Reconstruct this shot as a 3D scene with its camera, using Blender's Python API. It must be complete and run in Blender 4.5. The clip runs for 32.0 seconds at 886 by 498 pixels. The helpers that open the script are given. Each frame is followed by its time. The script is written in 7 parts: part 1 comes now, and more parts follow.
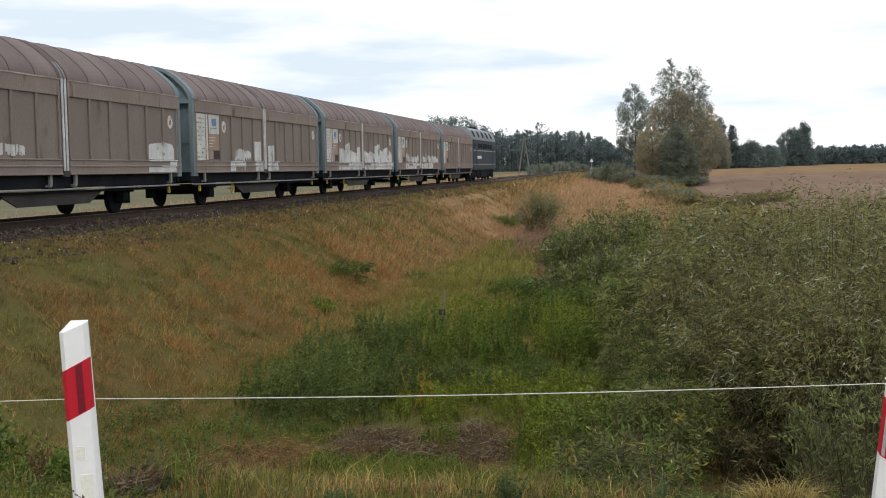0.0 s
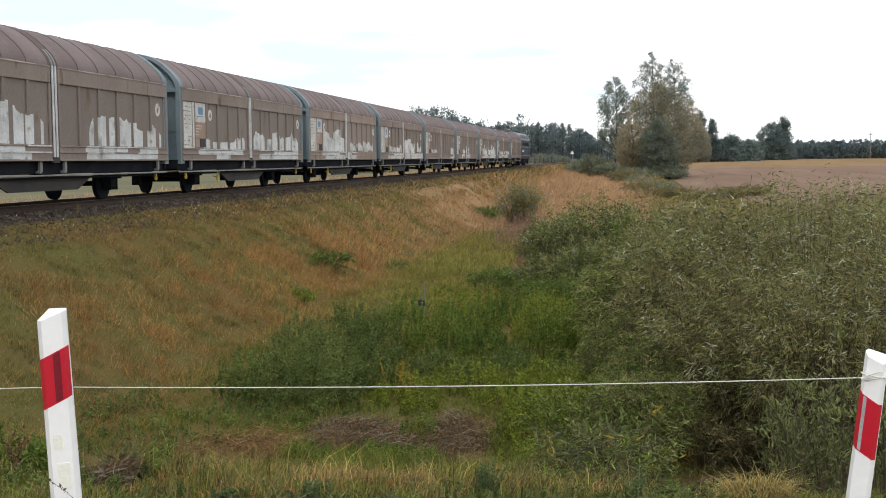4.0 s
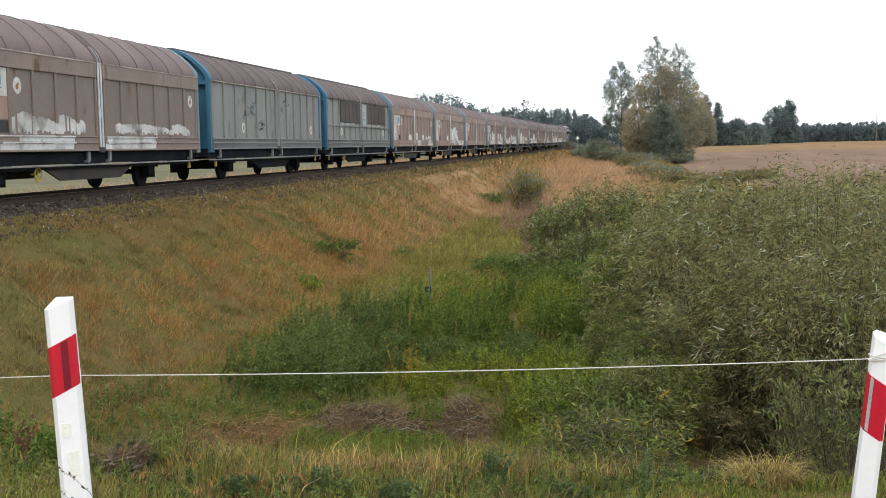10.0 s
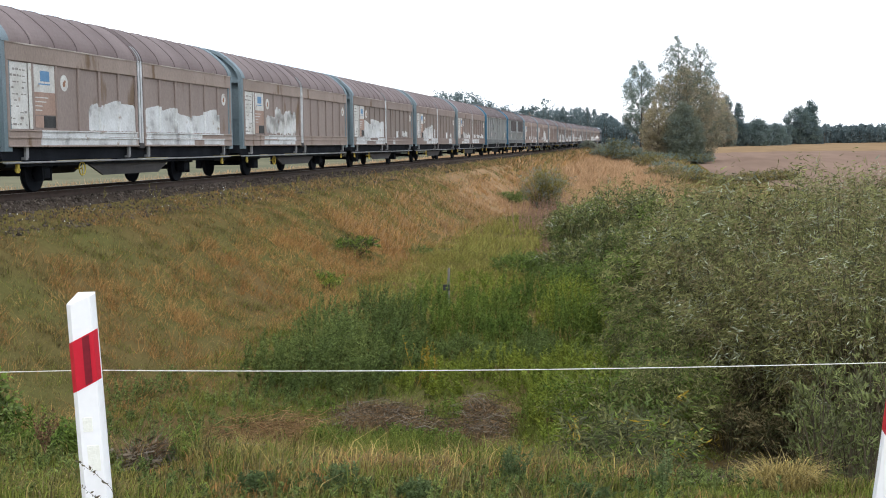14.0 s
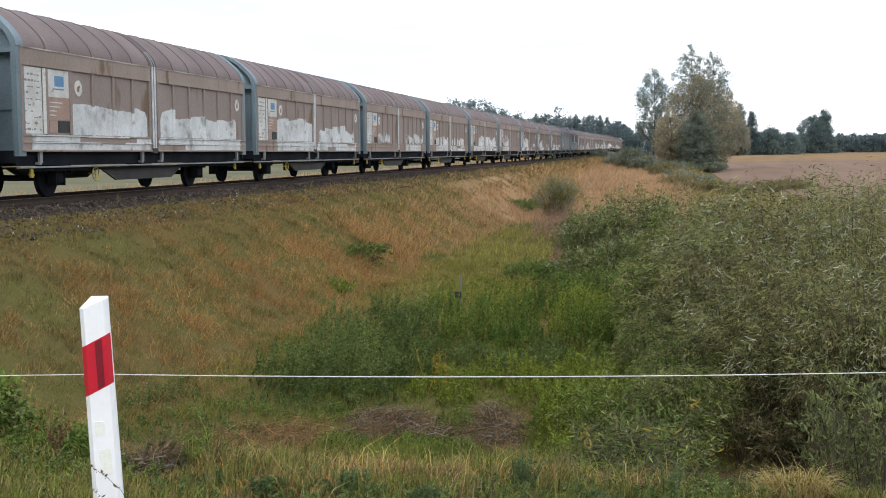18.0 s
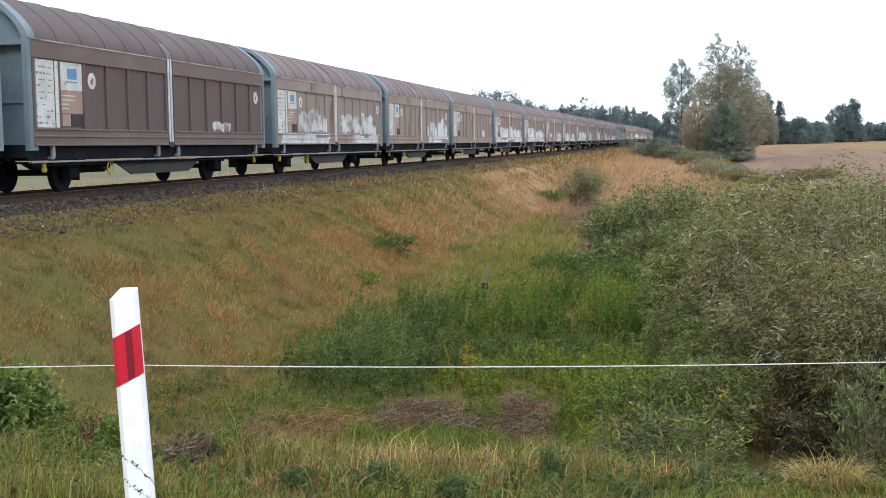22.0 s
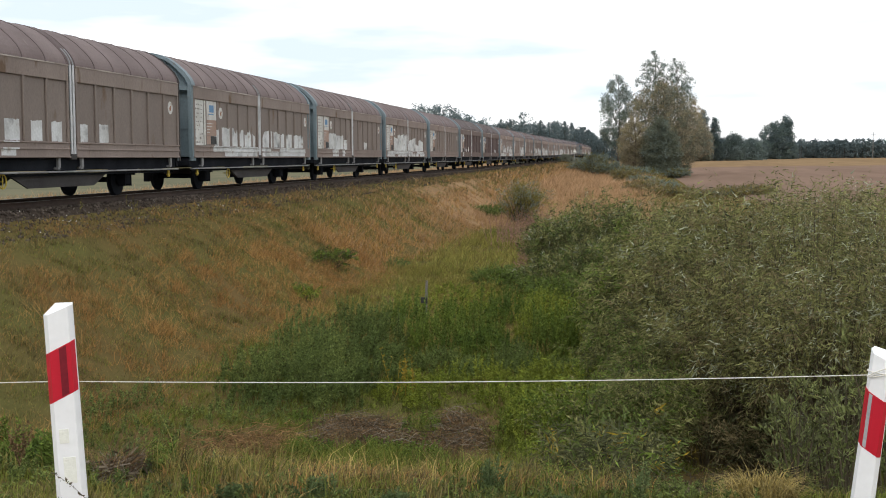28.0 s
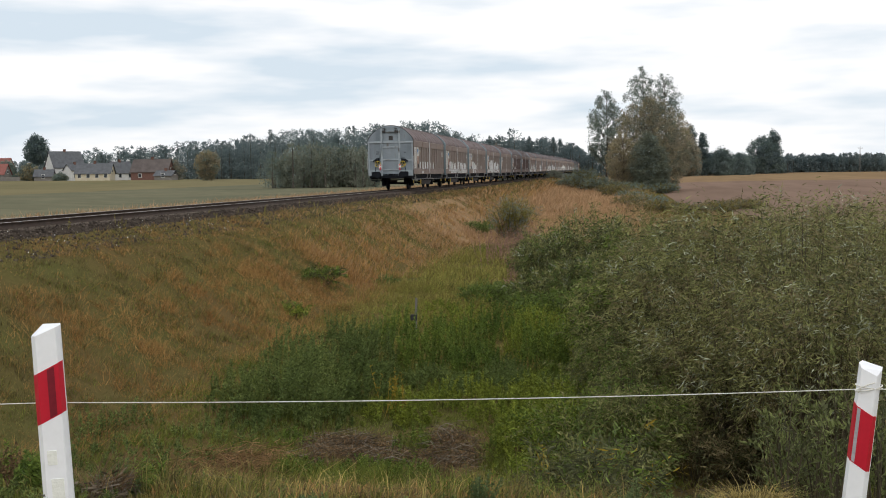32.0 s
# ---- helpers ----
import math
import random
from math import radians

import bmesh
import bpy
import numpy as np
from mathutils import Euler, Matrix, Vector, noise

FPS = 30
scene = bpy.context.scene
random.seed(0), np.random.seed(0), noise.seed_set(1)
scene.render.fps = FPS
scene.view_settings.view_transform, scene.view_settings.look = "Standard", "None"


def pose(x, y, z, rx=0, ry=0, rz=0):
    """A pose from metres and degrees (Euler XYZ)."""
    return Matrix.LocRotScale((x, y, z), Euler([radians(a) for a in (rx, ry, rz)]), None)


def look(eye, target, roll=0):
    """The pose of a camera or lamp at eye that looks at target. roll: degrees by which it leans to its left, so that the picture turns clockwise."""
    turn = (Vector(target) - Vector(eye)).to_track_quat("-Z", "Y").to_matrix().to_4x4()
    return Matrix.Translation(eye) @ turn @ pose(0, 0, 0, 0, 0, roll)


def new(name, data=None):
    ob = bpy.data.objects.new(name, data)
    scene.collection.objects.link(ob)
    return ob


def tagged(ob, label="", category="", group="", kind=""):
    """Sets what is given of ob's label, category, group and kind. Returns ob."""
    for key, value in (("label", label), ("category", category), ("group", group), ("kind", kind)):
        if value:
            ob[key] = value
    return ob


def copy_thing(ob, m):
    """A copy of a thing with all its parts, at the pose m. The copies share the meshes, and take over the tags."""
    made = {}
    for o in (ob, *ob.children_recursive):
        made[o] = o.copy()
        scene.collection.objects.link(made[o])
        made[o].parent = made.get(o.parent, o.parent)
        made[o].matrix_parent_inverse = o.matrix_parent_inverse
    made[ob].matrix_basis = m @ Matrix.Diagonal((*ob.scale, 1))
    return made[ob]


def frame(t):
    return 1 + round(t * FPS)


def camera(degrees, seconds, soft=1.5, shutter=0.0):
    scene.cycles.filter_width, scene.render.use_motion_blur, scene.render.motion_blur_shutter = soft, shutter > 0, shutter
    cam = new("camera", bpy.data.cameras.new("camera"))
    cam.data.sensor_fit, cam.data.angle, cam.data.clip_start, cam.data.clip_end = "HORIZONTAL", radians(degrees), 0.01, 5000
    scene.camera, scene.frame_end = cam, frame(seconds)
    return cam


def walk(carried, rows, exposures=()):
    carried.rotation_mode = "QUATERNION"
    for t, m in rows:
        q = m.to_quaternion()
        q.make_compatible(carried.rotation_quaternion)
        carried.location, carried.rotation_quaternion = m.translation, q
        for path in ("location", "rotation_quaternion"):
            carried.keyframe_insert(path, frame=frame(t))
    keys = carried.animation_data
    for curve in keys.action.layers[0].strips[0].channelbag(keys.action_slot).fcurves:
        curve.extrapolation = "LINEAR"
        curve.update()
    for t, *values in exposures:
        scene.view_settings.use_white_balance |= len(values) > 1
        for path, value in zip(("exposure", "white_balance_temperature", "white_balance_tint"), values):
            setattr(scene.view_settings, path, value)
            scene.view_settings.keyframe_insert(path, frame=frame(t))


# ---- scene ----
cam = camera(41.2, 32.0, soft=1.0)
# seconds, x, y, z, rx, ry, rz of a hand-held camera that turns on the spot
ROWS = [
    (0, 0.016, -0, 0.988, 86.205, 1.106, 9.71),
    (0.5, 0.018, -0.001, 0.988, 85.952, 0.992, 9.694),
    (1, 0.017, -0, 0.991, 86.125, 0.79, 9.494),
    (1.5, 0.012, 0, 0.987, 85.81, 0.712, 9.315),
    (2, 0.013, 0.001, 0.988, 85.462, 0.791, 9.478),
    (2.5, 0.015, 0, 0.99, 85.583, 0.689, 9.36),
    (3, 0.016, -0, 0.99, 85.712, 0.544, 9.203),
    (3.5, 0.016, -0.001, 0.991, 85.73, 0.506, 8.94),
    (5.5, -0.001, 0.006, 0.991, 85.702, 0.362, 8.525),
    (6, -0.001, 0.012, 0.992, 85.588, 0.319, 8.334),
    (6.5, 0.004, 0.016, 0.991, 85.771, 0.556, 8.085),
    (7, 0.004, 0.011, 0.992, 86.041, 0.454, 7.898),
    (7.5, 0.002, 0.003, 0.995, 86.033, 0.356, 7.747),
    (8, -0.004, 0.001, 0.991, 85.78, 0.224, 7.772),
    (8.5, -0.003, 0.003, 0.991, 85.773, 0.414, 7.482),
    (9, -0.001, 0.003, 0.992, 85.636, 0.444, 7.84),
    (9.5, 0.003, 0.013, 0.989, 85.009, 0.553, 8.01),
    (10, 0.015, 0, 0.984, 85.092, 1.068, 9.031),
    (10.5, 0.013, -0, 0.986, 84.927, 0.956, 9.445),
    (11, 0.005, 0.001, 0.985, 84.934, 0.711, 9.64),
    (11.5, 0.003, 0, 0.988, 85.02, 0.489, 9.694),
    (12, 0.007, -0, 0.986, 85.17, 0.471, 9.661),
    (12.5, 0.005, 0, 0.984, 85.113, 0.532, 9.784),
    (13, 0.006, -0, 0.983, 85.026, 0.556, 9.709),
    (13.5, 0.006, 0, 0.982, 85.054, 0.687, 9.77),
    (14, 0.004, 0, 0.987, 85.013, 0.604, 9.957),
    (14.5, 0.005, -0.001, 0.987, 85.235, 0.664, 10.203),
    (16.5, 0.006, -0, 0.986, 85.55, 0.503, 10.12),
    (17, 0.004, 0.001, 0.984, 85.476, 0.381, 10.414),
    (17.5, 0, -0, 0.983, 85.592, 0.266, 10.481),
    (18, 0.002, -0, 0.983, 85.37, 0.308, 10.569),
    (18.5, 0.005, 0.001, 0.986, 85.378, 0.395, 10.645),
    (19, 0.004, 0.002, 0.981, 84.979, 0.437, 10.969),
    (19.5, -0.001, 0.002, 0.98, 85.034, 0.296, 11.055),
    (20, -0.002, 0, 0.98, 84.879, 0.335, 10.969),
    (20.5, -0.02, 0, 0.976, 84.929, 0.144, 11.195),
    (21, -0.015, 0, 0.98, 84.988, 0.206, 11.222),
    (21.5, -0.009, 0.001, 0.978, 84.983, 0.383, 11.482),
    (22, -0.003, 0.001, 0.977, 84.971, 0.686, 11.824),
    (22.5, -0.005, 0.001, 0.982, 85.114, 0.503, 12.111),
    (23, -0.006, 0.003, 0.981, 85.311, 0.577, 12.076),
    (23.5, -0.006, 0.002, 0.983, 85.487, 0.431, 11.745),
    (24, -0.005, 0.002, 0.984, 85.643, 0.349, 11.604),
    (24.5, -0.011, 0.003, 0.986, 86.276, 0.386, 11.209),
    (25, -0.007, 0.001, 0.986, 86.48, 0.398, 10.842),
    (25.5, 0.001, 0.002, 0.984, 86.278, 0.635, 10.307),
    (26, -0.001, -0, 0.985, 86.534, 0.26, 9.522),
    (26.5, 0.003, 0.001, 0.986, 85.982, 0.138, 8.828),
    (28.5, -0.005, -0.008, 0.981, 85.618, 0.345, 8.879),
    (29, -0.002, -0.009, 0.981, 85.595, 0.372, 8.728),
    (29.5, 0.003, -0.01, 0.984, 85.786, 0.644, 8.614),
    (30, -0.001, -0.011, 0.986, 86.054, 0.427, 8.266),
    (30.5, -0.001, -0.006, 0.989, 86.011, 0.426, 8.178),
    (31, 0.001, -0.007, 0.987, 86.075, 0.437, 8.267),
    (31.5, -0.001, -0.006, 0.985, 86.204, 0.456, 7.936),
    (32, 0.003, -0.011, 0.987, 86.445, 0.698, 8.351),
]
walk(cam, [(r[0], pose(*r[1:])) for r in ROWS], [
    (0.0, 0.17, 6480, 10), (1.0, 0.17, 6480, 10), (2.0, 0.32, 6480, 10), (3.0, 0.44, 6480, 10), (6.0, 0.32, 6480, 10), (8.0, 0.29, 6480, 10), (9.0, 0.35, 6480, 10), (10.0, 0.65, 6400, 10), (13.0, 0.75, 6060, 10), (14.0, 0.72, 6060, 10), (17.0, 0.52, 6080, 10), (18.0, 0.59, 6080, 10), (19.0, 0.63, 6060, 10), (20.0, 0.72, 5950, 10), (22.0, 0.87, 5930, 10), (24.0, 0.75, 5950, 10), (25.0, 0.57, 6200, 10), (26.0, 0.18, 6400, 10), (29.0, 0.35, 6480, 10), (32.0, 0.02, 6480, 10)])

# ---- light ----
world = bpy.data.worlds.new("overcast_sky")
scene.world = world
world.use_nodes = True
wn, wl = world.node_tree.nodes, world.node_tree.links
wn.clear()


def wnode(kind, **values):
    nd = wn.new(kind)
    for key, value in values.items():
        nd.inputs[key].default_value = value
    return nd


sky = wn.new("ShaderNodeTexSky")
sky.sky_type, sky.sun_disc = "NISHITA", False
sky.sun_elevation, sky.sun_rotation = radians(48), radians(200)
w_coord = wn.new("ShaderNodeTexCoord")
w_map = wnode("ShaderNodeMapping")
w_map.inputs["Scale"].default_value = (1.6, 1.6, 9.0)
w_noise = wnode("ShaderNodeTexNoise", Scale=3.0, Detail=4.0, Roughness=0.5)
w_ramp = wn.new("ShaderNodeValToRGB")
w_ramp.color_ramp.elements[0].position, w_ramp.color_ramp.elements[0].color = 0.37, (0.71, 0.81, 0.9, 1)
w_ramp.color_ramp.elements[1].position, w_ramp.color_ramp.elements[1].color = 0.55, (1.06, 1.06, 1.07, 1)
w_gain = wn.new("ShaderNodeVectorMath")
w_gain.operation = "SCALE"
w_gain.inputs["Scale"].default_value = 0.07
w_mix = wn.new("ShaderNodeMix")
w_mix.data_type = "RGBA"
w_mix.inputs["Factor"].default_value = 0.93
w_bg = wnode("ShaderNodeBackground", Strength=1.0)
w_out = wn.new("ShaderNodeOutputWorld")
wl.new(w_coord.outputs["Generated"], w_map.inputs["Vector"])
wl.new(w_map.outputs["Vector"], w_noise.inputs["Vector"])
wl.new(w_noise.outputs["Fac"], w_ramp.inputs["Fac"])
wl.new(sky.outputs["Color"], w_gain.inputs[0])
wl.new(w_gain.outputs["Vector"], w_mix.inputs["A"])
wl.new(w_ramp.outputs["Color"], w_mix.inputs["B"])
wl.new(w_mix.outputs["Result"], w_bg.inputs["Color"])
wl.new(w_bg.outputs["Background"], w_out.inputs["Surface"])

sun_data = bpy.data.lights.new("sun", "SUN")
sun_data.energy, sun_data.angle, sun_data.color = 0.7, radians(25), (1.0, 0.96, 0.9)
sun = new("sun", sun_data)
sun.matrix_world = look((20, -60, 80), (0, 30, 0))


# ---- materials ----
def material(name, low, high, scale=4.0, rough=0.7, metal=0.0, fine=60.0, bump=0.2, spots=None, spot_at=0.62, spot_scale=1.5,
             island=0.0, stretch=(1, 1, 1), spec=0.3, sheer=0.0, grainy=0.28, worn=0.0):
    """A two-scale procedural surface: low and high are the colours that the coarse noise runs between; spots: a third colour in patches; worn: how much of the coat has come off."""
    m = bpy.data.materials.new(name)
    m.use_nodes = True
    n, l = m.node_tree.nodes, m.node_tree.links
    bsdf = n["Principled BSDF"]
    bsdf.inputs["Roughness"].default_value = rough
    bsdf.inputs["Metallic"].default_value = metal
    bsdf.inputs["Specular IOR Level"].default_value = spec
    co = n.new("ShaderNodeTexCoord")
    mp = n.new("ShaderNodeMapping")
    mp.inputs["Scale"].default_value = stretch
    l.new(co.outputs["Object"], mp.inputs["Vector"])

    def noise_at(sc, detail=4.0):
        t = n.new("ShaderNodeTexNoise")
        t.inputs["Scale"].default_value = sc
        t.inputs["Detail"].default_value = detail
        l.new(mp.outputs["Vector"], t.inputs["Vector"])
        return t

    def blend(fac, a, b, kind="MIX"):
        x = n.new("ShaderNodeMix")
        x.data_type, x.blend_type = "RGBA", kind
        for key, v in (("Factor", fac), ("A", a), ("B", b)):
            if isinstance(v, (tuple, float, int)):
                x.inputs[key].default_value = (*v, 1) if isinstance(v, tuple) else v
            else:
                l.new(v, x.inputs[key])
        return x.outputs["Result"]

    def sharpen(out, at, width):
        r = n.new("ShaderNodeMapRange")
        r.inputs["From Min"].default_value, r.inputs["From Max"].default_value = at - width, at + width
        l.new(out, r.inputs["Value"])
        return r.outputs["Result"]

    coarse, grain = noise_at(scale), noise_at(fine, 3.0)
    colour = blend(sharpen(coarse.outputs["Fac"], 0.5, 0.2), low, high)
    if spots:
        colour = blend(sharpen(noise_at(spot_scale, 6.0).outputs["Fac"], spot_at, 0.05), colour, spots)
    g = n.new("ShaderNodeMapRange")
    g.inputs["To Min"].default_value, g.inputs["To Max"].default_value = 1 - grainy, 1 + grainy
    l.new(grain.outputs["Fac"], g.inputs["Value"])
    colour = blend(1.0, colour, g.outputs["Result"], "MULTIPLY")
    if island:
        geo = n.new("ShaderNodeNewGeometry")
        r = n.new("ShaderNodeMapRange")
        r.inputs["To Min"].default_value, r.inputs["To Max"].default_value = 1 - island, 1 + island
        l.new(geo.outputs["Random Per Island"], r.inputs["Value"])
        colour = blend(1.0, colour, r.outputs["Result"], "MULTIPLY")
    l.new(colour, bsdf.inputs["Base Color"])
    if bump:
        b = n.new("ShaderNodeBump")
        b.inputs["Strength"].default_value, b.inputs["Distance"].default_value = bump, 0.02
        l.new(grain.outputs["Fac"], b.inputs["Height"])
        l.new(b.outputs["Normal"], bsdf.inputs["Normal"])
    if sheer:
        tr = n.new("ShaderNodeBsdfTranslucent")
        l.new(colour, tr.inputs["Color"])
        mx = n.new("ShaderNodeMixShader")
        mx.inputs["Fac"].default_value = sheer
        l.new(bsdf.outputs["BSDF"], mx.inputs[1])
        l.new(tr.outputs["BSDF"], mx.inputs[2])
        l.new(mx.outputs["Shader"], n["Material Output"].inputs["Surface"])
    if worn:
        clear = n.new("ShaderNodeBsdfTransparent")
        mx = n.new("ShaderNodeMixShader")
        l.new(sharpen(noise_at(1.3, 7.0).outputs["Fac"], 0.30 + 0.24 * worn, 0.12), mx.inputs["Fac"])
        l.new(clear.outputs["BSDF"], mx.inputs[1])
        l.new(bsdf.outputs["BSDF"], mx.inputs[2])
        l.new(mx.outputs["Shader"], n["Material Output"].inputs["Surface"])
    return m


M = {}
M["soil"] = material("soil", (0.135, 0.088, 0.038), (0.105, 0.098, 0.034), 0.35, 0.95, fine=9.0, bump=0.6, spec=0.0)
M["field"] = material("stubble_field", (0.205, 0.14, 0.105), (0.245, 0.17, 0.13), 0.02, 0.95, fine=0.35, stretch=(1, 0.12, 1), bump=0.3, spec=0.0)
M["field_far"] = material("ochre_field", (0.23, 0.155, 0.088), (0.275, 0.188, 0.108), 0.02, 0.95, fine=0.3, stretch=(1, 0.12, 1), bump=0.3, spec=0.0)
M["meadow"] = material("meadow", (0.13, 0.13, 0.086), (0.182, 0.168, 0.108), 0.05, 0.95, fine=0.5, bump=0.3, spec=0.0)
M["mown_meadow"] = material("mown_meadow", (0.165, 0.148, 0.082), (0.21, 0.178, 0.1), 0.02, 0.95, fine=0.3, bump=0.3, spec=0.0, stretch=(1, 0.2, 1))
M["dry_meadow"] = material("dry_meadow", (0.25, 0.163, 0.088), (0.315, 0.208, 0.116), 0.06, 0.95, fine=1.5, bump=0.3, spec=0.0)
M["ballast"] = material("ballast_stone", (0.045, 0.035, 0.028), (0.08, 0.064, 0.05), 6.0, 0.9, fine=40, bump=0.8, spec=0.0)
M["stone"] = material("crushed_stone", (0.04, 0.032, 0.026), (0.132, 0.107, 0.09), 3.0, 0.9, fine=30, island=0.45, spec=0.0)
M["concrete"] = material("sleeper_concrete", (0.12, 0.095, 0.07), (0.17, 0.135, 0.1), 2.0, 0.9)
M["rail_rust"] = material("rail_rust", (0.045, 0.03, 0.022), (0.07, 0.045, 0.033), 5.0, 0.8)
M["rail_shine"] = material("rail_shine", (0.36, 0.32, 0.27), (0.44, 0.40, 0.35), 9.0, 0.4, 0.8, bump=0.05)
M["wagon_brown"] = material("wagon_brown", (0.188, 0.152, 0.132), (0.237, 0.194, 0.168), 0.5, 0.75, fine=25, bump=0.1,
                            spots=(0.15, 0.098, 0.066), spot_at=0.66, spot_scale=1.1, stretch=(1, 1.4, 0.6))
M["wagon_band"] = material("dusty_brown_band", (0.216, 0.17, 0.148), (0.277, 0.223, 0.195), 0.8, 0.8, fine=25, bump=0.1,
                           spots=(0.14, 0.09, 0.056), spot_at=0.64, spot_scale=1.6, stretch=(1, 1.3, 0.5))
M["wagon_ochre"] = material("faded_ochre_brown", (0.236, 0.187, 0.164), (0.295, 0.237, 0.211), 0.45, 0.78, fine=25, bump=0.1,
                            spots=(0.17, 0.115, 0.075), spot_at=0.66, spot_scale=1.0, stretch=(1, 1.4, 0.5))
M["ochre_band"] = material("dusty_ochre_band", (0.259, 0.203, 0.171), (0.327, 0.258, 0.221), 0.8, 0.8, fine=25, bump=0.1,
                           spots=(0.16, 0.105, 0.065), spot_at=0.64, spot_scale=1.5, stretch=(1, 1.3, 0.5))
M["dark_band"] = material("dusty_dark_band", (0.14, 0.104, 0.09), (0.18, 0.135, 0.118), 0.8, 0.8, fine=25, bump=0.1)
M["wagon_dark"] = material("wagon_dark_brown", (0.098, 0.068, 0.062), (0.125, 0.088, 0.08), 0.5, 0.7, fine=25, bump=0.1)
M["roof_brown"] = material("roof_brown", (0.162, 0.126, 0.121), (0.222, 0.177, 0.169), 0.4, 0.8, fine=25, bump=0.1,
                           spots=(0.33, 0.28, 0.24), spot_at=0.72, spot_scale=1.3, spec=0.12, stretch=(0.5, 1.6, 0.5))
# darker than the roof: the ribs' shading is put into this brown
M["roof_rib"] = material("shaded_rib_brown", (0.121, 0.093, 0.091), (0.166, 0.132, 0.129), 0.8, 0.85, fine=25, bump=0.1, spec=0.1)
M["roof_dark"] = material("roof_dark", (0.1, 0.078, 0.076), (0.135, 0.106, 0.102), 0.5, 0.8, fine=25, bump=0.1)
M["wagon_grey"] = material("wagon_grey", (0.196, 0.205, 0.198), (0.257, 0.265, 0.254), 0.5, 0.7, fine=25, bump=0.1,
                           spots=(0.15, 0.148, 0.14), spot_at=0.64, spot_scale=1.4, stretch=(1, 1.6, 0.6))
M["grey_band"] = material("grimy_grey_band", (0.1, 0.105, 0.108), (0.16, 0.165, 0.166), 0.8, 0.8, fine=25, bump=0.1)
M["end_blue"] = material("faded_blue_steel", (0.14, 0.185, 0.205), (0.225, 0.275, 0.3), 0.7, 0.7, fine=25, bump=0.1,
                         spots=(0.2, 0.17, 0.14), spot_at=0.7, spot_scale=2.0)
M["end_strong"] = material("blue_steel", (0.035, 0.12, 0.195), (0.05, 0.155, 0.24), 0.7, 0.6, fine=25, bump=0.1)
M["end_pale"] = material("pale_blue_steel", (0.15, 0.178, 0.2), (0.285, 0.325, 0.35), 0.6, 0.7, fine=25, bump=0.1,
                         spots=(0.13, 0.12, 0.11), spot_at=0.63, spot_scale=1.5, stretch=(1.4, 1, 0.45))
# lighter copy for the beams: the light on them is in the colour
M["end_beam_lit"] = material("lit_blue_beam", (0.27, 0.31, 0.335), (0.38, 0.42, 0.445), 0.9, 0.7, fine=25, bump=0.1, spots=(0.15, 0.14, 0.13), spot_at=0.66, spot_scale=2.5)
M["seam"] = material("roof_seam", (0.2, 0.155, 0.13), (0.5, 0.44, 0.39), 1.3, 0.75, fine=25, bump=0.1)
M["rail_line"] = material("pale_rail_paint", (0.15, 0.15, 0.152), (0.29, 0.29, 0.29), 1.3, 0.6)
M["bare"] = material("galvanised_steel", (0.42, 0.43, 0.44), (0.6, 0.6, 0.6), 3.0, 0.45, 0.4, bump=0.05)
M["under"] = material("underframe_grime", (0.011, 0.0125, 0.016), (0.023, 0.025, 0.03), 1.2, 0.9, fine=20, spec=0.05)
M["under_grey"] = material("dusty_steel", (0.04, 0.036, 0.036), (0.065, 0.06, 0.057), 1.2, 0.8, fine=20)
M["white_paint"] = material("white_paint", (0.62, 0.61, 0.58), (0.75, 0.74, 0.7), 3.0, 0.6, fine=30, bump=0.05)
M["worn_white"] = material("worn_white_paint", (0.5, 0.5, 0.49), (0.68, 0.69, 0.69), 1.5, 0.75, fine=20, bump=0.1,
                           spots=(0.33, 0.28, 0.23), spot_at=0.68, spot_scale=2.6, worn=0.12)
M["thin_white"] = material("thin_white_paint", (0.45, 0.44, 0.42), (0.66, 0.66, 0.65), 1.5, 0.75, fine=20, bump=0.1, worn=0.42)
M["panel_white"] = material("worn_panel_white", (0.5, 0.48, 0.44), (0.66, 0.65, 0.62), 2.0, 0.7, fine=20, bump=0.05,
                            spots=(0.36, 0.3, 0.25), spot_at=0.66, spot_scale=3.0)
M["panel_pink"] = material("faded_panel_brown", (0.3, 0.2, 0.155), (0.4, 0.28, 0.225), 2.0, 0.75, fine=20, bump=0.05)
M["faint_ink"] = material("faded_ink", (0.2, 0.18, 0.16), (0.3, 0.28, 0.26), 4.0, 0.8)
M["slate_sheet"] = material("slate_sheet", (0.055, 0.047, 0.046), (0.08, 0.068, 0.066), 0.8, 0.75, fine=15, bump=0.1)
M["pale_grey"] = material("pale_grey_paint", (0.33, 0.35, 0.35), (0.4, 0.42, 0.42), 0.9, 0.7, fine=20, bump=0.05)
M["dark_scuff"] = material("dark_scuff", (0.06, 0.06, 0.06), (0.12, 0.12, 0.12), 1.5, 0.8, fine=20, worn=0.95)
M["blue_scuff"] = material("blue_scuff", (0.1, 0.16, 0.22), (0.16, 0.22, 0.28), 1.5, 0.8, fine=20, worn=0.95)
M["yellow"] = material("yellow_paint", (0.42, 0.31, 0.04), (0.52, 0.39, 0.06), 3.0, 0.6)
M["red"] = material("red_film", (0.50, 0.012, 0.028), (0.58, 0.018, 0.04), 3.0, 0.4, bump=0.02, grainy=0.06)
M["red_dark"] = material("dark_red_film", (0.17, 0.012, 0.022), (0.22, 0.016, 0.028), 3.0, 0.35, bump=0.02)
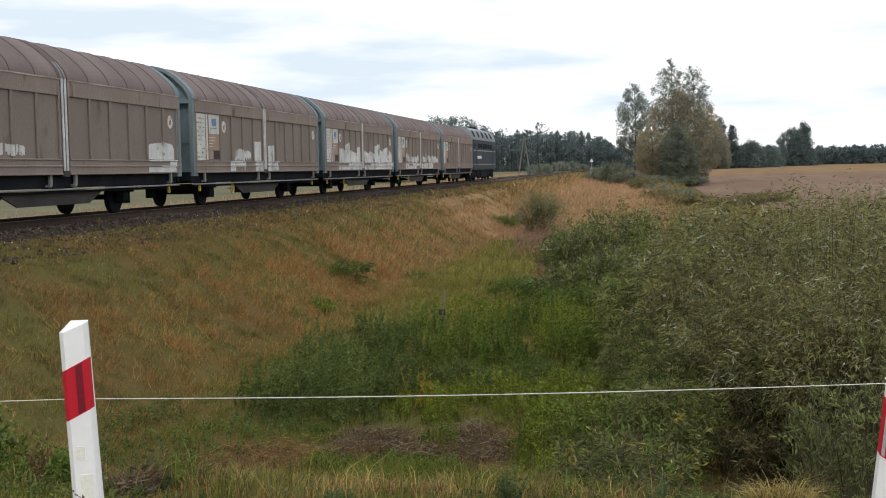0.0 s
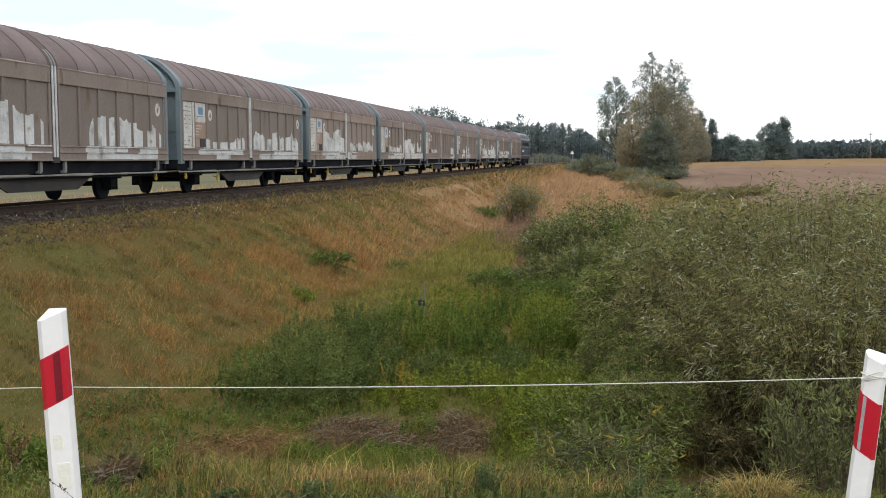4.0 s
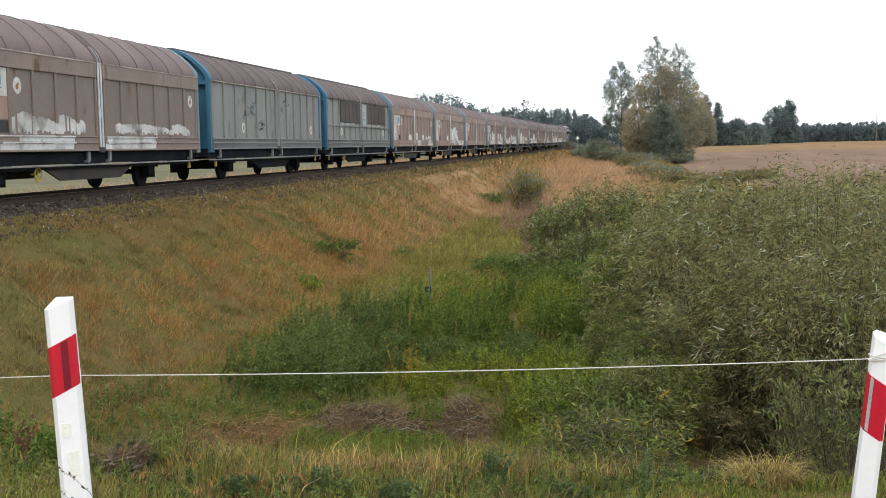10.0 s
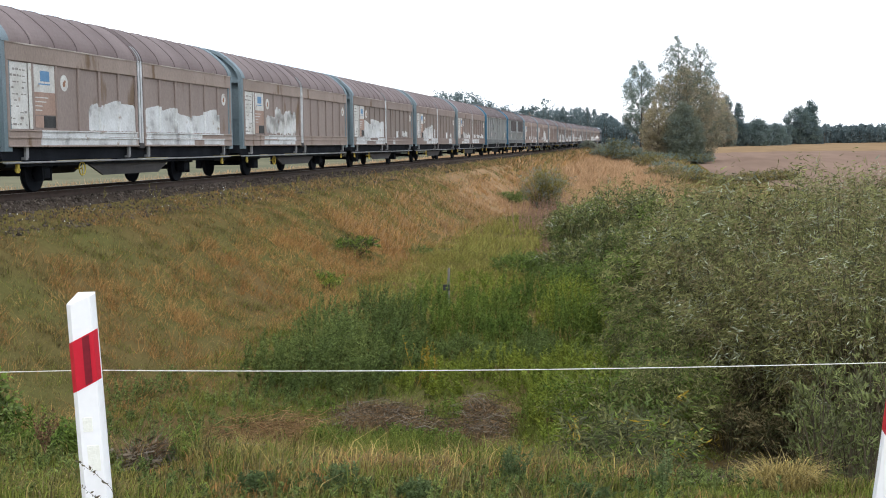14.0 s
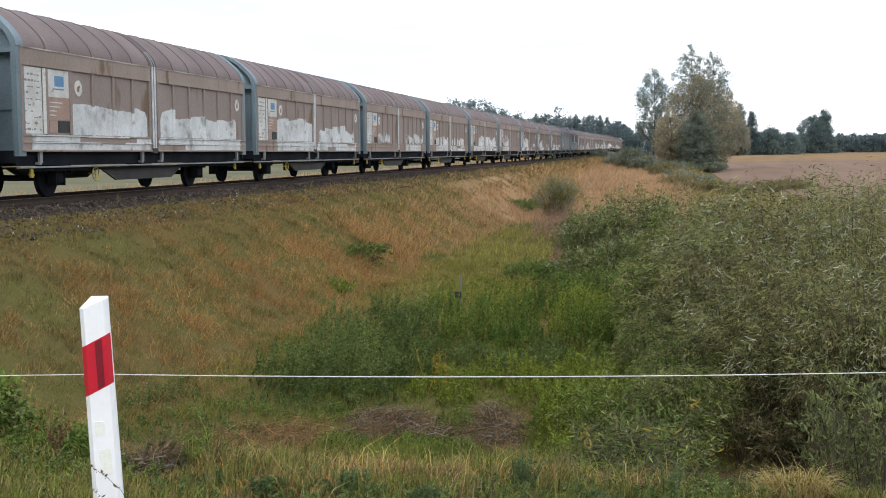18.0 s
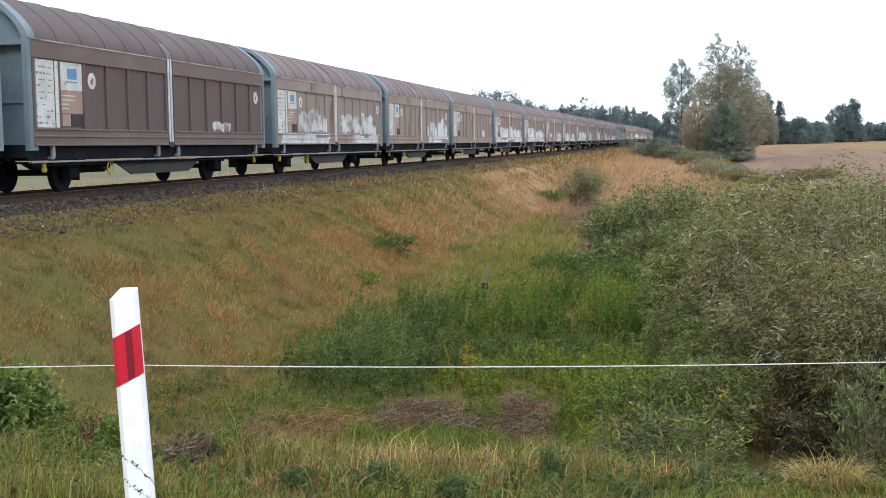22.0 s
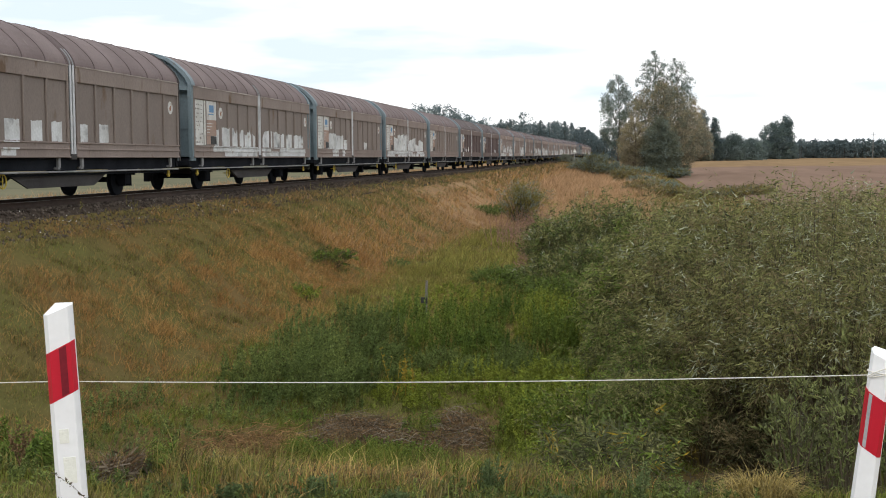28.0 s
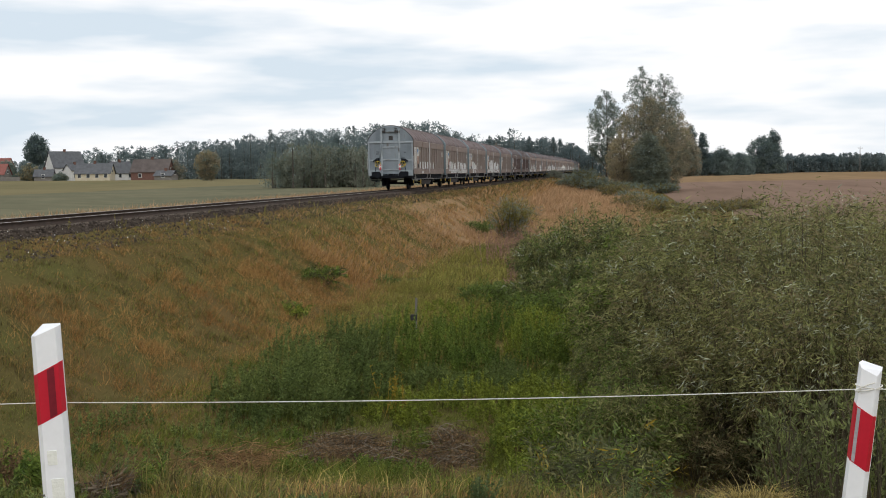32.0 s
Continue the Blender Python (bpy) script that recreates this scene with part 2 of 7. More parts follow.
M["post_white"] = material("white_plastic", (0.87, 0.87, 0.88), (0.92, 0.92, 0.93), 3.0, 0.45, fine=30, bump=0.02,
                           spots=(0.72, 0.72, 0.66), spot_at=0.72, spot_scale=9.0, grainy=0.05)
M["reflector"] = material("grey_reflector", (0.36, 0.35, 0.37), (0.42, 0.41, 0.43), 9.0, 0.4)
M["sticker_trace"] = material("sticker_trace", (0.82, 0.82, 0.74), (0.87, 0.87, 0.8), 12.0, 0.6, grainy=0.08)
M["string"] = material("white_string", (0.72, 0.70, 0.64), (0.82, 0.8, 0.74), 30.0, 0.9)
M["ink"] = material("dark_ink", (0.03, 0.03, 0.03), (0.05, 0.05, 0.05), 5.0, 0.7)
M["blue_ink"] = material("blue_ink", (0.1, 0.22, 0.38), (0.14, 0.27, 0.44), 5.0, 0.6)
M["brown_ink"] = material("brown_ink", (0.25, 0.12, 0.07), (0.33, 0.17, 0.1), 5.0, 0.7)
M["loco_blue"] = material("loco_blue", (0.02, 0.033, 0.05), (0.03, 0.045, 0.066), 0.8, 0.6, spec=0.15)
M["loco_stripe"] = material("loco_stripe", (0.26, 0.28, 0.17), (0.34, 0.36, 0.22), 2.0, 0.6)
M["loco_roof"] = material("loco_roof", (0.2, 0.225, 0.24), (0.28, 0.3, 0.315), 0.8, 0.6)
M["glass"] = material("dark_glass", (0.02, 0.025, 0.03), (0.03, 0.035, 0.04), 2.0, 0.1, spec=0.6, bump=0.0)
M["bark"] = material("bark", (0.06, 0.05, 0.04), (0.12, 0.1, 0.08), 3.0, 0.9, fine=15, bump=0.6)


# ---- building tools ----
def mesh_np(name, verts, faces):
    """A mesh from arrays: verts (n, 3), faces (m, k) with k corners each."""
    me = bpy.data.meshes.new(name)
    verts, faces = np.asarray(verts, np.float32), np.asarray(faces, np.int32)
    k = faces.shape[1]
    me.vertices.add(len(verts))
    me.vertices.foreach_set("co", verts.ravel())
    me.loops.add(faces.size)
    me.loops.foreach_set("vertex_index", faces.ravel())
    me.polygons.add(len(faces))
    me.polygons.foreach_set("loop_start", np.arange(len(faces), dtype=np.int32) * k)
    me.update(calc_edges=True)
    return me


def box(bm, x0, x1, y0, y1, z0, z1, bevel=0.0):
    vs = [bm.verts.new((x, y, z)) for x in (x0, x1) for y in (y0, y1) for z in (z0, z1)]
    fs = []
    for a in ((0, 1, 3, 2), (4, 6, 7, 5), (0, 4, 5, 1), (2, 3, 7, 6), (0, 2, 6, 4), (1, 5, 7, 3)):
        fs.append(bm.faces.new([vs[i] for i in a]))
    if bevel:
        es = list({e for f in fs for e in f.edges})
        bmesh.ops.bevel(bm, geom=es, offset=bevel, segments=1, affect="EDGES", profile=0.5)
    return vs


def tube(bm, path, radii, sides=8, caps=True):
    """A tapered tube along points."""
    rings = []
    pts = [Vector(p) for p in path]
    if not hasattr(radii, "__len__"):
        radii = [radii] * len(pts)
    for i, p in enumerate(pts):
        d = (pts[min(i + 1, len(pts) - 1)] - pts[max(i - 1, 0)]).normalized()
        u = d.orthogonal().normalized() if abs(d.z) > 0.95 else d.cross(Vector((0, 0, 1))).normalized()
        v = d.cross(u)
        rings.append([bm.verts.new(p + radii[i] * (math.cos(a) * u + math.sin(a) * v))
                      for a in (2 * math.pi * j / sides for j in range(sides))])
    for r0, r1 in zip(rings, rings[1:]):
        for j in range(sides):
            bm.faces.new((r0[j], r0[(j + 1) % sides], r1[(j + 1) % sides], r1[j]))
    if caps:
        bm.faces.new(rings[0][::-1])
        bm.faces.new(rings[-1])
    return rings


def disc_x(bm, c, r, w, sides=20):
    """A disc with its axis along x, of width w, with rounded rims."""
    x, y, z = c
    tube(bm, [(x - w / 2, y, z), (x - w / 2 + 0.012, y, z), (x + w / 2 - 0.012, y, z), (x + w / 2, y, z)], [r - 0.012, r, r, r - 0.012], sides)


def torus(bm, c, r, rr, axis="y", sides=18, ring=6):
    c = Vector(c)
    rows = []
    for i in range(sides):
        a = 2 * math.pi * i / sides
        row = []
        for j in range(ring):
            b = 2 * math.pi * j / ring
            q, h = r + rr * math.cos(b), rr * math.sin(b)
            p = (q * math.cos(a), h, q * math.sin(a)) if axis == "y" else (h, q * math.cos(a), q * math.sin(a))
            row.append(bm.verts.new(c + Vector(p)))
        rows.append(row)
    for i in range(sides):
        for j in range(ring):
            bm.faces.new((rows[i][j], rows[(i + 1) % sides][j], rows[(i + 1) % sides][(j + 1) % ring], rows[i][(j + 1) % ring]))


def mesh_of(name, bm, mat, smooth=False):
    bmesh.ops.recalc_face_normals(bm, faces=bm.faces)
    me = bpy.data.meshes.new(name)
    bm.to_mesh(me)
    bm.free()
    me.materials.append(mat)
    if smooth:
        me.polygons.foreach_set("use_smooth", [True] * len(me.polygons))
    return me


def part(name, bm, mat, parent, label="", smooth=False):
    """Links a bmesh (or a mesh) as one mesh object under a thing or a part."""
    me = mesh_of(name, bm, mat, smooth) if isinstance(bm, bmesh.types.BMesh) else bm
    ob = new(name, me)
    ob.parent = parent
    return tagged(ob, label)


def boxed(name, mat, parent, *dims, bevel=0.0, label=""):
    bm = bmesh.new()
    box(bm, *dims, bevel=bevel)
    return part(name, bm, mat, parent, label)


# ---- the lie of the land ----
# z = 0 is just above the top of the rails; the track runs along +y, the road verge with the camera across it
TRACK_X = -15.97


def track_x(y):
    return TRACK_X + 0.5 * 1.28e-5 * np.clip(y, 0, 900) ** 2


def track_z(y):
    return -0.06 + 0.5 * 2.1e-5 * np.clip(y, 0, 250) ** 2 + 2.1e-5 * 250 * np.clip(y - 250, 0, 100)


def ripple(x, y, f):
    """A soft unevenness between -1 and 1."""
    return (np.sin(f * x + 1.3 * np.sin(0.7 * f * y)) + np.sin(1.1 * f * y + 1.7 * np.sin(0.6 * f * x + 2.0))
            + 0.5 * np.sin(2.3 * f * (x + y)) + 0.5 * np.sin(2.9 * f * (x - y) + 1.0)) / 3.0


def land(x, y):
    x, y = np.asarray(x, float), np.asarray(y, float)
    u, zt = x - track_x(y), track_z(y)
    far = np.clip(y, 0, None)
    floor = np.interp(far, [0, 70, 110, 180, 300, 520, 1500], [-3.05, -3.0, -2.5, -1.7, -1.0, 0.6, 3.0])
    floor = floor + np.interp(x, [6, 25, 80, 400], [0, 0.55, 0.7, 1.2]) * np.interp(far, [0, 120, 520], [1, 1, 0.2])
    floor = floor + 0.10 * ripple(x, y, 0.55)
    bank = zt + np.interp(u, [1.4, 1.65, 2.5, 3.6, 9.1], [-0.178, -0.205, -0.56, -0.80, -4.0])
    road = np.interp(y, [4.6, 7.0, 8.5, 11.0, 13.5, 16], [-0.72, -1.03, -1.46, -2.45, -3.02, -3.6])
    right = np.maximum(np.maximum(bank, road), floor)
    left_field = np.interp(-u, [2.9, 6, 10, 40, 300, 1500], [-0.72, -0.9, -0.95, -0.8, 0.35, 3.6])
    left = np.where(u > -2.9, zt + np.interp(-u, [1.5, 1.75, 2.9], [-0.178, -0.22, -0.70]), left_field + zt)
    z = np.where(u < 0, left, right)
    return z + np.where((abs(u) > 3.4) & (y > 5), 0.05 * ripple(x, y, 2.1), 0)


def is_field(x, y):
    return (y > 75) & (x > np.maximum(6.5, 12.0 - (y - 75) * 0.1))
# ---- end of the lie ----


def axis(near, step, grow, reach):
    out, v, s = [0.0], 0.0, step
    while v < reach:
        if v > near:
            s *= grow
        v += s
        out.append(v)
    return np.array(out)


def ground():
    ax = axis(20, 0.42, 1.13, 2600)
    ay = axis(95, 0.6, 1.12, 2600)
    xs = np.concatenate([-ax[:0:-1], ax]) - 6.0
    ys = np.concatenate([-axis(8, 1.0, 1.3, 1500)[:0:-1], ay])
    X, Y = np.meshgrid(xs, ys)
    Z = land(X, Y)
    nx, ny = len(xs), len(ys)
    idx = np.arange(nx * ny).reshape(ny, nx)
    faces = np.stack([idx[:-1, :-1], idx[:-1, 1:], idx[1:, 1:], idx[1:, :-1]], -1).reshape(-1, 4)
    me = mesh_np("ground", np.stack([X, Y, Z], -1).reshape(-1, 3), faces)
    for key in ("soil", "field", "meadow", "ballast", "dry_meadow", "field_far", "mown_meadow"):
        me.materials.append(M[key])
    cx, cy = X.ravel()[faces].mean(1), Y.ravel()[faces].mean(1)
    u = cx - track_x(cy)
    slot = np.zeros(len(faces), np.int32)
    slot[(u < -3.2)] = 2
    slot[(u < -3.2) & (u > -12)] = 4
    slot[(u < -55)] = 6
    slot[(u > 3.2) & (cy > 66) & (cx < 2.0)] = 4
    slot[is_field(cx, cy)] = 1
    slot[is_field(cx, cy) & (cy > 255)] = 5
    slot[abs(u) < 2.0] = 3
    me.polygons.foreach_set("material_index", slot)
    me.polygons.foreach_set("use_smooth", [True] * len(faces))
    tagged(new("ground", me), "grassy land with a stubble field and a valley", "ground", kind="structure")


ground()


# ---- railway track ----
def rail_mesh(name, side):
    """A rail in profile, swept along the track: foot, web and head."""
    prof = [(-0.075, -0.17), (0.075, -0.17), (0.075, -0.155), (0.012, -0.13), (0.012, -0.04), (0.036, -0.03), (0.036, -0.004), (0.028, 0.0),
            (-0.028, 0.0), (-0.036, -0.004), (-0.036, -0.03), (-0.012, -0.04), (-0.012, -0.13), (-0.075, -0.155)]
    ys = np.concatenate([np.arange(-520, 0, 40), np.arange(0, 720, 8)])
    vs, fs = [], []
    for y in ys:
        for px, pz in prof:
            vs.append((track_x(y) + side * 0.755 + px, y, track_z(y) + pz))
    k = len(prof)
    for i in range(len(ys) - 1):
        for j in range(k):
            fs.append((i * k + j, i * k + (j + 1) % k, (i + 1) * k + (j + 1) % k, (i + 1) * k + j))
    me = mesh_np(name, vs, fs)
    me.materials.append(M["rail_rust"])
    me.materials.append(M["rail_shine"])
    me.polygons.foreach_set("material_index", [1 if i % k in (6, 7, 8) else 0 for i in range(len(fs))])
    return me


def railway():
    track = tagged(new("railway_track"), "single railway track on dark ballast and concrete sleepers", "track", kind="structure")
    for side in (-1, 1):
        part("rail", rail_mesh("rail", side), None, track, "rusty steel rail with a bright running face")
    bm = bmesh.new()
    box(bm, -1.3, 1.3, -0.13, 0.13, -0.36, -0.165, bevel=0.02)
    me = mesh_of("sleeper", bm, M["concrete"])
    for i in range(230):
        y = 6 + i * 0.62
        ob = part("sleeper", me, None, track)
        ob.location = (track_x(y), y, track_z(y))
    bm = bmesh.new()
    for i in range(240):
        y = 6 + (230 + i) * 0.62
        box(bm, track_x(y) - 1.3, track_x(y) + 1.3, y - 0.13, y + 0.13, track_z(y) - 0.3, track_z(y) - 0.165)
    tagged(part("far_sleepers", bm, M["concrete"], track), kind="stuff")


railway()


def ballast_stones():
    rng = np.random.default_rng(4)
    n = 9000
    y = 12 + 75 * rng.random(n) ** 1.6
    u = np.where(rng.random(n) < 0.8, 1.3 + 1.9 * rng.random(n) ** 1.4, rng.uniform(-1.3, 1.3, n))
    x = track_x(y) + u
    z = np.where(abs(u) < 1.35, track_z(y) - 0.18, land(x, y))
    r = rng.uniform(0.018, 0.055, n)
    base = np.array([(1, 0, 0), (-1, 0, 0), (0, 1, 0), (0, -1, 0), (0, 0, 1), (0, 0, -1)], float)
    tri = np.array([(0, 2, 4), (2, 1, 4), (1, 3, 4), (3, 0, 4), (2, 0, 5), (1, 2, 5), (3, 1, 5), (0, 3, 5)])
    v = base[None] * r[:, None, None] * rng.uniform(0.6, 1.3, (n, 6, 1))
    a = rng.uniform(0, 6.3, n)
    c, s = np.cos(a)[:, None], np.sin(a)[:, None]
    v = np.stack([v[..., 0] * c - v[..., 1] * s, v[..., 0] * s + v[..., 1] * c, v[..., 2]], -1) + np.stack([x, y, z + 0.01], -1)[:, None]
    me = mesh_np("ballast_stones", v.reshape(-1, 3), (tri[None] + 6 * np.arange(n)[:, None, None]).reshape(-1, 3))
    me.materials.append(M["stone"])
    tagged(new("ballast_stones", me), "loose dark crushed stone along the track", "gravel", kind="stuff")


ballast_stones()


# ---- the goods train ----
WAGON = 15.8          # length over couplings
Y0, Y1 = 0.64, 15.40    # ends of the body
HALF = 1.62           # half its width
MID = 7.9             # the centre post
BODY_LIFT = 0.06           # lift of the body over its wheels, set to fit the camera's view
EAVE, SILL = 3.44, 1.06
BAND = 3.03             # foot of the plain upper band
ARCH = [(1.62, 0.0), (1.612, 0.07), (1.59, 0.14), (1.54, 0.24), (1.47, 0.34), (1.385, 0.435), (1.29, 0.53), (1.185, 0.62), (1.07, 0.725), (0.81, 0.895), (0.53, 1.01), (0.27, 1.06), (0.0, 1.08)]


def arch_sheet(bm, y0, y1, side, lift=0.0, thick=0.0, steps=None):
    """Half of the curved roof as a sheet between y0 and y1."""
    rows = []
    for y in (y0, y1):
        rows.append([bm.verts.new((side * (x + lift * (x / HALF)), y, EAVE + z + lift * (1 - x / 1.84))) for x, z in (steps or ARCH)])
    for i in range(len(rows[0]) - 1):
        bm.faces.new((rows[0][i], rows[0][i + 1], rows[1][i + 1], rows[1][i]))
    if thick:
        low = []
        for y in (y0, y1):
            low.append([bm.verts.new((side * x, y, EAVE + z)) for x, z in (steps or ARCH)])
        for a in (0, 1):
            for i in range(len(rows[0]) - 1):
                bm.faces.new((rows[a][i], rows[a][i + 1], low[a][i + 1], low[a][i]))


def sliding_door(wagon, y0, y1, side, paint, roof, detail=True, panels=6, windows=False):
    """One sliding wall: lower rails, ribbed panels, plain upper band and its half of the roof."""
    bm = bmesh.new()
    s = side
    x_in, x_out = s * (HALF - 0.06), s * HALF
    lo, hi = sorted((x_in, x_out))
    box(bm, lo, hi, y0, y1, SILL, EAVE)
    door = part("sliding_door", bm, M[paint], wagon)
    e0, e1 = sorted((s * HALF, s * (HALF + 0.05)))
    trim = {"wagon_brown": "wagon_band", "wagon_ochre": "ochre_band", "wagon_dark": "dark_band"}.get(paint, paint)
    grey = paint == "wagon_grey"
    rib_top = EAVE - 0.035 if grey else BAND
    boxed("upper_band", M[trim], door, e0, e1, y0, y1, rib_top, EAVE, bevel=0.008)
    boxed("lower_band", M["grey_band" if paint == "wagon_grey" else trim], door, e0, e1, y0, y1, SILL, 1.46, bevel=0.008)
    if detail:
        e2, e3 = sorted((s * (HALF + 0.05), s * (HALF + 0.075)))
        for z in (1.26, 1.42, SILL):
            boxed("door_bead", M[trim], door, e2, e3, y0, y1, z, z + 0.04, bevel=0.008)
    bm = bmesh.new()
    arch_sheet(bm, y0, y1, s, 0.02, 0.02)
    part("roof_sheet", bm, M[roof], door)
    if not detail:
        return door
    step = (y1 - y0) / panels
    bm = bmesh.new()
    a, b = sorted((s * HALF, s * (HALF + 0.056)))
    box(bm, a, b, -0.047, 0.047, 1.46, rib_top, bevel=0.012)
    rib = mesh_of("panel_rib", bm, M[paint])
    for i in range(panels + 1):
        ob = part("panel_rib", rib, None, door)
        ob.location.y = min(max(y0 + i * step, y0 + 0.05), y1 - 0.05)
    bm = bmesh.new()
    arch_sheet(bm, -0.02, 0.02, s, 0.04, 0.04)
    rib = mesh_of("roof_rib", bm, M["roof_rib"] if roof == "roof_brown" else M[roof])
    n = 6
    for i in range(n + 1):
        ob = part("roof_rib", rib, None, door)
        ob.location.y = min(max(y0 + i * (y1 - y0) / n, y0 + 0.03), y1 - 0.03)
    bm = bmesh.new()
    a, b = sorted((s * HALF, s * (HALF + 0.064)))
    box(bm, a, b, y0, y1, EAVE - 0.018, EAVE + 0.012)
    part("eave_seam", bm, M["seam"] if not grey or not windows else M["under_grey"], door)
    return door


def end_wall(wagon, y_out, out, paint, deep=0.0):
    """The end of the body with its frame; out is -1 or 1 along y, deep how far the wall is set back in the frame."""
    y = y_out - out * deep
    prof = [(x, EAVE + z) for x, z in ARCH]
    outline = [(-HALF, SILL - 0.1)] + [(-x, z) for x, z in prof] + [(x, z) for x, z in prof[-2::-1]] + [(HALF, SILL - 0.1)]
    bm = bmesh.new()
    f = [bm.verts.new((x, y, z)) for x, z in outline]
    b = [bm.verts.new((x, y - out * 0.08, z)) for x, z in outline]
    bm.faces.new(f)
    bm.faces.new(b[::-1])
    for i in range(len(f)):
        j = (i + 1) % len(f)
        bm.faces.new((f[i], f[j], b[j], b[i]))
    wall = part("end_wall", bm, M[paint], wagon)

    def on(name, x0, x1, z0, z1, d, mat=paint):
        ya, yb = sorted((y, y + out * d))
        return boxed(name, M[mat], wall, x0, x1, ya, yb, z0, z1)

    on("crossbeam", -HALF + 0.1 * (deep > 0), HALF - 0.1 * (deep > 0), EAVE - 0.14, EAVE - 0.02, max(0.07, 0.8 * deep))
    for sx in (-1, 1):
        a, b2 = sorted((sx * 0.57, sx * 0.70))
        on("end_post", a, b2, SILL - 0.1, EAVE + 0.86, 0.06)
        a, b2 = sorted((sx * (HALF - 0.09), sx * HALF))
        on("corner_post", a, b2, SILL - 0.1, EAVE - 0.14, 0.05)
        a, b2 = sorted((sx * 0.70, sx * (HALF - 0.09)))
        on("side_beam", a, b2, 2.02, 2.12, 0.05)
        on("foot_plate", a, b2, SILL - 0.1, SILL + 0.30, 0.12, paint)
    on("crossbeam", -0.57, 0.57, 2.06, 2.17, 0.05)
    on("crossbeam", -0.57, 0.57, 2.96, 3.05, 0.05)
    on("crossbeam", -0.57, 0.57, SILL + 0.30, SILL + 0.38, 0.05)
    # rim that stands proud of the roof
    bm = bmesh.new()
    for s in (-1, 1):
        ya, yb = sorted((y_out - out * 0.005, y - out * 0.07))
        arch_sheet(bm, ya, yb, s, 0.045, 0.045)
        if deep:
            hoop = [(0.94 * x, EAVE + 0.95 * z - 0.01) for x, z in ARCH]
            ring = [[bm.verts.new((s * x, yy, z)) for x, z in pts] for yy, pts in ((y_out, [(x, EAVE + z) for x, z in ARCH]), (y_out, hoop), (y, hoop))]
            for ra, rb in zip(ring, ring[1:]):
                for i in range(len(ARCH) - 1):
                    bm.faces.new((ra[i], ra[i + 1], rb[i + 1], rb[i]))
            a, b2 = sorted((s * (HALF - 0.1), s * (HALF - 0.02)))
            box(bm, a, b2, *sorted((y_out, y)), SILL - 0.1, EAVE)
        a, b2 = sorted((s * (HALF - 0.02), s * (HALF + 0.03)))
        box(bm, a, b2, ya, yb, SILL - 0.1, EAVE)
    part("end_rim", bm, M[paint], wall)
    return wall


def running_gear(wagon, y):
    axle = bmesh.new()
    tube(axle, [(-1.1, y, 0.47), (1.1, y, 0.47)], 0.08, 10)
    axle = part("wheelset", axle, M["under"], wagon)
    for s in (-1, 1):
        bm = bmesh.new()
        disc_x(bm, (s * 0.755, y, 0.47), 0.47, 0.13, 24)
        disc_x(bm, (s * 0.70, y, 0.47), 0.495, 0.03, 24)
        disc_x(bm, (s * 0.84, y, 0.47), 0.16, 0.10, 12)
        part("wheel", bm, M["under"], axle)
        bm = bmesh.new()
        a, b = sorted((s * 0.93, s * 1.16))
        box(bm, a, b, y - 0.16, y + 0.16, 0.33, 0.62, bevel=0.03)
        part("axle_box", bm, M["under"], axle)
        bm = bmesh.new()
        for i in range(5):
            h = 0.62 - 0.11 * i
            box(bm, a, b, y - h, y + h, 0.62 + 0.028 * (4 - i), 0.645 + 0.028 * (4 - i))
        for d in (-0.62, 0.62):
            box(bm, a + 0.06, b - 0.06, y + d - 0.03, y + d + 0.03, 0.60, 0.86)
        part("leaf_spring", bm, M["under"], axle)
        for d in (-0.24, 0.18):
            boxed("axle_guard", M["under"], axle, a, b, y + d, y + d + 0.05, 0.28, 0.80)


def buffers(wagon, y, out):
    for s in (-1, 1):
        bm = bmesh.new()
        x = s * 0.875
        tube(bm, [(x, y, 1.04), (x, y + out * 0.24, 1.04)], 0.10, 12)
        tube(bm, [(x, y + out * 0.24, 1.04), (x, y + out * 0.35, 1.04)], 0.075, 12)
        tube(bm, [(x, y + out * 0.35, 1.04), (x, y + out * 0.39, 1.04)], [0.24, 0.22], 14)
        part("buffer", bm, M["under"], wagon)
    bm = bmesh.new()
    box(bm, -0.06, 0.06, *sorted((y, y + out * 0.33)), 0.96, 1.10, bevel=0.02)
    tube(bm, [(0, y + out * 0.3, 1.0), (0, y + out * 0.34, 0.8), (0.0, y + out * 0.28, 0.62), (0, y + out * 0.2, 0.8)], 0.03, 6)
    part("coupling_hook", bm, M["under"], wagon)


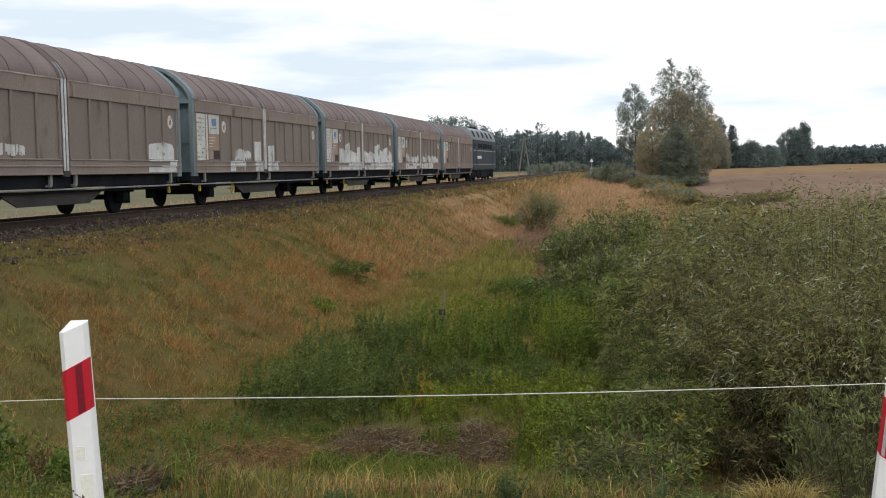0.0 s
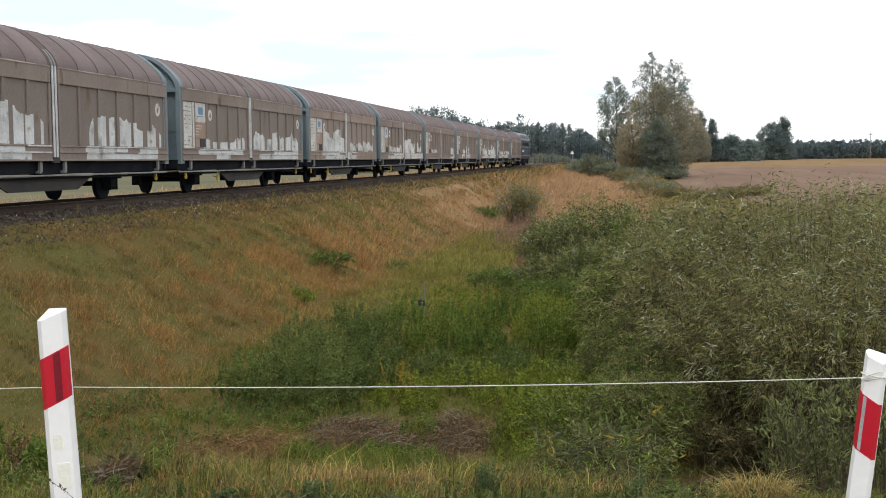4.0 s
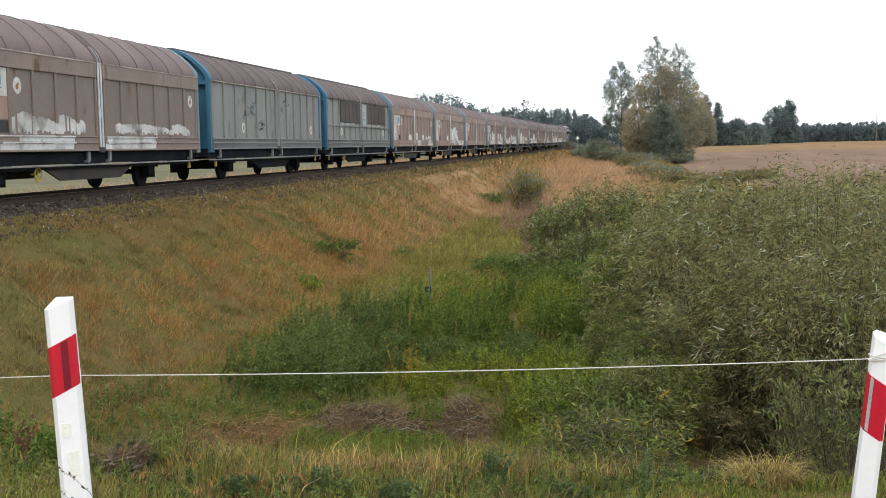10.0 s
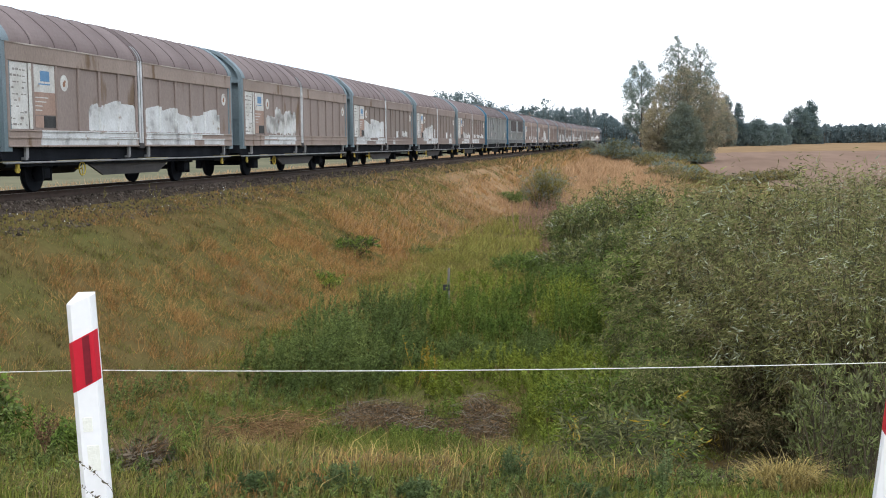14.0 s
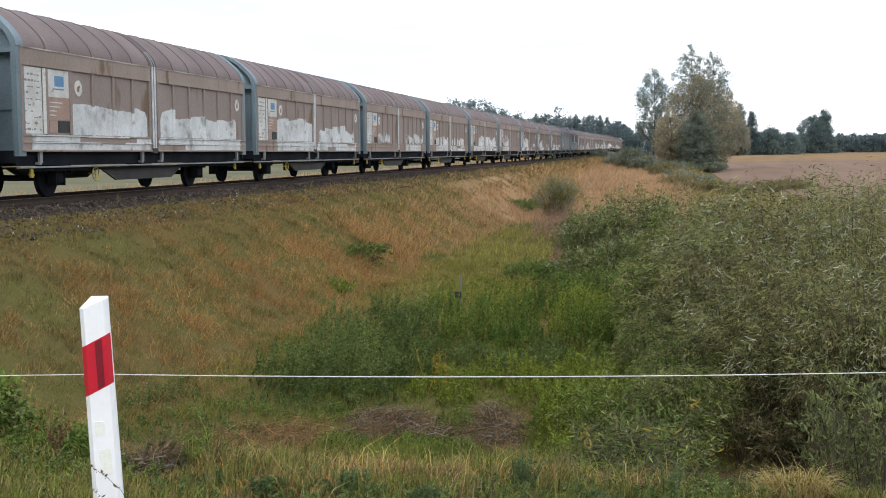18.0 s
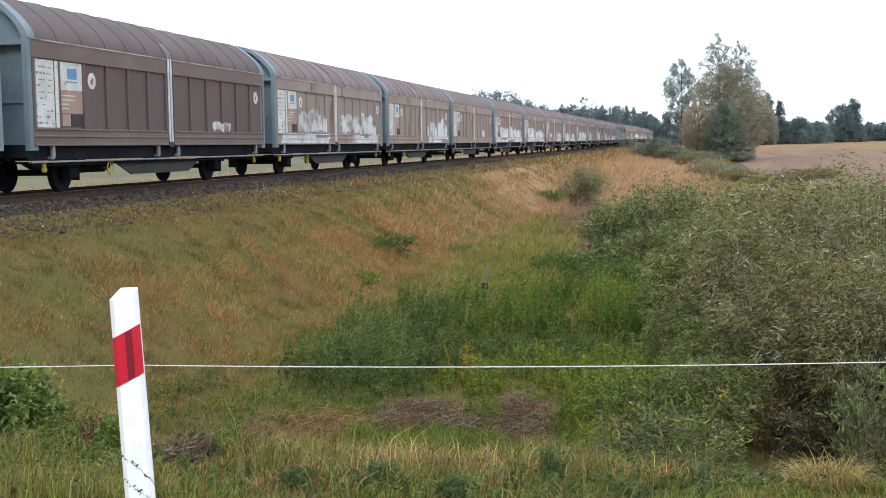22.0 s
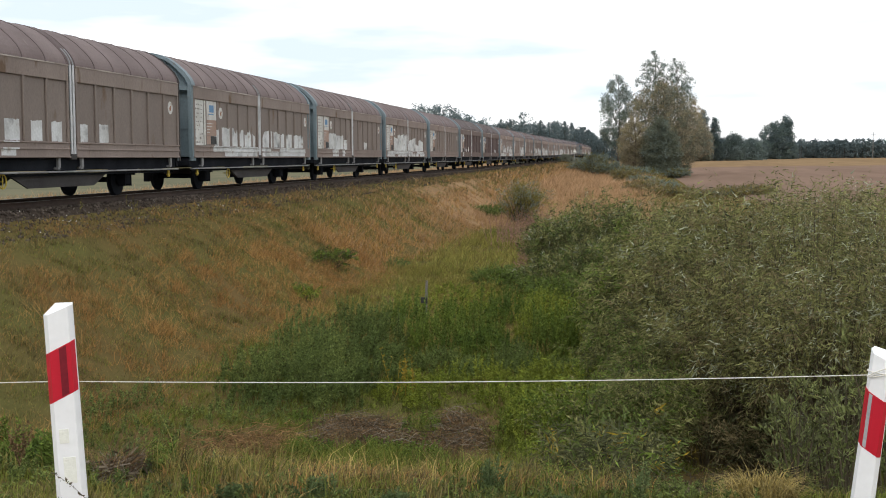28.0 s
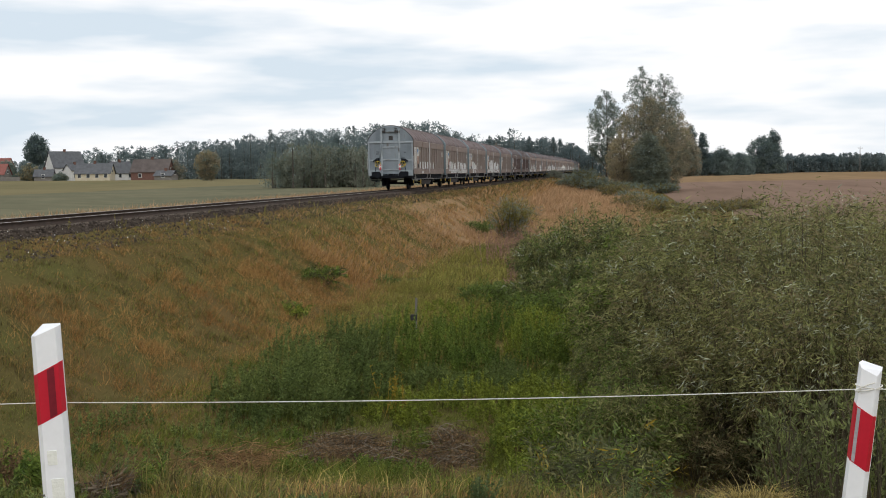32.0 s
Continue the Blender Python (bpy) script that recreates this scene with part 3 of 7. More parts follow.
def data_panel(door, y0):
    """Loading plates in white with unreadable lines, near the end of the door."""
    x = HALF + 0.012
    bm = bmesh.new()
    box(bm, HALF, x, y0 + 0.08, y0 + 0.97, 1.48, 3.01)
    box(bm, HALF + 0.03, HALF + 0.045, y0 + 0.97, y0 + 1.18, 1.48, 3.01)
    panel = part("data_panel", bm, M["panel_white"], door, "worn white loading panel with rows of faint markings")
    boxed("upper_panel", M["panel_white"], panel, HALF, x + 0.002, y0 + 1.24, y0 + 2.28, 2.36, 3.01)
    boxed("blue_mark", M["blue_ink"], panel, HALF, x + 0.006, y0 + 1.56, y0 + 2.0, 2.62, 2.87)
    boxed("blue_line", M["blue_ink"], panel, HALF, x + 0.006, y0 + 1.48, y0 + 2.02, 2.54, 2.57)
    boxed("brown_panel", M["panel_pink"], panel, HALF, x, y0 + 1.24, y0 + 2.26, 1.82, 2.36)
    boxed("dark_panel", M["ink"], panel, HALF, x + 0.002, y0 + 1.70, y0 + 2.24, 1.52, 1.80)
    boxed("pale_mark", M["panel_pink"], panel, HALF, x + 0.002, y0 + 1.28, y0 + 1.66, 1.52, 1.8)
    bm, bm2 = bmesh.new(), bmesh.new()
    rng = random.Random(3)
    for i in range(10):
        z = 1.56 + i * 0.14
        yy = y0 + 0.16
        while yy < y0 + 0.84:
            w = rng.uniform(0.05, 0.16)
            if rng.random() < 0.7:
                box(bm, x - 0.001, x + 0.003, yy, min(yy + w, y0 + 0.9), z, z + rng.choice((0.025, 0.03, 0.05)))
            yy += w + 0.04
    for i in range(4):
        box(bm2, x - 0.001, x + 0.003, y0 + 1.3, y0 + 1.3 + rng.uniform(0.3, 0.62), 1.92 + i * 0.1, 1.945 + i * 0.1)
    tagged(part("lettering", bm, M["faint_ink"], panel), kind="stuff")
    tagged(part("pale_lettering", bm2, M["panel_white"], panel), kind="stuff")


def emblem(door, y, z=2.63):
    bm = bmesh.new()
    tube(bm, [(HALF, y, z), (HALF + 0.012, y, z)], 0.20, 20)
    for v in bm.verts:
        v.co.y = y + (v.co.y - y) * 0.95
    e = part("round_mark", bm, M["panel_white"], door, "faded round white badge")
    bm = bmesh.new()
    tube(bm, [(HALF + 0.01, y - 0.02, z - 0.03), (HALF + 0.016, y - 0.02, z - 0.03)], [0.075, 0.075], 5)
    box(bm, HALF + 0.01, HALF + 0.016, y - 0.01, y + 0.07, z + 0.01, z + 0.07)
    part("badge_shape", bm, M["brown_ink"], e)


def paint_patch(door, y0, y1, top, seed, style):
    """Overpainting on the panels between y0 and y1, with a ragged upper edge. style: w a wide patch, c columns between the ribs, s slanting strokes."""
    rng = random.Random(seed)
    bm = bmesh.new()
    door_y = min(c[1] for c in door.bound_box)
    stride = (max(c[1] for c in door.bound_box) - door_y) / 6

    def sheet(q, x1):
        a = [bm.verts.new((x1, *p)) for p in q]
        b = [bm.verts.new((x1 - 0.004, *p)) for p in q]
        bm.faces.new(a)
        for i in range(len(q)):
            j = (i + 1) % len(q)
            bm.faces.new((a[i], b[i], b[j], a[j]))

    if style == "s":
        for r in range(6):
            a, b = max(y0, door_y + r * stride + 0.06), min(y1, door_y + (r + 1) * stride - 0.06)
            if b - a < 0.25:
                continue
            a, b = (a - 0.06 if a > y0 else a), (b + 0.06 if b < y1 else b)
            n, high = 12, top * rng.uniform(0.7, 1.05)
            skew, low = rng.uniform(-0.3, 0.3), rng.uniform(0.0, 0.06)
            edge = [high * (0.82 + 0.22 * math.sin(math.pi * (q + 0.6) / (n + 1.2)) + skew * (q / n - 0.5)) * rng.uniform(0.9, 1.04) for q in range(n + 1)]
            for q in range(n):
                if rng.random() < 0.06:
                    continue
                ya, yb = a + (b - a) * q / n, a + (b - a) * (q + 1) / n
                foot = 1.468 + low + rng.uniform(0, 0.10)
                sheet([(ya, foot), (yb, foot), (yb, 1.468 + edge[q + 1]), (ya, 1.468 + edge[q])], HALF + 0.005)
            if b < y1:
                box(bm, HALF + 0.001, HALF + 0.0605, b - 0.051, b + 0.051, 1.468 + low, 1.468 + edge[n])
    else:
        step, edge, tops = 0.07, [], []
        n = max(3, int((y1 - y0) / step))
        h, aim, was, tilt = top * 0.6, top, None, 0.0
        for i in range(n + 1):
            if style == "w":
                cell = int((y0 + (i + 0.5) * (y1 - y0) / n - door_y) / stride)
                if cell != was:
                    was, aim, tilt = cell, top * rng.uniform(0.82, 1.16), rng.uniform(-0.012, 0.012)
                    h = aim
                h += tilt + rng.uniform(-0.012, 0.012)
            else:
                if rng.random() < 0.18:
                    aim = top * rng.uniform(0.6, 1.12)
                h += (aim - h) * 0.45 + rng.uniform(-0.025, 0.025)
            f = min(i, n - i) / (1.5 if style == "w" else 4.0)
            tops.append(h * min(1.0, 0.75 + 0.25 * f) if y1 - y0 > 1.0 else top * rng.uniform(0.93, 1.0))
        keep = [True] * n
        if style == "c":
            i = 0
            while i < n:
                run, gap = rng.randint(4, 12), rng.randint(1, 5)
                for j in range(i + run, min(i + run + gap, n)):
                    keep[j] = False
                i += run + gap
        for i in range(n):
            if keep[i]:
                ya, yb = y0 + i * (y1 - y0) / n, y0 + (i + 1) * (y1 - y0) / n
                drop = 0.02 * rng.random()
                sheet([(ya, 1.465 + drop), (yb, 1.465 + drop), (yb, 1.465 + tops[i + 1]), (ya, 1.465 + tops[i])], HALF + 0.005)
        # the paint runs over the ribs as well
        for r in range(7):
            yr = door_y + r * stride
            if y0 < yr < y1:
                i = min(n - 1, int((yr - y0) / (y1 - y0) * n))
                if keep[i]:
                    box(bm, HALF + 0.001, HALF + 0.0605, yr - 0.051, yr + 0.051, 1.465, 1.465 + tops[i] * 0.97)
    ob = part("paint_patch", bm, M["thin_white" if style == "s" else "worn_white"], door, "ragged white overpainted patch")
    return tagged(ob, kind="stuff")


def band_patch(door, y0, y1, seed):
    """Worn white paint right over the lower band and its beads, with ragged ends."""
    rng = random.Random(seed)
    bm = bmesh.new()
    for za, zb, out in ((1.10, 1.262, 0.0), (1.298, 1.422, 0.0), (1.258, 1.302, 0.027), (1.418, 1.461, 0.027)):
        y, end = y0 + rng.uniform(0, 0.15), y1 - rng.uniform(0, 0.15)
        while y < end:
            e = min(y + rng.uniform(0.5, 2.0), end)
            if rng.random() < 0.9:
                box(bm, HALF + 0.045 + out, HALF + 0.054 + out, y, e, za + rng.uniform(0, 0.012), zb - rng.uniform(0, 0.012))
            y = e
    return tagged(part("band_paint", bm, M["worn_white"], door, "worn white paint on the lower band"), kind="stuff")


def brake_wheel(wagon, ym):
    bm = bmesh.new()
    torus(bm, (1.49, ym - 3.3, 0.50), 0.17, 0.018, "x")
    tube(bm, [(1.49, ym - 3.3, 0.33), (1.49, ym - 3.3, 0.67)], 0.014, 5)
    tube(bm, [(1.3, ym - 3.3, 0.5), (1.5, ym - 3.3, 0.5)], 0.02, 6)
    part("brake_wheel", bm, M["yellow"], wagon, "small yellow hand brake wheel")


def make_wagon(paint="wagon_brown", roof="roof_brown", end="end_blue", label="", windows=False, marked=True, ym=MID, deep=0.26):
    wagon = new("goods_wagon")
    tagged(wagon, label, "railway wagon", "wagons of the goods train")
    for s in (-1, 1):
        d1 = sliding_door(wagon, Y0 + 0.16, ym - 0.20, s, paint, roof, s > 0, 6, windows)
        d2 = sliding_door(wagon, ym + 0.20, Y1 - 0.16, s, paint, roof, s > 0, 6, windows)
        if s > 0:
            if marked:
                data_panel(d1, Y0 + 0.16)
            emblem(d1, Y0 + 2.9 if marked else Y0 + 3.0 if windows else Y0 + 3.6, 2.63 if marked else 1.86)
            emblem(d2, Y1 - 0.75 if marked else Y1 - 1.75, 2.63 if marked else 1.86)
            if windows:
                for d, ya, yb in ((d1, Y0 + 2.75, ym - 0.25), (d2, ym + 1.45, Y1 - 1.3)):
                    boxed("tarpaulin", M["slate_sheet"], d, HALF, HALF + 0.06, ya, yb, 2.32, 3.38, bevel=0.012, label="dark slate grey sheet over the ribs")
                    for i in range(1, 5):
                        yr = ya + (yb - ya) * i / 5
                        boxed("sheet_fold", M["slate_sheet"], d, HALF + 0.056, HALF + 0.078, yr - 0.03, yr + 0.03, 2.34, 3.37, bevel=0.008)
                    boxed("pale_strip", M["pale_grey"], d, HALF, HALF + 0.016, ya, yb - 0.9, 2.2, 2.31)
                    lo_y, hi_y = (Y0 + 0.2, ym - 0.24) if d is d1 else (ym + 0.24, Y1 - 0.2)
                    boxed("door_bead", M["wagon_grey"], d, HALF + 0.02, HALF + 0.07, lo_y, hi_y, 2.12, 2.18, bevel=0.008)
                boxed("logo_panel", M["pale_grey"], d2, HALF, HALF + 0.022, ym + 0.30, ym + 1.3, 2.2, 3.36)
                boxed("logo_shape", M["blue_ink"], d2, HALF + 0.02, HALF + 0.027, ym + 0.62, ym + 0.86, 2.74, 2.96)
                boxed("logo_shape", M["blue_ink"], d2, HALF + 0.02, HALF + 0.027, ym + 0.5, ym + 1.05, 2.5, 2.57)
        if s > 0 and not marked and not windows:
            rng = random.Random(14)
            for d, ya, za, n, mat in ((d1, Y0 + 4.2, 2.3, 16, "dark_scuff"), (d1, Y0 + 5.9, 1.95, 14, "dark_scuff"), (d1, Y0 + 4.6, 2.7, 6, "blue_scuff"), (d2, ym + 1.0, 2.55, 8, "blue_scuff")):
                bm = bmesh.new()
                for i in range(n):
                    y, z, w, h = rng.gauss(ya, 0.35), rng.gauss(za, 0.16), rng.uniform(0.06, 0.3), rng.uniform(0.02, 0.07)
                    lean = rng.uniform(-0.08, 0.08)
                    low = [bm.verts.new((HALF + 0.003 + 0.0002 * i, yy, zz)) for yy, zz in ((y - w, z - h - lean), (y + 0.8 * w, z - h + lean), (y + w, z + 0.6 * h + lean), (y - 0.7 * w, z + h - lean))]
                    bm.faces.new(low)
                tagged(part("scuff", bm, M[mat], d, "smeared traces of old paint"), kind="stuff")
    if not marked:
        boxed("ridge_strip", M["roof_dark"], wagon, -0.34, 0.34, Y0 + 0.1, Y1 - 0.1, EAVE + 1.03, EAVE + 1.15, bevel=0.02)
    # centre post
    bm = bmesh.new()
    box(bm, HALF - 0.05, HALF + 0.01, ym - 0.19, ym + 0.19, SILL, EAVE + 0.02)
    post = part("centre_post", bm, M["under"], wagon)
    for d in (-0.12, 0.04):
        boxed("post_channel", M["wagon_grey" if paint == "wagon_grey" else "bare"], post, HALF + 0.01, HALF + 0.05, ym + d, ym + d + 0.10, SILL + 0.04, EAVE + 0.03, bevel=0.01, label="grey post channel" if paint == "wagon_grey" else "bare galvanised post channel")
    bm = bmesh.new()
    for sd in (-1, 1):
        arch_sheet(bm, ym - 0.17, ym + 0.17, sd, 0.035, 0.035)
    part("roof_joint", bm, M["roof_dark" if paint == "wagon_grey" else "roof_rib"], post)
    for d in (-0.12, 0.04):
        bm = bmesh.new()
        arch_sheet(bm, ym + d, ym + d + 0.07, 1, 0.05, 0.03, ARCH[:6])
        part("roof_channel", bm, M["rail_line"], post)
    boxed("post_foot", M["under_grey"], post, HALF - 0.02, HALF + 0.06, ym - 0.16, ym + 0.16, SILL - 0.05, SILL + 0.10, bevel=0.01)
    end_wall(wagon, Y0, -1, end, deep)
    end_wall(wagon, Y1, 1, end, deep)
    # underframe
    bm = bmesh.new()
    for s in (-1, 1):
        a, b = sorted((s * 1.0, s * 1.14))
        box(bm, a, b, Y0, Y1, 0.74, SILL + 0.02)
    box(bm, -1.57, 1.57, Y0, Y1, SILL - 0.03, SILL + 0.03)
    for i in range(9):
        y = Y0 + 0.9 + i * 1.6
        box(bm, -1.3, 1.3, y - 0.05, y + 0.05, 0.80, SILL - 0.03)
    for yy in (Y0, Y1 - 0.14):
        box(bm, -1.55, 1.55, yy, yy + 0.14, 0.80, SILL + 0.02)
    frame_ob = part("underframe", bm, M["under"], wagon)
    for s in (-1, 1):
        bm = bmesh.new()
        a, b = sorted((s * (HALF - 0.10), s * HALF))
        box(bm, a, b, Y0 + 0.1, Y1 - 0.1, 0.675, 0.72, bevel=0.01)
        part("side_rail", bm, M["rail_line"], frame_ob, "long pale guide rail below the doors")
    for s in (-1, 1):
        a, b = sorted((s * 1.44, s * 1.50))
        boxed("sole_plate", M["under"], frame_ob, a, b, Y0 + 0.12, Y1 - 0.12, 0.735, SILL - 0.035, bevel=0.008)
        boxed("lower_rail", M["under"], frame_ob, s * 1.46 - 0.03, s * 1.46 + 0.03, Y0 + 0.3, Y1 - 0.3, 0.60, 0.66)
    for y in (Y0 + 1.0, ym - 0.75, ym + 0.55, Y1 - 0.8):
        bm = bmesh.new()
        box(bm, HALF - 0.04, HALF + 0.02, y - 0.06, y + 0.06, 0.80, SILL + 0.05)
        box(bm, HALF - 0.10, HALF + 0.02, y - 0.09, y + 0.02, 0.76, 0.82)
        part("door_roller", bm, M["rail_line"], frame_ob, "pale door roller bracket")
    # skirt with sloping ends
    for s in (-1, 1):
        bm = bmesh.new()
        x0, x1 = s * 1.33, s * 1.39
        prof = [(ym - 2.9, 0.66), (ym + 2.6, 0.66), (ym + 1.7, 0.30), (ym - 1.9, 0.30)]
        va = [bm.verts.new((x0, y, z)) for y, z in prof]
        vb = [bm.verts.new((x1, y, z)) for y, z in prof]
        bm.faces.new(va)
        bm.faces.new(vb[::-1])
        for i in range(4):
            bm.faces.new((va[i], va[(i + 1) % 4], vb[(i + 1) % 4], vb[i]))
        part("equipment_skirt", bm, M["under" if paint == "wagon_grey" else "under_grey"], wagon)
    if marked or windows:
        brake_wheel(wagon, ym)
    for y in (Y0 + 0.75, Y1 - 0.75):
        bm = bmesh.new()
        box(bm, 1.49, 1.54, y - 0.05, y + 0.05, 0.46, 0.66)
        box(bm, 1.49, 1.54, y - 0.09, y + 0.09, 0.50, 0.55)
        part("brake_handle", bm, M["yellow"], wagon, "yellow brake change-over handle")
    for y in (ym - 4.5, ym + 4.5):
        running_gear(wagon, y)
    buffers(wagon, Y0, -1)
    buffers(wagon, Y1, 1)
    return wagon


BROWN_LABEL = "weathered brown sliding-wall goods wagon with curved ribbed roof"
WAGONS = []
first = make_wagon(label=BROWN_LABEL)
dark = make_wagon("wagon_dark", "roof_dark", "end_blue", "dark brown sliding-wall goods wagon with curved ribbed roof")
ochre = make_wagon("wagon_ochre", label="weathered ochre brown sliding-wall goods wagon with curved ribbed roof")
grey = make_wagon("wagon_grey", "roof_dark", "end_strong", "grey sliding-wall goods wagon with bright blue ends", marked=False, ym=8.55)
tail = make_wagon(label=BROWN_LABEL, deep=0.0)
grey_w = make_wagon("wagon_grey", "roof_dark", "end_strong", "grey sliding-wall goods wagon with dark tarpaulin strips", windows=True, marked=False)
used = set()
COUNT = 33
for k in range(1, COUNT + 1):
    proto = tail if k == COUNT else grey_w if k == 13 else grey if k == 14 else dark if k in (27, 28) else ochre if k in (7, 10, 11, 12) or 17 < k < 27 else first
    w = proto if proto.name not in used else copy_thing(proto, Matrix())
    used.add(proto.name)
    WAGONS.append(w)

# which doors are overpainted: wagon: (door, from, to, height, style, band from, band to) along the door
PAINTED = {
    2: [(0, .35, .95, .45, "s", .3, 1), (1, .05, .9, .45, "s", 0, .6)],
    3: [(0, .35, .97, .55, "w", .3, 1), (1, .03, .97, .62, "w", 0, 1)],
    4: [(0, .55, .8, .40, "s", .45, .7), (0, .85, .97, .6, "w", .85, 1), (1, .02, .14, .5, "c", 0, .2)],
    5: [(0, .3, .75, .3, "s", 0, 0), (1, .68, .95, .42, "w", .66, .97)],
    6: [(0, .32, .97, .42, "s", .3, 1), (1, .06, .58, .68, "w", .04, 1), (1, .64, .95, .55, "s", 0, 0)],
    7: [(0, .35, 1, .72, "w", .3, 1), (1, .1, .9, .5, "s", 0, .3)],
    8: [(0, .3, .97, .3, "c", .2, .9), (1, .04, .92, .58, "c", .1, .9)],
    9: [(0, .32, .95, .75, "c", .3, 1), (1, .25, .95, .6, "c", .2, .9)],
    11: [(0, .78, .86, .3, "w", 0, 0), (1, .04, .55, .72, "w", .03, .97)],
    12: [(0, .75, .85, .32, "c", 0, 0), (1, .05, .15, .4, "w", 0, 0), (1, .4, .5, .3, "w", .1, .3), (1, .6, .85, .3, "s", .7, .95)],
    15: [(0, .3, .9, .42, "s", .25, .8), (1, .1, .9, .3, "s", 0, .5)],
    16: [(0, .32, .93, .62, "c", .3, 1), (1, .48, .56, .35, "w", 0, 0), (1, .7, .8, .4, "s", .6, .8)],
    17: [(0, .3, .98, .78, "w", .05, 1), (1, .34, .44, .3, "w", .2, .3), (1, .6, .8, .36, "s", 0, 0)],
    18: [(0, .34, .92, .8, "s", .3, .9)],
    19: [(0, .58, .99, .62, "w", .2, 1), (1, .02, .85, .5, "w", 0, .9)],
    20: [(0, .3, .95, .5, "c", .3, .9), (1, .1, .8, .45, "c", 0, .8)],
    21: [(0, .32, .75, .5, "s", 0, 0), (1, .25, .92, .5, "s", .2, .8)],
    22: [(0, .3, 1, .66, "w", .3, 1), (1, .08, .86, .5, "w", 0, .9)],
    23: [(0, .34, .97, .58, "w", .05, 1), (1, .04, .9, .48, "w", 0, .95)],
    24: [(1, .46, .58, .38, "w", 0, 0)],
    25: [(1, .2, .55, .6, "c", .2, .95), (1, .58, .95, .66, "w", 0, 0)],
    26: [(0, .34, .84, .8, "s", .05, .9), (1, .08, .86, .76, "s", .3, .9)],
    27: [(1, .4, .6, .25, "s", 0, 0)],
    28: [(0, .36, .48, .4, "s", 0, 0), (0, .52, .64, .35, "s", .2, .3), (0, .68, .82, .4, "s", 0, 0)],
    30: [(0, .36, 1, .68, "w", .02, 1), (1, .0, .8, .52, "w", 0, .85)],
    31: [(0, .3, .76, .55, "w", .4, .6), (0, .78, .86, .4, "c", .7, .8), (1, .3, .48, .34, "s", 0, 0)],
    32: [(0, .3, .96, .52, "c", .25, 1), (1, .04, .86, .5, "c", 0, .9)],
    33: [(0, .36, .46, .42, "w", 0, 0), (0, .54, .64, .42, "w", .5, .62), (0, .72, .8, .42, "w", 0, 0), (0, .87, .95, .42, "w", 0, 0), (1, .04, .1, .4, "w", 0, 0), (1, .2, .28, .42, "w", 0, 0)],
}
for k, rows in PAINTED.items():
    doors = sorted((o for o in WAGONS[k - 1].children if o.name.startswith("sliding_door") and len(o.children) > 8), key=lambda o: min(c[1] for c in o.bound_box))
    for j, (d, f0, f1, top, style, b0, b1) in enumerate(rows):
        start, span = (Y0 + 0.16, MID - Y0 - 0.36) if d == 0 else (MID + 0.20, Y1 - MID - 0.36)
        paint_patch(doors[d], start + f0 * span, start + f1 * span, 1.25 * top, 10 * k + j, style)
        if b1 > b0:
            band_patch(doors[d], start + b0 * span, start + b1 * span, 500 + 10 * k + j)
    WAGONS[k - 1]["label"] = WAGONS[k - 1]["label"].replace("weathered ", "").replace("with curved ribbed roof", "with white overpainted patches")


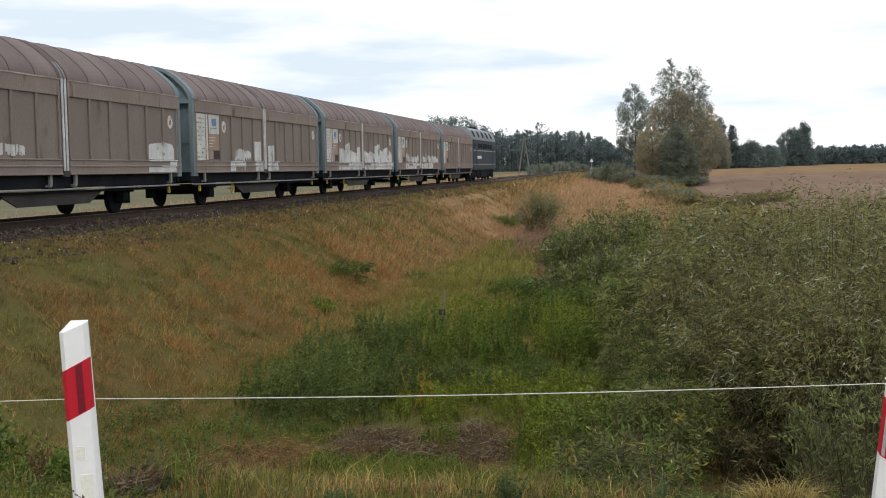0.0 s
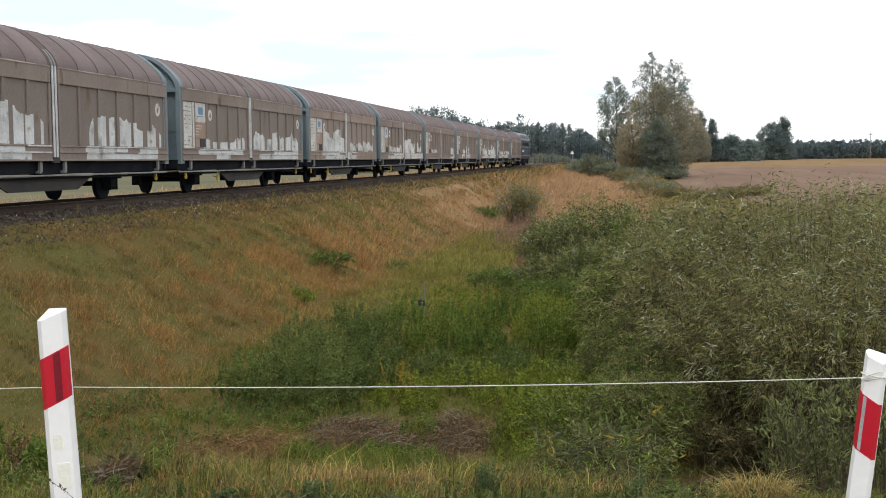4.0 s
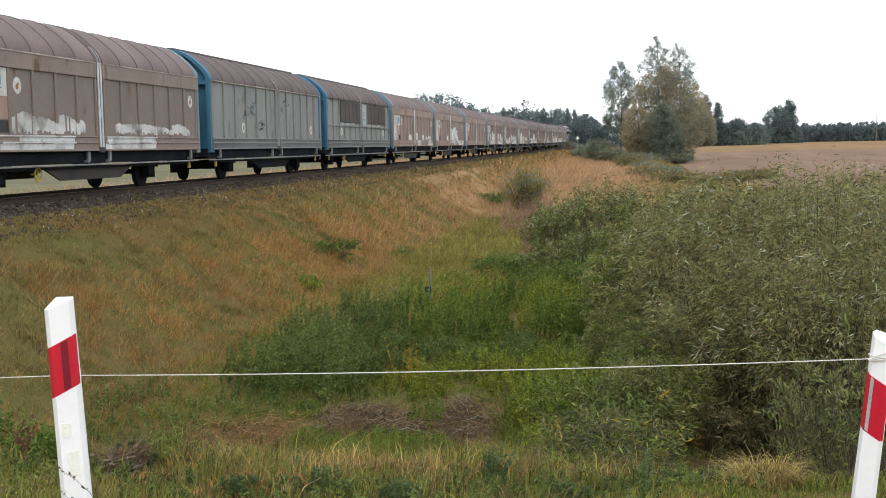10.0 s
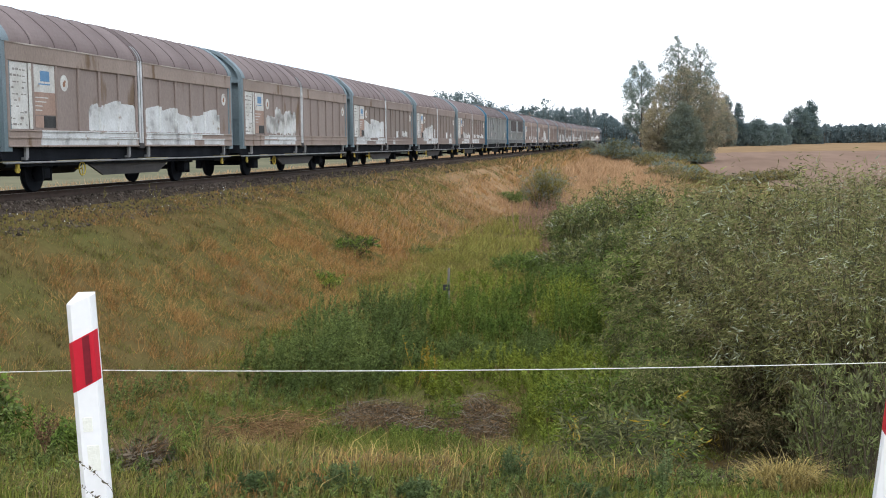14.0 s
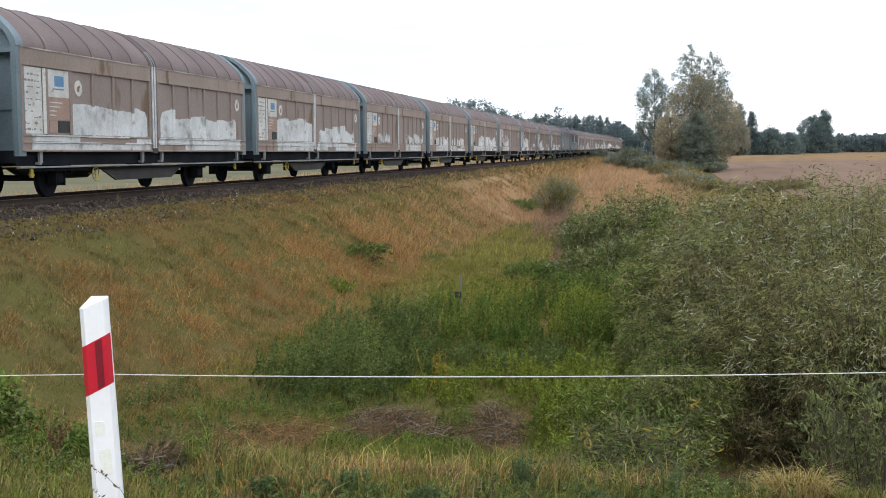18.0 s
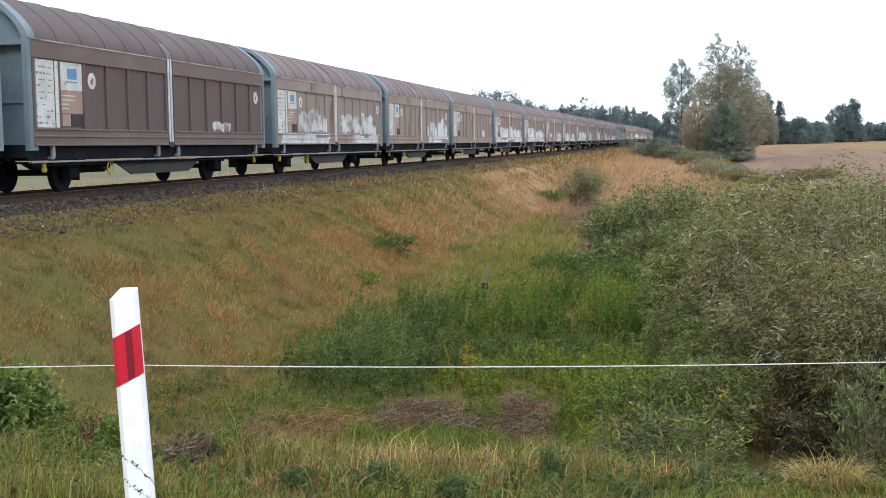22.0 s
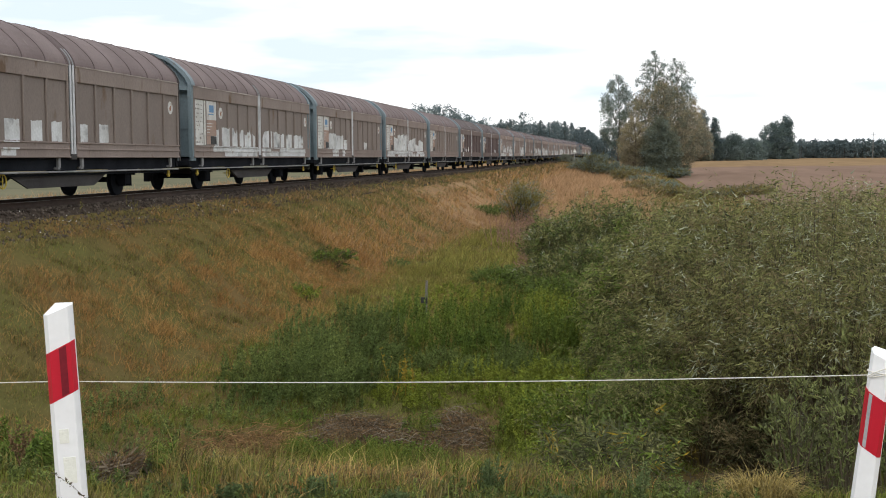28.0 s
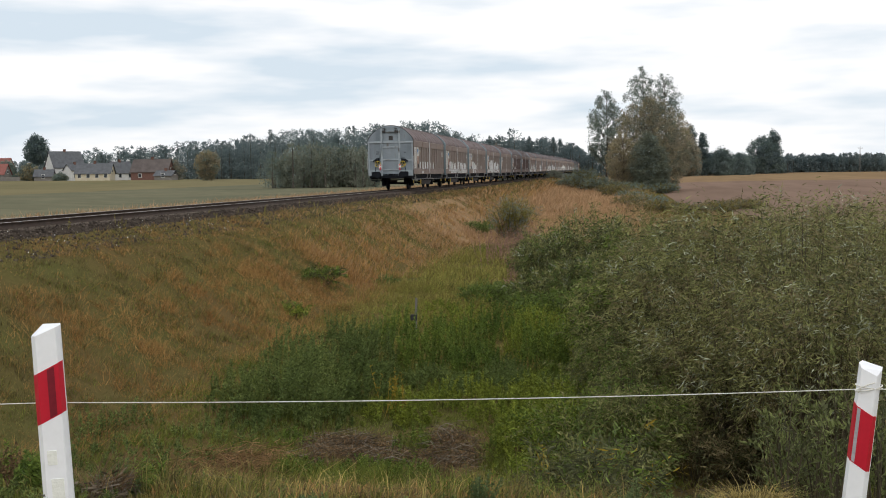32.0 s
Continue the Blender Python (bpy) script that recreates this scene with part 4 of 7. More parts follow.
def tail_fittings(wagon):
    """What only the last wagon's end shows: brake wheels, rods, roof lock, tail boards."""
    y = Y0 - 0.07
    for s in (-1, 1):
        bm = bmesh.new()
        torus(bm, (s * 0.90, y - 0.16, 1.80), 0.20, 0.022, "y", 20, 6)
        for a in (90, 210, 330):
            tube(bm, [(s * 0.90, y - 0.16, 1.80), (s * 0.90 + 0.2 * math.cos(radians(a)), y - 0.16, 1.80 + 0.2 * math.sin(radians(a)))], 0.016, 5)
        part("brake_wheel", bm, M["yellow"], wagon, "yellow spoked hand wheel")
        bm = bmesh.new()
        tube(bm, [(s * 0.90, y - 0.16, 1.80), (s * 0.90, y + 0.02, 1.80)], 0.03, 6)
        box(bm, s * 0.95 - 0.17, s * 0.95 + 0.17, y - 0.10, y + 0.03, 1.88, 2.16, bevel=0.03)
        tube(bm, [(s * 1.06, y - 0.06, 2.12), (s * 1.26, y - 0.06, 1.98)], 0.05, 6)
        tube(bm, [(s * 0.78, y - 0.06, 2.19), (s * 1.02, y - 0.06, 2.22)], 0.03, 6)
        tube(bm, [(s * 0.95, y - 0.06, 1.9), (s * 1.08, y - 0.06, 1.5), (s * 1.14, y - 0.04, 1.16)], 0.02, 5)
        part("gear_box", bm, M["under"], wagon)
        bm = bmesh.new()
        tube(bm, [(s * 0.88, y - 0.03, 2.12), (s * 0.66, y - 0.05, 2.8), (s * 0.46, y - 0.05, EAVE + 0.62)], 0.026, 6)
        part("lock_rod", bm, M["end_pale"], wagon)
        bm = bmesh.new()
        box(bm, s * 0.46 - 0.12, s * 0.46 + 0.12, y - 0.10, y + 0.02, EAVE + 0.58, EAVE + 0.74, bevel=0.02)
        tube(bm, [(s * 0.40, y - 0.08, EAVE + 0.74), (s * 0.36, y - 0.10, EAVE + 0.9), (s * 0.52, y - 0.08, EAVE + 0.86)], 0.035, 6)
        part("roof_lock", bm, M["under_grey"], wagon)
        sx = s * 0.71
        boards = boxed("tail_board", M["white_paint"], wagon, sx - 0.09, sx + 0.09, y - 0.21, y - 0.19, 1.47, 1.77, label="red and white tail board")
        for z0, z1, flip in ((1.64, 1.76, -1), (1.48, 1.60, 1)):
            bm = bmesh.new()
            p = [(sx - 0.08, z0 if flip > 0 else z1), (sx + 0.08, z0 if flip > 0 else z1), (sx, z1 if flip > 0 else z0)]
            a = [bm.verts.new((q[0], y - 0.214, q[1])) for q in p]
            b = [bm.verts.new((q[0], y - 0.210, q[1])) for q in p]
            bm.faces.new(a)
            for i in range(3):
                bm.faces.new((a[i], b[i], b[(i + 1) % 3], a[(i + 1) % 3]))
            part("red_triangle", bm, M["red"], boards)
        boxed("tail_lamp", M["red"], wagon, sx - 0.04, sx + 0.04, y - 0.22, y - 0.08, 1.37, 1.45, bevel=0.01)
        bm = bmesh.new()
        box(bm, s * 1.05 - 0.28, s * 1.05 + 0.28, Y0 - 0.40, Y0 - 0.30, 0.88, 1.26, bevel=0.03)
        part("buffer_plate", bm, M["under"], wagon)
        bm = bmesh.new()
        x = s * (HALF + 0.03)
        tube(bm, [(x, Y0 - 0.02, 1.4), (x + s * 0.03, Y0 - 0.08, 1.45), (x + s * 0.03, Y0 - 0.08, 2.3), (x, Y0 - 0.02, 2.35)], 0.014, 5)
        part("grab_rail", bm, M["bare"], wagon)
    bm = bmesh.new()
    box(bm, -0.30, 0.30, y - 0.06, y + 0.03, EAVE + 0.62, EAVE + 1.04, bevel=0.03)
    part("roof_lock_cover", bm, M["end_pale"], wagon)
    boxed("faded_plate", M["under_grey"], wagon, -0.12, 0.18, y + 0.055, y + 0.075, EAVE + 0.06, EAVE + 0.36)
    for x0, x1, z0, z1 in ((-1.06, -0.82, 2.66, 2.69), (-1.04, -0.84, 2.58, 2.61), (-1.05, -0.86, 2.50, 2.53), (0.95, 1.12, 2.62, 2.65), (0.97, 1.12, 2.57, 2.6), (-0.05, 0.15, 2.93, 2.97)):
        boxed("small_marking", M["ink"], wagon, x0, x1, y + 0.06, y + 0.073, z0, z1)
    tube_bm = bmesh.new()
    tube(tube_bm, [(-0.9, Y0 - 0.2, 0.95), (-0.92, Y0 - 0.3, 0.62), (-1.1, Y0 - 0.3, 0.55), (-0.75, Y0 - 0.3, 0.55)], 0.025, 6)
    part("step", tube_bm, M["under"], wagon)


# light and shade painted on the end: dark rim, darker wall, lighter beams
def tail_colours(wagon):
    for wall in wagon.children:
        if wall.name.startswith("end_wall"):
            for o in (wall, *wall.children):
                if o.data.materials[0] == M["end_blue"]:
                    o.data = o.data.copy()
                    o.data.materials[0] = M["under_grey" if o.name.startswith("end_rim") else "end_beam_lit" if o is not wall else "end_pale"]


tail_fittings(WAGONS[-1])
tail_colours(WAGONS[-1])
WAGONS[-1]["label"] = "last brown sliding-wall wagon with pale blue end and tail boards"


def locomotive():
    loco = tagged(new("diesel_locomotive"), "dark blue diesel locomotive with a pale grey roof", "locomotive")
    y0, y1 = 0.6, 17.0
    bm = bmesh.new()
    box(bm, -1.45, 1.45, y0 + 0.9, y1 - 0.9, 1.1, 3.6, bevel=0.03)
    body = part("body", bm, M["loco_blue"], loco)
    for a, b, c in ((y0 + 0.9, y0 + 0.1, y0), (y1 - 0.9, y1 - 0.1, y1)):
        bm = bmesh.new()
        prof = [(b, 1.2), (c, 2.3), (b + (a - b) * 0.45, 3.62), (a, 3.62), (a, 1.2)]
        l = [bm.verts.new((-1.43, y, z)) for y, z in prof]
        r = [bm.verts.new((1.43, y, z)) for y, z in prof]
        bm.faces.new(l)
        bm.faces.new(r[::-1])
        for i in range(5):
            bm.faces.new((l[i], l[(i + 1) % 5], r[(i + 1) % 5], r[i]))
        cab = part("cab_nose", bm, M["loco_blue"], loco)
        o = -1 if c < a else 1
        for x0 in (-1.2, 0.12):
            bm = bmesh.new()
            q = [(x0, c + (b + (a - b) * 0.45 - c) * f, 2.3 + 1.3 * f) for f in (0.28, 0.86)]
            v = [bm.verts.new((q[0][0], q[0][1] + o * 0.012, q[0][2])), bm.verts.new((x0 + 1.08, q[0][1] + o * 0.012, q[0][2])),
                 bm.verts.new((x0 + 1.08, q[1][1] + o * 0.012, q[1][2])), bm.verts.new((x0, q[1][1] + o * 0.012, q[1][2]))]
            w = [bm.verts.new((p.co.x, p.co.y - o * 0.03, p.co.z)) for p in v]
            bm.faces.new(v)
            for i in range(4):
                bm.faces.new((v[i], w[i], w[(i + 1) % 4], v[(i + 1) % 4]))
            part("windscreen", bm, M["glass"], cab)
        for x0 in (-1.0, 1.0):
            bm = bmesh.new()
            tube(bm, [(x0, c - o * 0.04, 1.7), (x0, c + o * 0.03, 1.7)], 0.14, 12)
            part("headlight", bm, M["bare"], cab)
    bm = bmesh.new()
    arch = [(1.45, 3.6), (1.42, 3.85), (1.33, 4.1), (1.16, 4.36), (0.85, 4.6), (0.4, 4.73), (0, 4.76)]
    full = arch + [(-x, z) for x, z in arch[-2::-1]]
    rows = [[bm.verts.new((x, y, z)) for x, z in full] for y in (y0 + 0.6, y1 - 0.6)]
    for i in range(len(full) - 1):
        bm.faces.new((rows[0][i], rows[0][i + 1], rows[1][i + 1], rows[1][i]))
    for r in rows:
        bm.faces.new(r)
    part("roof", bm, M["loco_roof"], loco, "pale grey curved roof")
    for y in (3.2, 6.0, 8.8, 11.6, 14.4):
        bm = bmesh.new()
        r2 = [[bm.verts.new((x * 1.01, yy, z + 0.02)) for x, z in full] for yy in (y - 0.05, y + 0.05)]
        for i in range(len(full) - 1):
            bm.faces.new((r2[0][i], r2[0][i + 1], r2[1][i + 1], r2[1][i]))
        part("roof_seam", bm, M["loco_blue"], loco)
    for y in (2.2, 5.0, 7.8, 10.6, 13.4):
        for s in (-1, 1):
            bm = bmesh.new()
            q = [(1.43, 3.82), (1.345, 4.08), (1.19, 4.34)]
            rows = [[bm.verts.new((s * (x + 0.02), yy, z + 0.012)) for x, z in q] for yy in (y - 0.5, y + 0.5)]
            for i in range(2):
                bm.faces.new((rows[0][i], rows[0][i + 1], rows[1][i + 1], rows[1][i]))
            part("roof_vent", bm, M["under"], loco)
    for y in (7.5, 10.0):
        bm = bmesh.new()
        tube(bm, [(0, y, 4.7), (0, y, 4.88)], [0.55, 0.5], 14)
        part("roof_fan", bm, M["under"], loco)
    for s in (-1, 1):
        a, b = sorted((s * 1.45, s * 1.465))
        boxed("pale_stripe", M["loco_stripe"], body, a, b, y0 + 0.9, y1 - 0.9, 2.62, 2.70)
        boxed("pale_stripe", M["loco_stripe"], body, a, b, y0 + 0.9, y1 - 0.9, 1.42, 1.48)
        boxed("lettering_bar", M["white_paint"], body, a, b + 0.002 if s > 0 else b, 3.6, 6.4, 1.95, 2.2)
        for y in (1.9, 14.9):
            boxed("cab_window", M["glass"], body, a, b, y, y + 0.8, 2.75, 3.3)
        for y in (4.2, 5.8, 7.4, 9.0, 10.6, 12.2):
            boxed("grille", M["under"], body, a, b, y, y + 1.2, 2.85, 3.28)
        for y in (3.0, 13.8):
            boxed("cab_door", M["loco_blue"], body, a, b + (0.01 if s > 0 else 0), y, y + 0.65, 1.3, 3.2)
        bm = bmesh.new()
        box(bm, a - 0.05 if s > 0 else a, b if s > 0 else b + 0.05, y0 + 0.6, y1 - 0.6, 0.98, 1.095)
        part("running_board", bm, M["under_grey"], loco)
    bm = bmesh.new()
    box(bm, -1.34, 1.34, 6.8, 10.8, 0.28, 1.09, bevel=0.06)
    part("fuel_tank", bm, M["under"], loco)
    for yc in (4.0, 13.6):
        bm = bmesh.new()
        for s in (-1, 1):
            a, b = sorted((s * 0.98, s * 1.2))
            box(bm, a, b, yc - 2.75, yc + 2.75, 0.55, 1.02, bevel=0.03)
            for d in (-2.1, -1.05, 0, 1.05, 2.1):
                box(bm, a, b + 0.04 if s > 0 else b, yc + d - 0.3, yc + d + 0.3, 0.3, 0.8, bevel=0.04)
            box(bm, a, b, yc - 2.85, yc - 2.55, 0.16, 0.6)
            box(bm, a, b, yc + 2.55, yc + 2.85, 0.16, 0.6)
        box(bm, -1.0, 1.0, yc - 0.3, yc + 0.3, 0.6, 1.12)
        bogie = part("bogie", bm, M["under"], loco)
        for d in (-2.1, 0, 2.1):
            bm = bmesh.new()
            tube(bm, [(-0.9, yc + d, 0.525), (0.9, yc + d, 0.525)], 0.09, 8)
            for s in (-1, 1):
                disc_x(bm, (s * 0.755, yc + d, 0.525), 0.525, 0.13, 22)
            part("wheelset", bm, M["under"], bogie)
    buffers(loco, y0, -1)
    buffers(loco, y1, 1)
    return loco


LOCO = locomotive()
for w in WAGONS:
    for o in w.children:
        if not o.name.startswith("wheelset"):
            o.location.z += BODY_LIFT


RUN = ((0, 0.0), (6, 95.95), (12, 193.3), (20, 319.8), (26, 413.0), (29, 459.1), (32, 504.9))   # seconds and metres run


def train_pose(s, length=WAGON):
    """Pose of a vehicle whose rear coupling is s metres along the track."""
    x0, x1 = float(track_x(s)), float(track_x(s + length))
    z0, z1 = float(track_z(s)), float(track_z(s + length))
    return pose(x0, s, z0, math.degrees(math.atan2(z1 - z0, length)), 0, -math.degrees(math.atan2(x1 - x0, length)))


FIRST_S = 82.95


# ---- plants ----
def leaf_material(name, low, high, scale=1.2, island=0.4, sheer=0.3, rough=0.6):
    return material(name, low, high, scale, rough, fine=14.0, bump=0.0, island=island, sheer=sheer, spec=0.1)


M["grass_dry"] = leaf_material("dry_grass", (0.34, 0.185, 0.065), (0.44, 0.262, 0.098), 0.35, island=0.50)
M["grass_olive"] = leaf_material("olive_grass", (0.178, 0.158, 0.046), (0.252, 0.215, 0.069), 0.35, island=0.60)
M["grass_green"] = leaf_material("green_grass", (0.125, 0.152, 0.027), (0.19, 0.212, 0.044), 0.4, island=0.65)
M["grass_yellow"] = leaf_material("yellow_green_grass", (0.22, 0.205, 0.05), (0.32, 0.28, 0.08), 0.9, island=0.60)
M["seed_brown"] = leaf_material("seed_brown", (0.27, 0.155, 0.068), (0.38, 0.235, 0.11), 0.3, island=0.55)
M["grass_gold"] = leaf_material("golden_grass", (0.3, 0.225, 0.07), (0.42, 0.32, 0.11), 0.9, island=0.5)
M["grass_dull"] = leaf_material("dull_grass", (0.14, 0.118, 0.05), (0.2, 0.165, 0.073), 0.4, island=0.60)
M["grass_straw"] = leaf_material("straw", (0.27, 0.205, 0.07), (0.38, 0.3, 0.115), 0.9, island=0.55)
M["grass_tan"] = leaf_material("tan_grass", (0.41, 0.262, 0.142), (0.5, 0.33, 0.187), 0.25, island=0.3)
# coarse dark-to-bright noise puts the clumps' shading into these two leaf colours
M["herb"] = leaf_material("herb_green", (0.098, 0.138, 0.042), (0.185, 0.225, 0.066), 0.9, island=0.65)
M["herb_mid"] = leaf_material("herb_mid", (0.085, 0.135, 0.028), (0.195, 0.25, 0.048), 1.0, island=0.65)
M["herb_bright"] = leaf_material("herb_bright", (0.14, 0.19, 0.03), (0.27, 0.3, 0.048), 1.0, island=0.62)
M["herb_yellow"] = leaf_material("yellow_leaf", (0.30, 0.22, 0.03), (0.42, 0.30, 0.05), 2.0)
M["herb_blue"] = leaf_material("blue_green_leaf", (0.09, 0.13, 0.05), (0.15, 0.19, 0.078), 2.0)
M["pink_seed"] = leaf_material("pinkish_seed", (0.26, 0.15, 0.11), (0.36, 0.23, 0.17), 2.0)
M["willow"] = leaf_material("willow_leaf", (0.182, 0.188, 0.07), (0.278, 0.268, 0.104), 0.5, island=0.55)
M["willow_pale"] = leaf_material("willow_underside", (0.3, 0.32, 0.215), (0.42, 0.435, 0.305), 0.8, island=0.35)
# darker copy of the willow leaf, with shade put into its colour
M["willow_dark"] = leaf_material("shaded_willow_leaf", (0.08, 0.09, 0.042), (0.13, 0.128, 0.058), 0.5, island=0.55)
M["willow_brown"] = leaf_material("withering_willow_leaf", (0.19, 0.157, 0.08), (0.262, 0.213, 0.108), 0.5, island=0.4)
M["sallow"] = leaf_material("sallow_leaf", (0.11, 0.13, 0.045), (0.19, 0.205, 0.076), 0.9, island=0.60)
M["twig"] = material("dead_twig", (0.07, 0.053, 0.036), (0.185, 0.147, 0.1), 3.0, 0.9, fine=20, island=0.5)
M["twig_red"] = material("withered_brown", (0.115, 0.072, 0.036), (0.225, 0.142, 0.068), 3.0, 0.9, fine=20, island=0.5)
M["bare_wood"] = material("bare_wood", (0.2, 0.165, 0.125), (0.31, 0.265, 0.21), 3.0, 0.9, fine=20)
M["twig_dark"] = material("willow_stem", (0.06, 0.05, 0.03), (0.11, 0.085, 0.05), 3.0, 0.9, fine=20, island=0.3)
# distant trees: haze is put into these leaf colours, paler and greyer
M["tree_green"] = leaf_material("hazy_tree_leaf", (0.2, 0.245, 0.205), (0.28, 0.325, 0.275), 0.1, island=0.16, sheer=0.55)
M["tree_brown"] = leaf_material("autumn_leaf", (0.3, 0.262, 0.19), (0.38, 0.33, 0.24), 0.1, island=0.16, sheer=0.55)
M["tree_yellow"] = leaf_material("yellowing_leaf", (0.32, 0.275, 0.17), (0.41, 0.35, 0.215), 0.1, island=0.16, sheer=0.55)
M["tree_deep"] = leaf_material("hazy_green_leaf", (0.15, 0.2, 0.18), (0.215, 0.265, 0.23), 0.1, island=0.16, sheer=0.55)
M["tree_dusky"] = leaf_material("hazy_dark_willow_leaf", (0.165, 0.18, 0.13), (0.22, 0.235, 0.17), 0.1, island=0.16, sheer=0.55)
# far woods: haze put into the colour, lighter and bluer
M["wood_haze"] = leaf_material("far_wood", (0.175, 0.22, 0.22), (0.24, 0.285, 0.275), 0.02, island=0.1, sheer=0.5)
M["wood_pine"] = leaf_material("hazy_pine", (0.122, 0.163, 0.17), (0.17, 0.215, 0.22), 0.02, island=0.1, sheer=0.5)
M["wood_grey"] = leaf_material("hazy_willow", (0.225, 0.24, 0.19), (0.29, 0.3, 0.235), 0.03, island=0.3, sheer=0.5)


def linked(name, me, mat, parent=None, label="", category="", kind="", group=""):
    me.materials.append(mat)
    ob = new(name, me)
    if parent:
        ob.parent = parent
    return tagged(ob, label, category, group, kind)


def unit(v):
    return v / np.maximum(np.linalg.norm(v, axis=-1, keepdims=True), 1e-9)


def blade_mesh(name, rng, base, height, width, lean=0.35, wind=(0.25, 0.05), fall=0.35):
    """Bent grass blades: two faces each, tapering to a tip."""
    n = len(base)
    a = rng.uniform(0, 2 * np.pi, n)
    side = np.stack([np.cos(a), np.sin(a), np.zeros(n)], -1) * width[:, None] * 0.5
    b = rng.uniform(0, 2 * np.pi, n)
    out = np.stack([np.cos(b), np.sin(b), np.zeros(n)], -1) * (rng.random(n) * lean * height)[:, None]
    out[:, 0] += wind[0] * height * rng.random(n)
    out[:, 1] += wind[1] * height
    up = np.array([0, 0, 1.0])
    mid = base + out * 0.35 + up * (height * 0.6)[:, None]
    tip = base + out + up * (height * (1 - fall * rng.random(n)))[:, None]
    low = base - up * 0.03
    v = np.stack([low - side, low + side, mid + side * 0.7, tip, mid - side * 0.7], 1)
    i = 5 * np.arange(n)[:, None]
    tri = np.concatenate([i + np.array([0, 1, 2]), i + np.array([0, 2, 4]), i + np.array([4, 2, 3])], 0)
    return mesh_np(name, v.reshape(-1, 3), tri)


def spike_mesh(name, rng, base, height, width, lean, wind):
    """Grass seen from further off: one tapering face for each blade."""
    n = len(base)
    a, b = rng.uniform(0, 2 * np.pi, n), rng.uniform(0, 2 * np.pi, n)
    side = np.stack([np.cos(a), np.sin(a), np.zeros(n)], -1) * width[:, None] * 0.5
    out = np.stack([np.cos(b), np.sin(b), np.zeros(n)], -1) * (rng.random(n) * lean * height)[:, None]
    out[:, 0] += wind[0] * height * rng.random(n)
    out[:, 2] = height
    v = np.stack([base - side, base + side, base + out], 1)
    return mesh_np(name, v.reshape(-1, 3), 3 * np.arange(n)[:, None] + np.array([0, 1, 2]))


def leaf_mesh(name, rng, pos, way, length, width, droop=0.0, small=False):
    """Pointed leaves: a kite of four corners, folded a little along the middle; small ones have three corners."""
    n = len(pos)
    way = unit(way + rng.normal(0, 0.25, (n, 3)))
    way[:, 2] -= droop
    way = unit(way)
    side = unit(np.cross(way, rng.normal(0, 1, (n, 3))))
    nor = np.cross(way, side)
    L, W = length[:, None], width[:, None]
    if small:
        v = np.stack([pos - side * W * 0.5, pos + side * W * 0.5, pos + way * L], 1)
        return mesh_np(name, v.reshape(-1, 3), 3 * np.arange(n)[:, None] + np.array([0, 1, 2]))
    v = np.stack([pos, pos + way * L * 0.45 + side * W * 0.5 + nor * W * 0.15, pos + way * L, pos + way * L * 0.45 - side * W * 0.5 + nor * W * 0.15], 1)
    f = 4 * np.arange(n)[:, None] + np.array([0, 1, 2, 3])
    return mesh_np(name, v.reshape(-1, 3), f)


def stems_mesh(name, paths, r0, r1, sides=3):
    """Thin tapered stems along paths (n, k, 3)."""
    n, k, _ = paths.shape
    d = unit(paths[:, -1] - paths[:, 0])
    u = unit(np.cross(d, np.array([0.31, 0.77, 0.55])))
    w = np.cross(d, u)
    rings = []
    for s in range(sides):
        a = 2 * np.pi * s / sides
        rings.append(math.cos(a) * u + math.sin(a) * w)
    rings = np.stack(rings, 1)
    r = np.linspace(r0, r1, k)
    v = paths[:, :, None, :] + rings[:, None] * r[None, :, None, None]
    idx = np.arange(n * k * sides).reshape(n, k, sides)
    nxt = np.roll(idx, -1, axis=2)
    f = np.stack([idx[:, :-1], nxt[:, :-1], nxt[:, 1:], idx[:, 1:]], -1).reshape(-1, 4)
    return mesh_np(name, v.reshape(-1, 3), f)


def patchy(x, y):
    return 0.5 * ripple(x + 3, y, 0.9) + 0.35 * ripple(x, y + 7, 2.3) + 0.25 * ripple(x + 11, y, 5.1)


BARE = [(-3.9, 17.2, 0.9, 1.3), (-2.4, 16.8, 0.6, 1.3), (-5.3, 15.5, 0.9, 0.9), (-3.2, 6.75, 0.36, 0.45)]


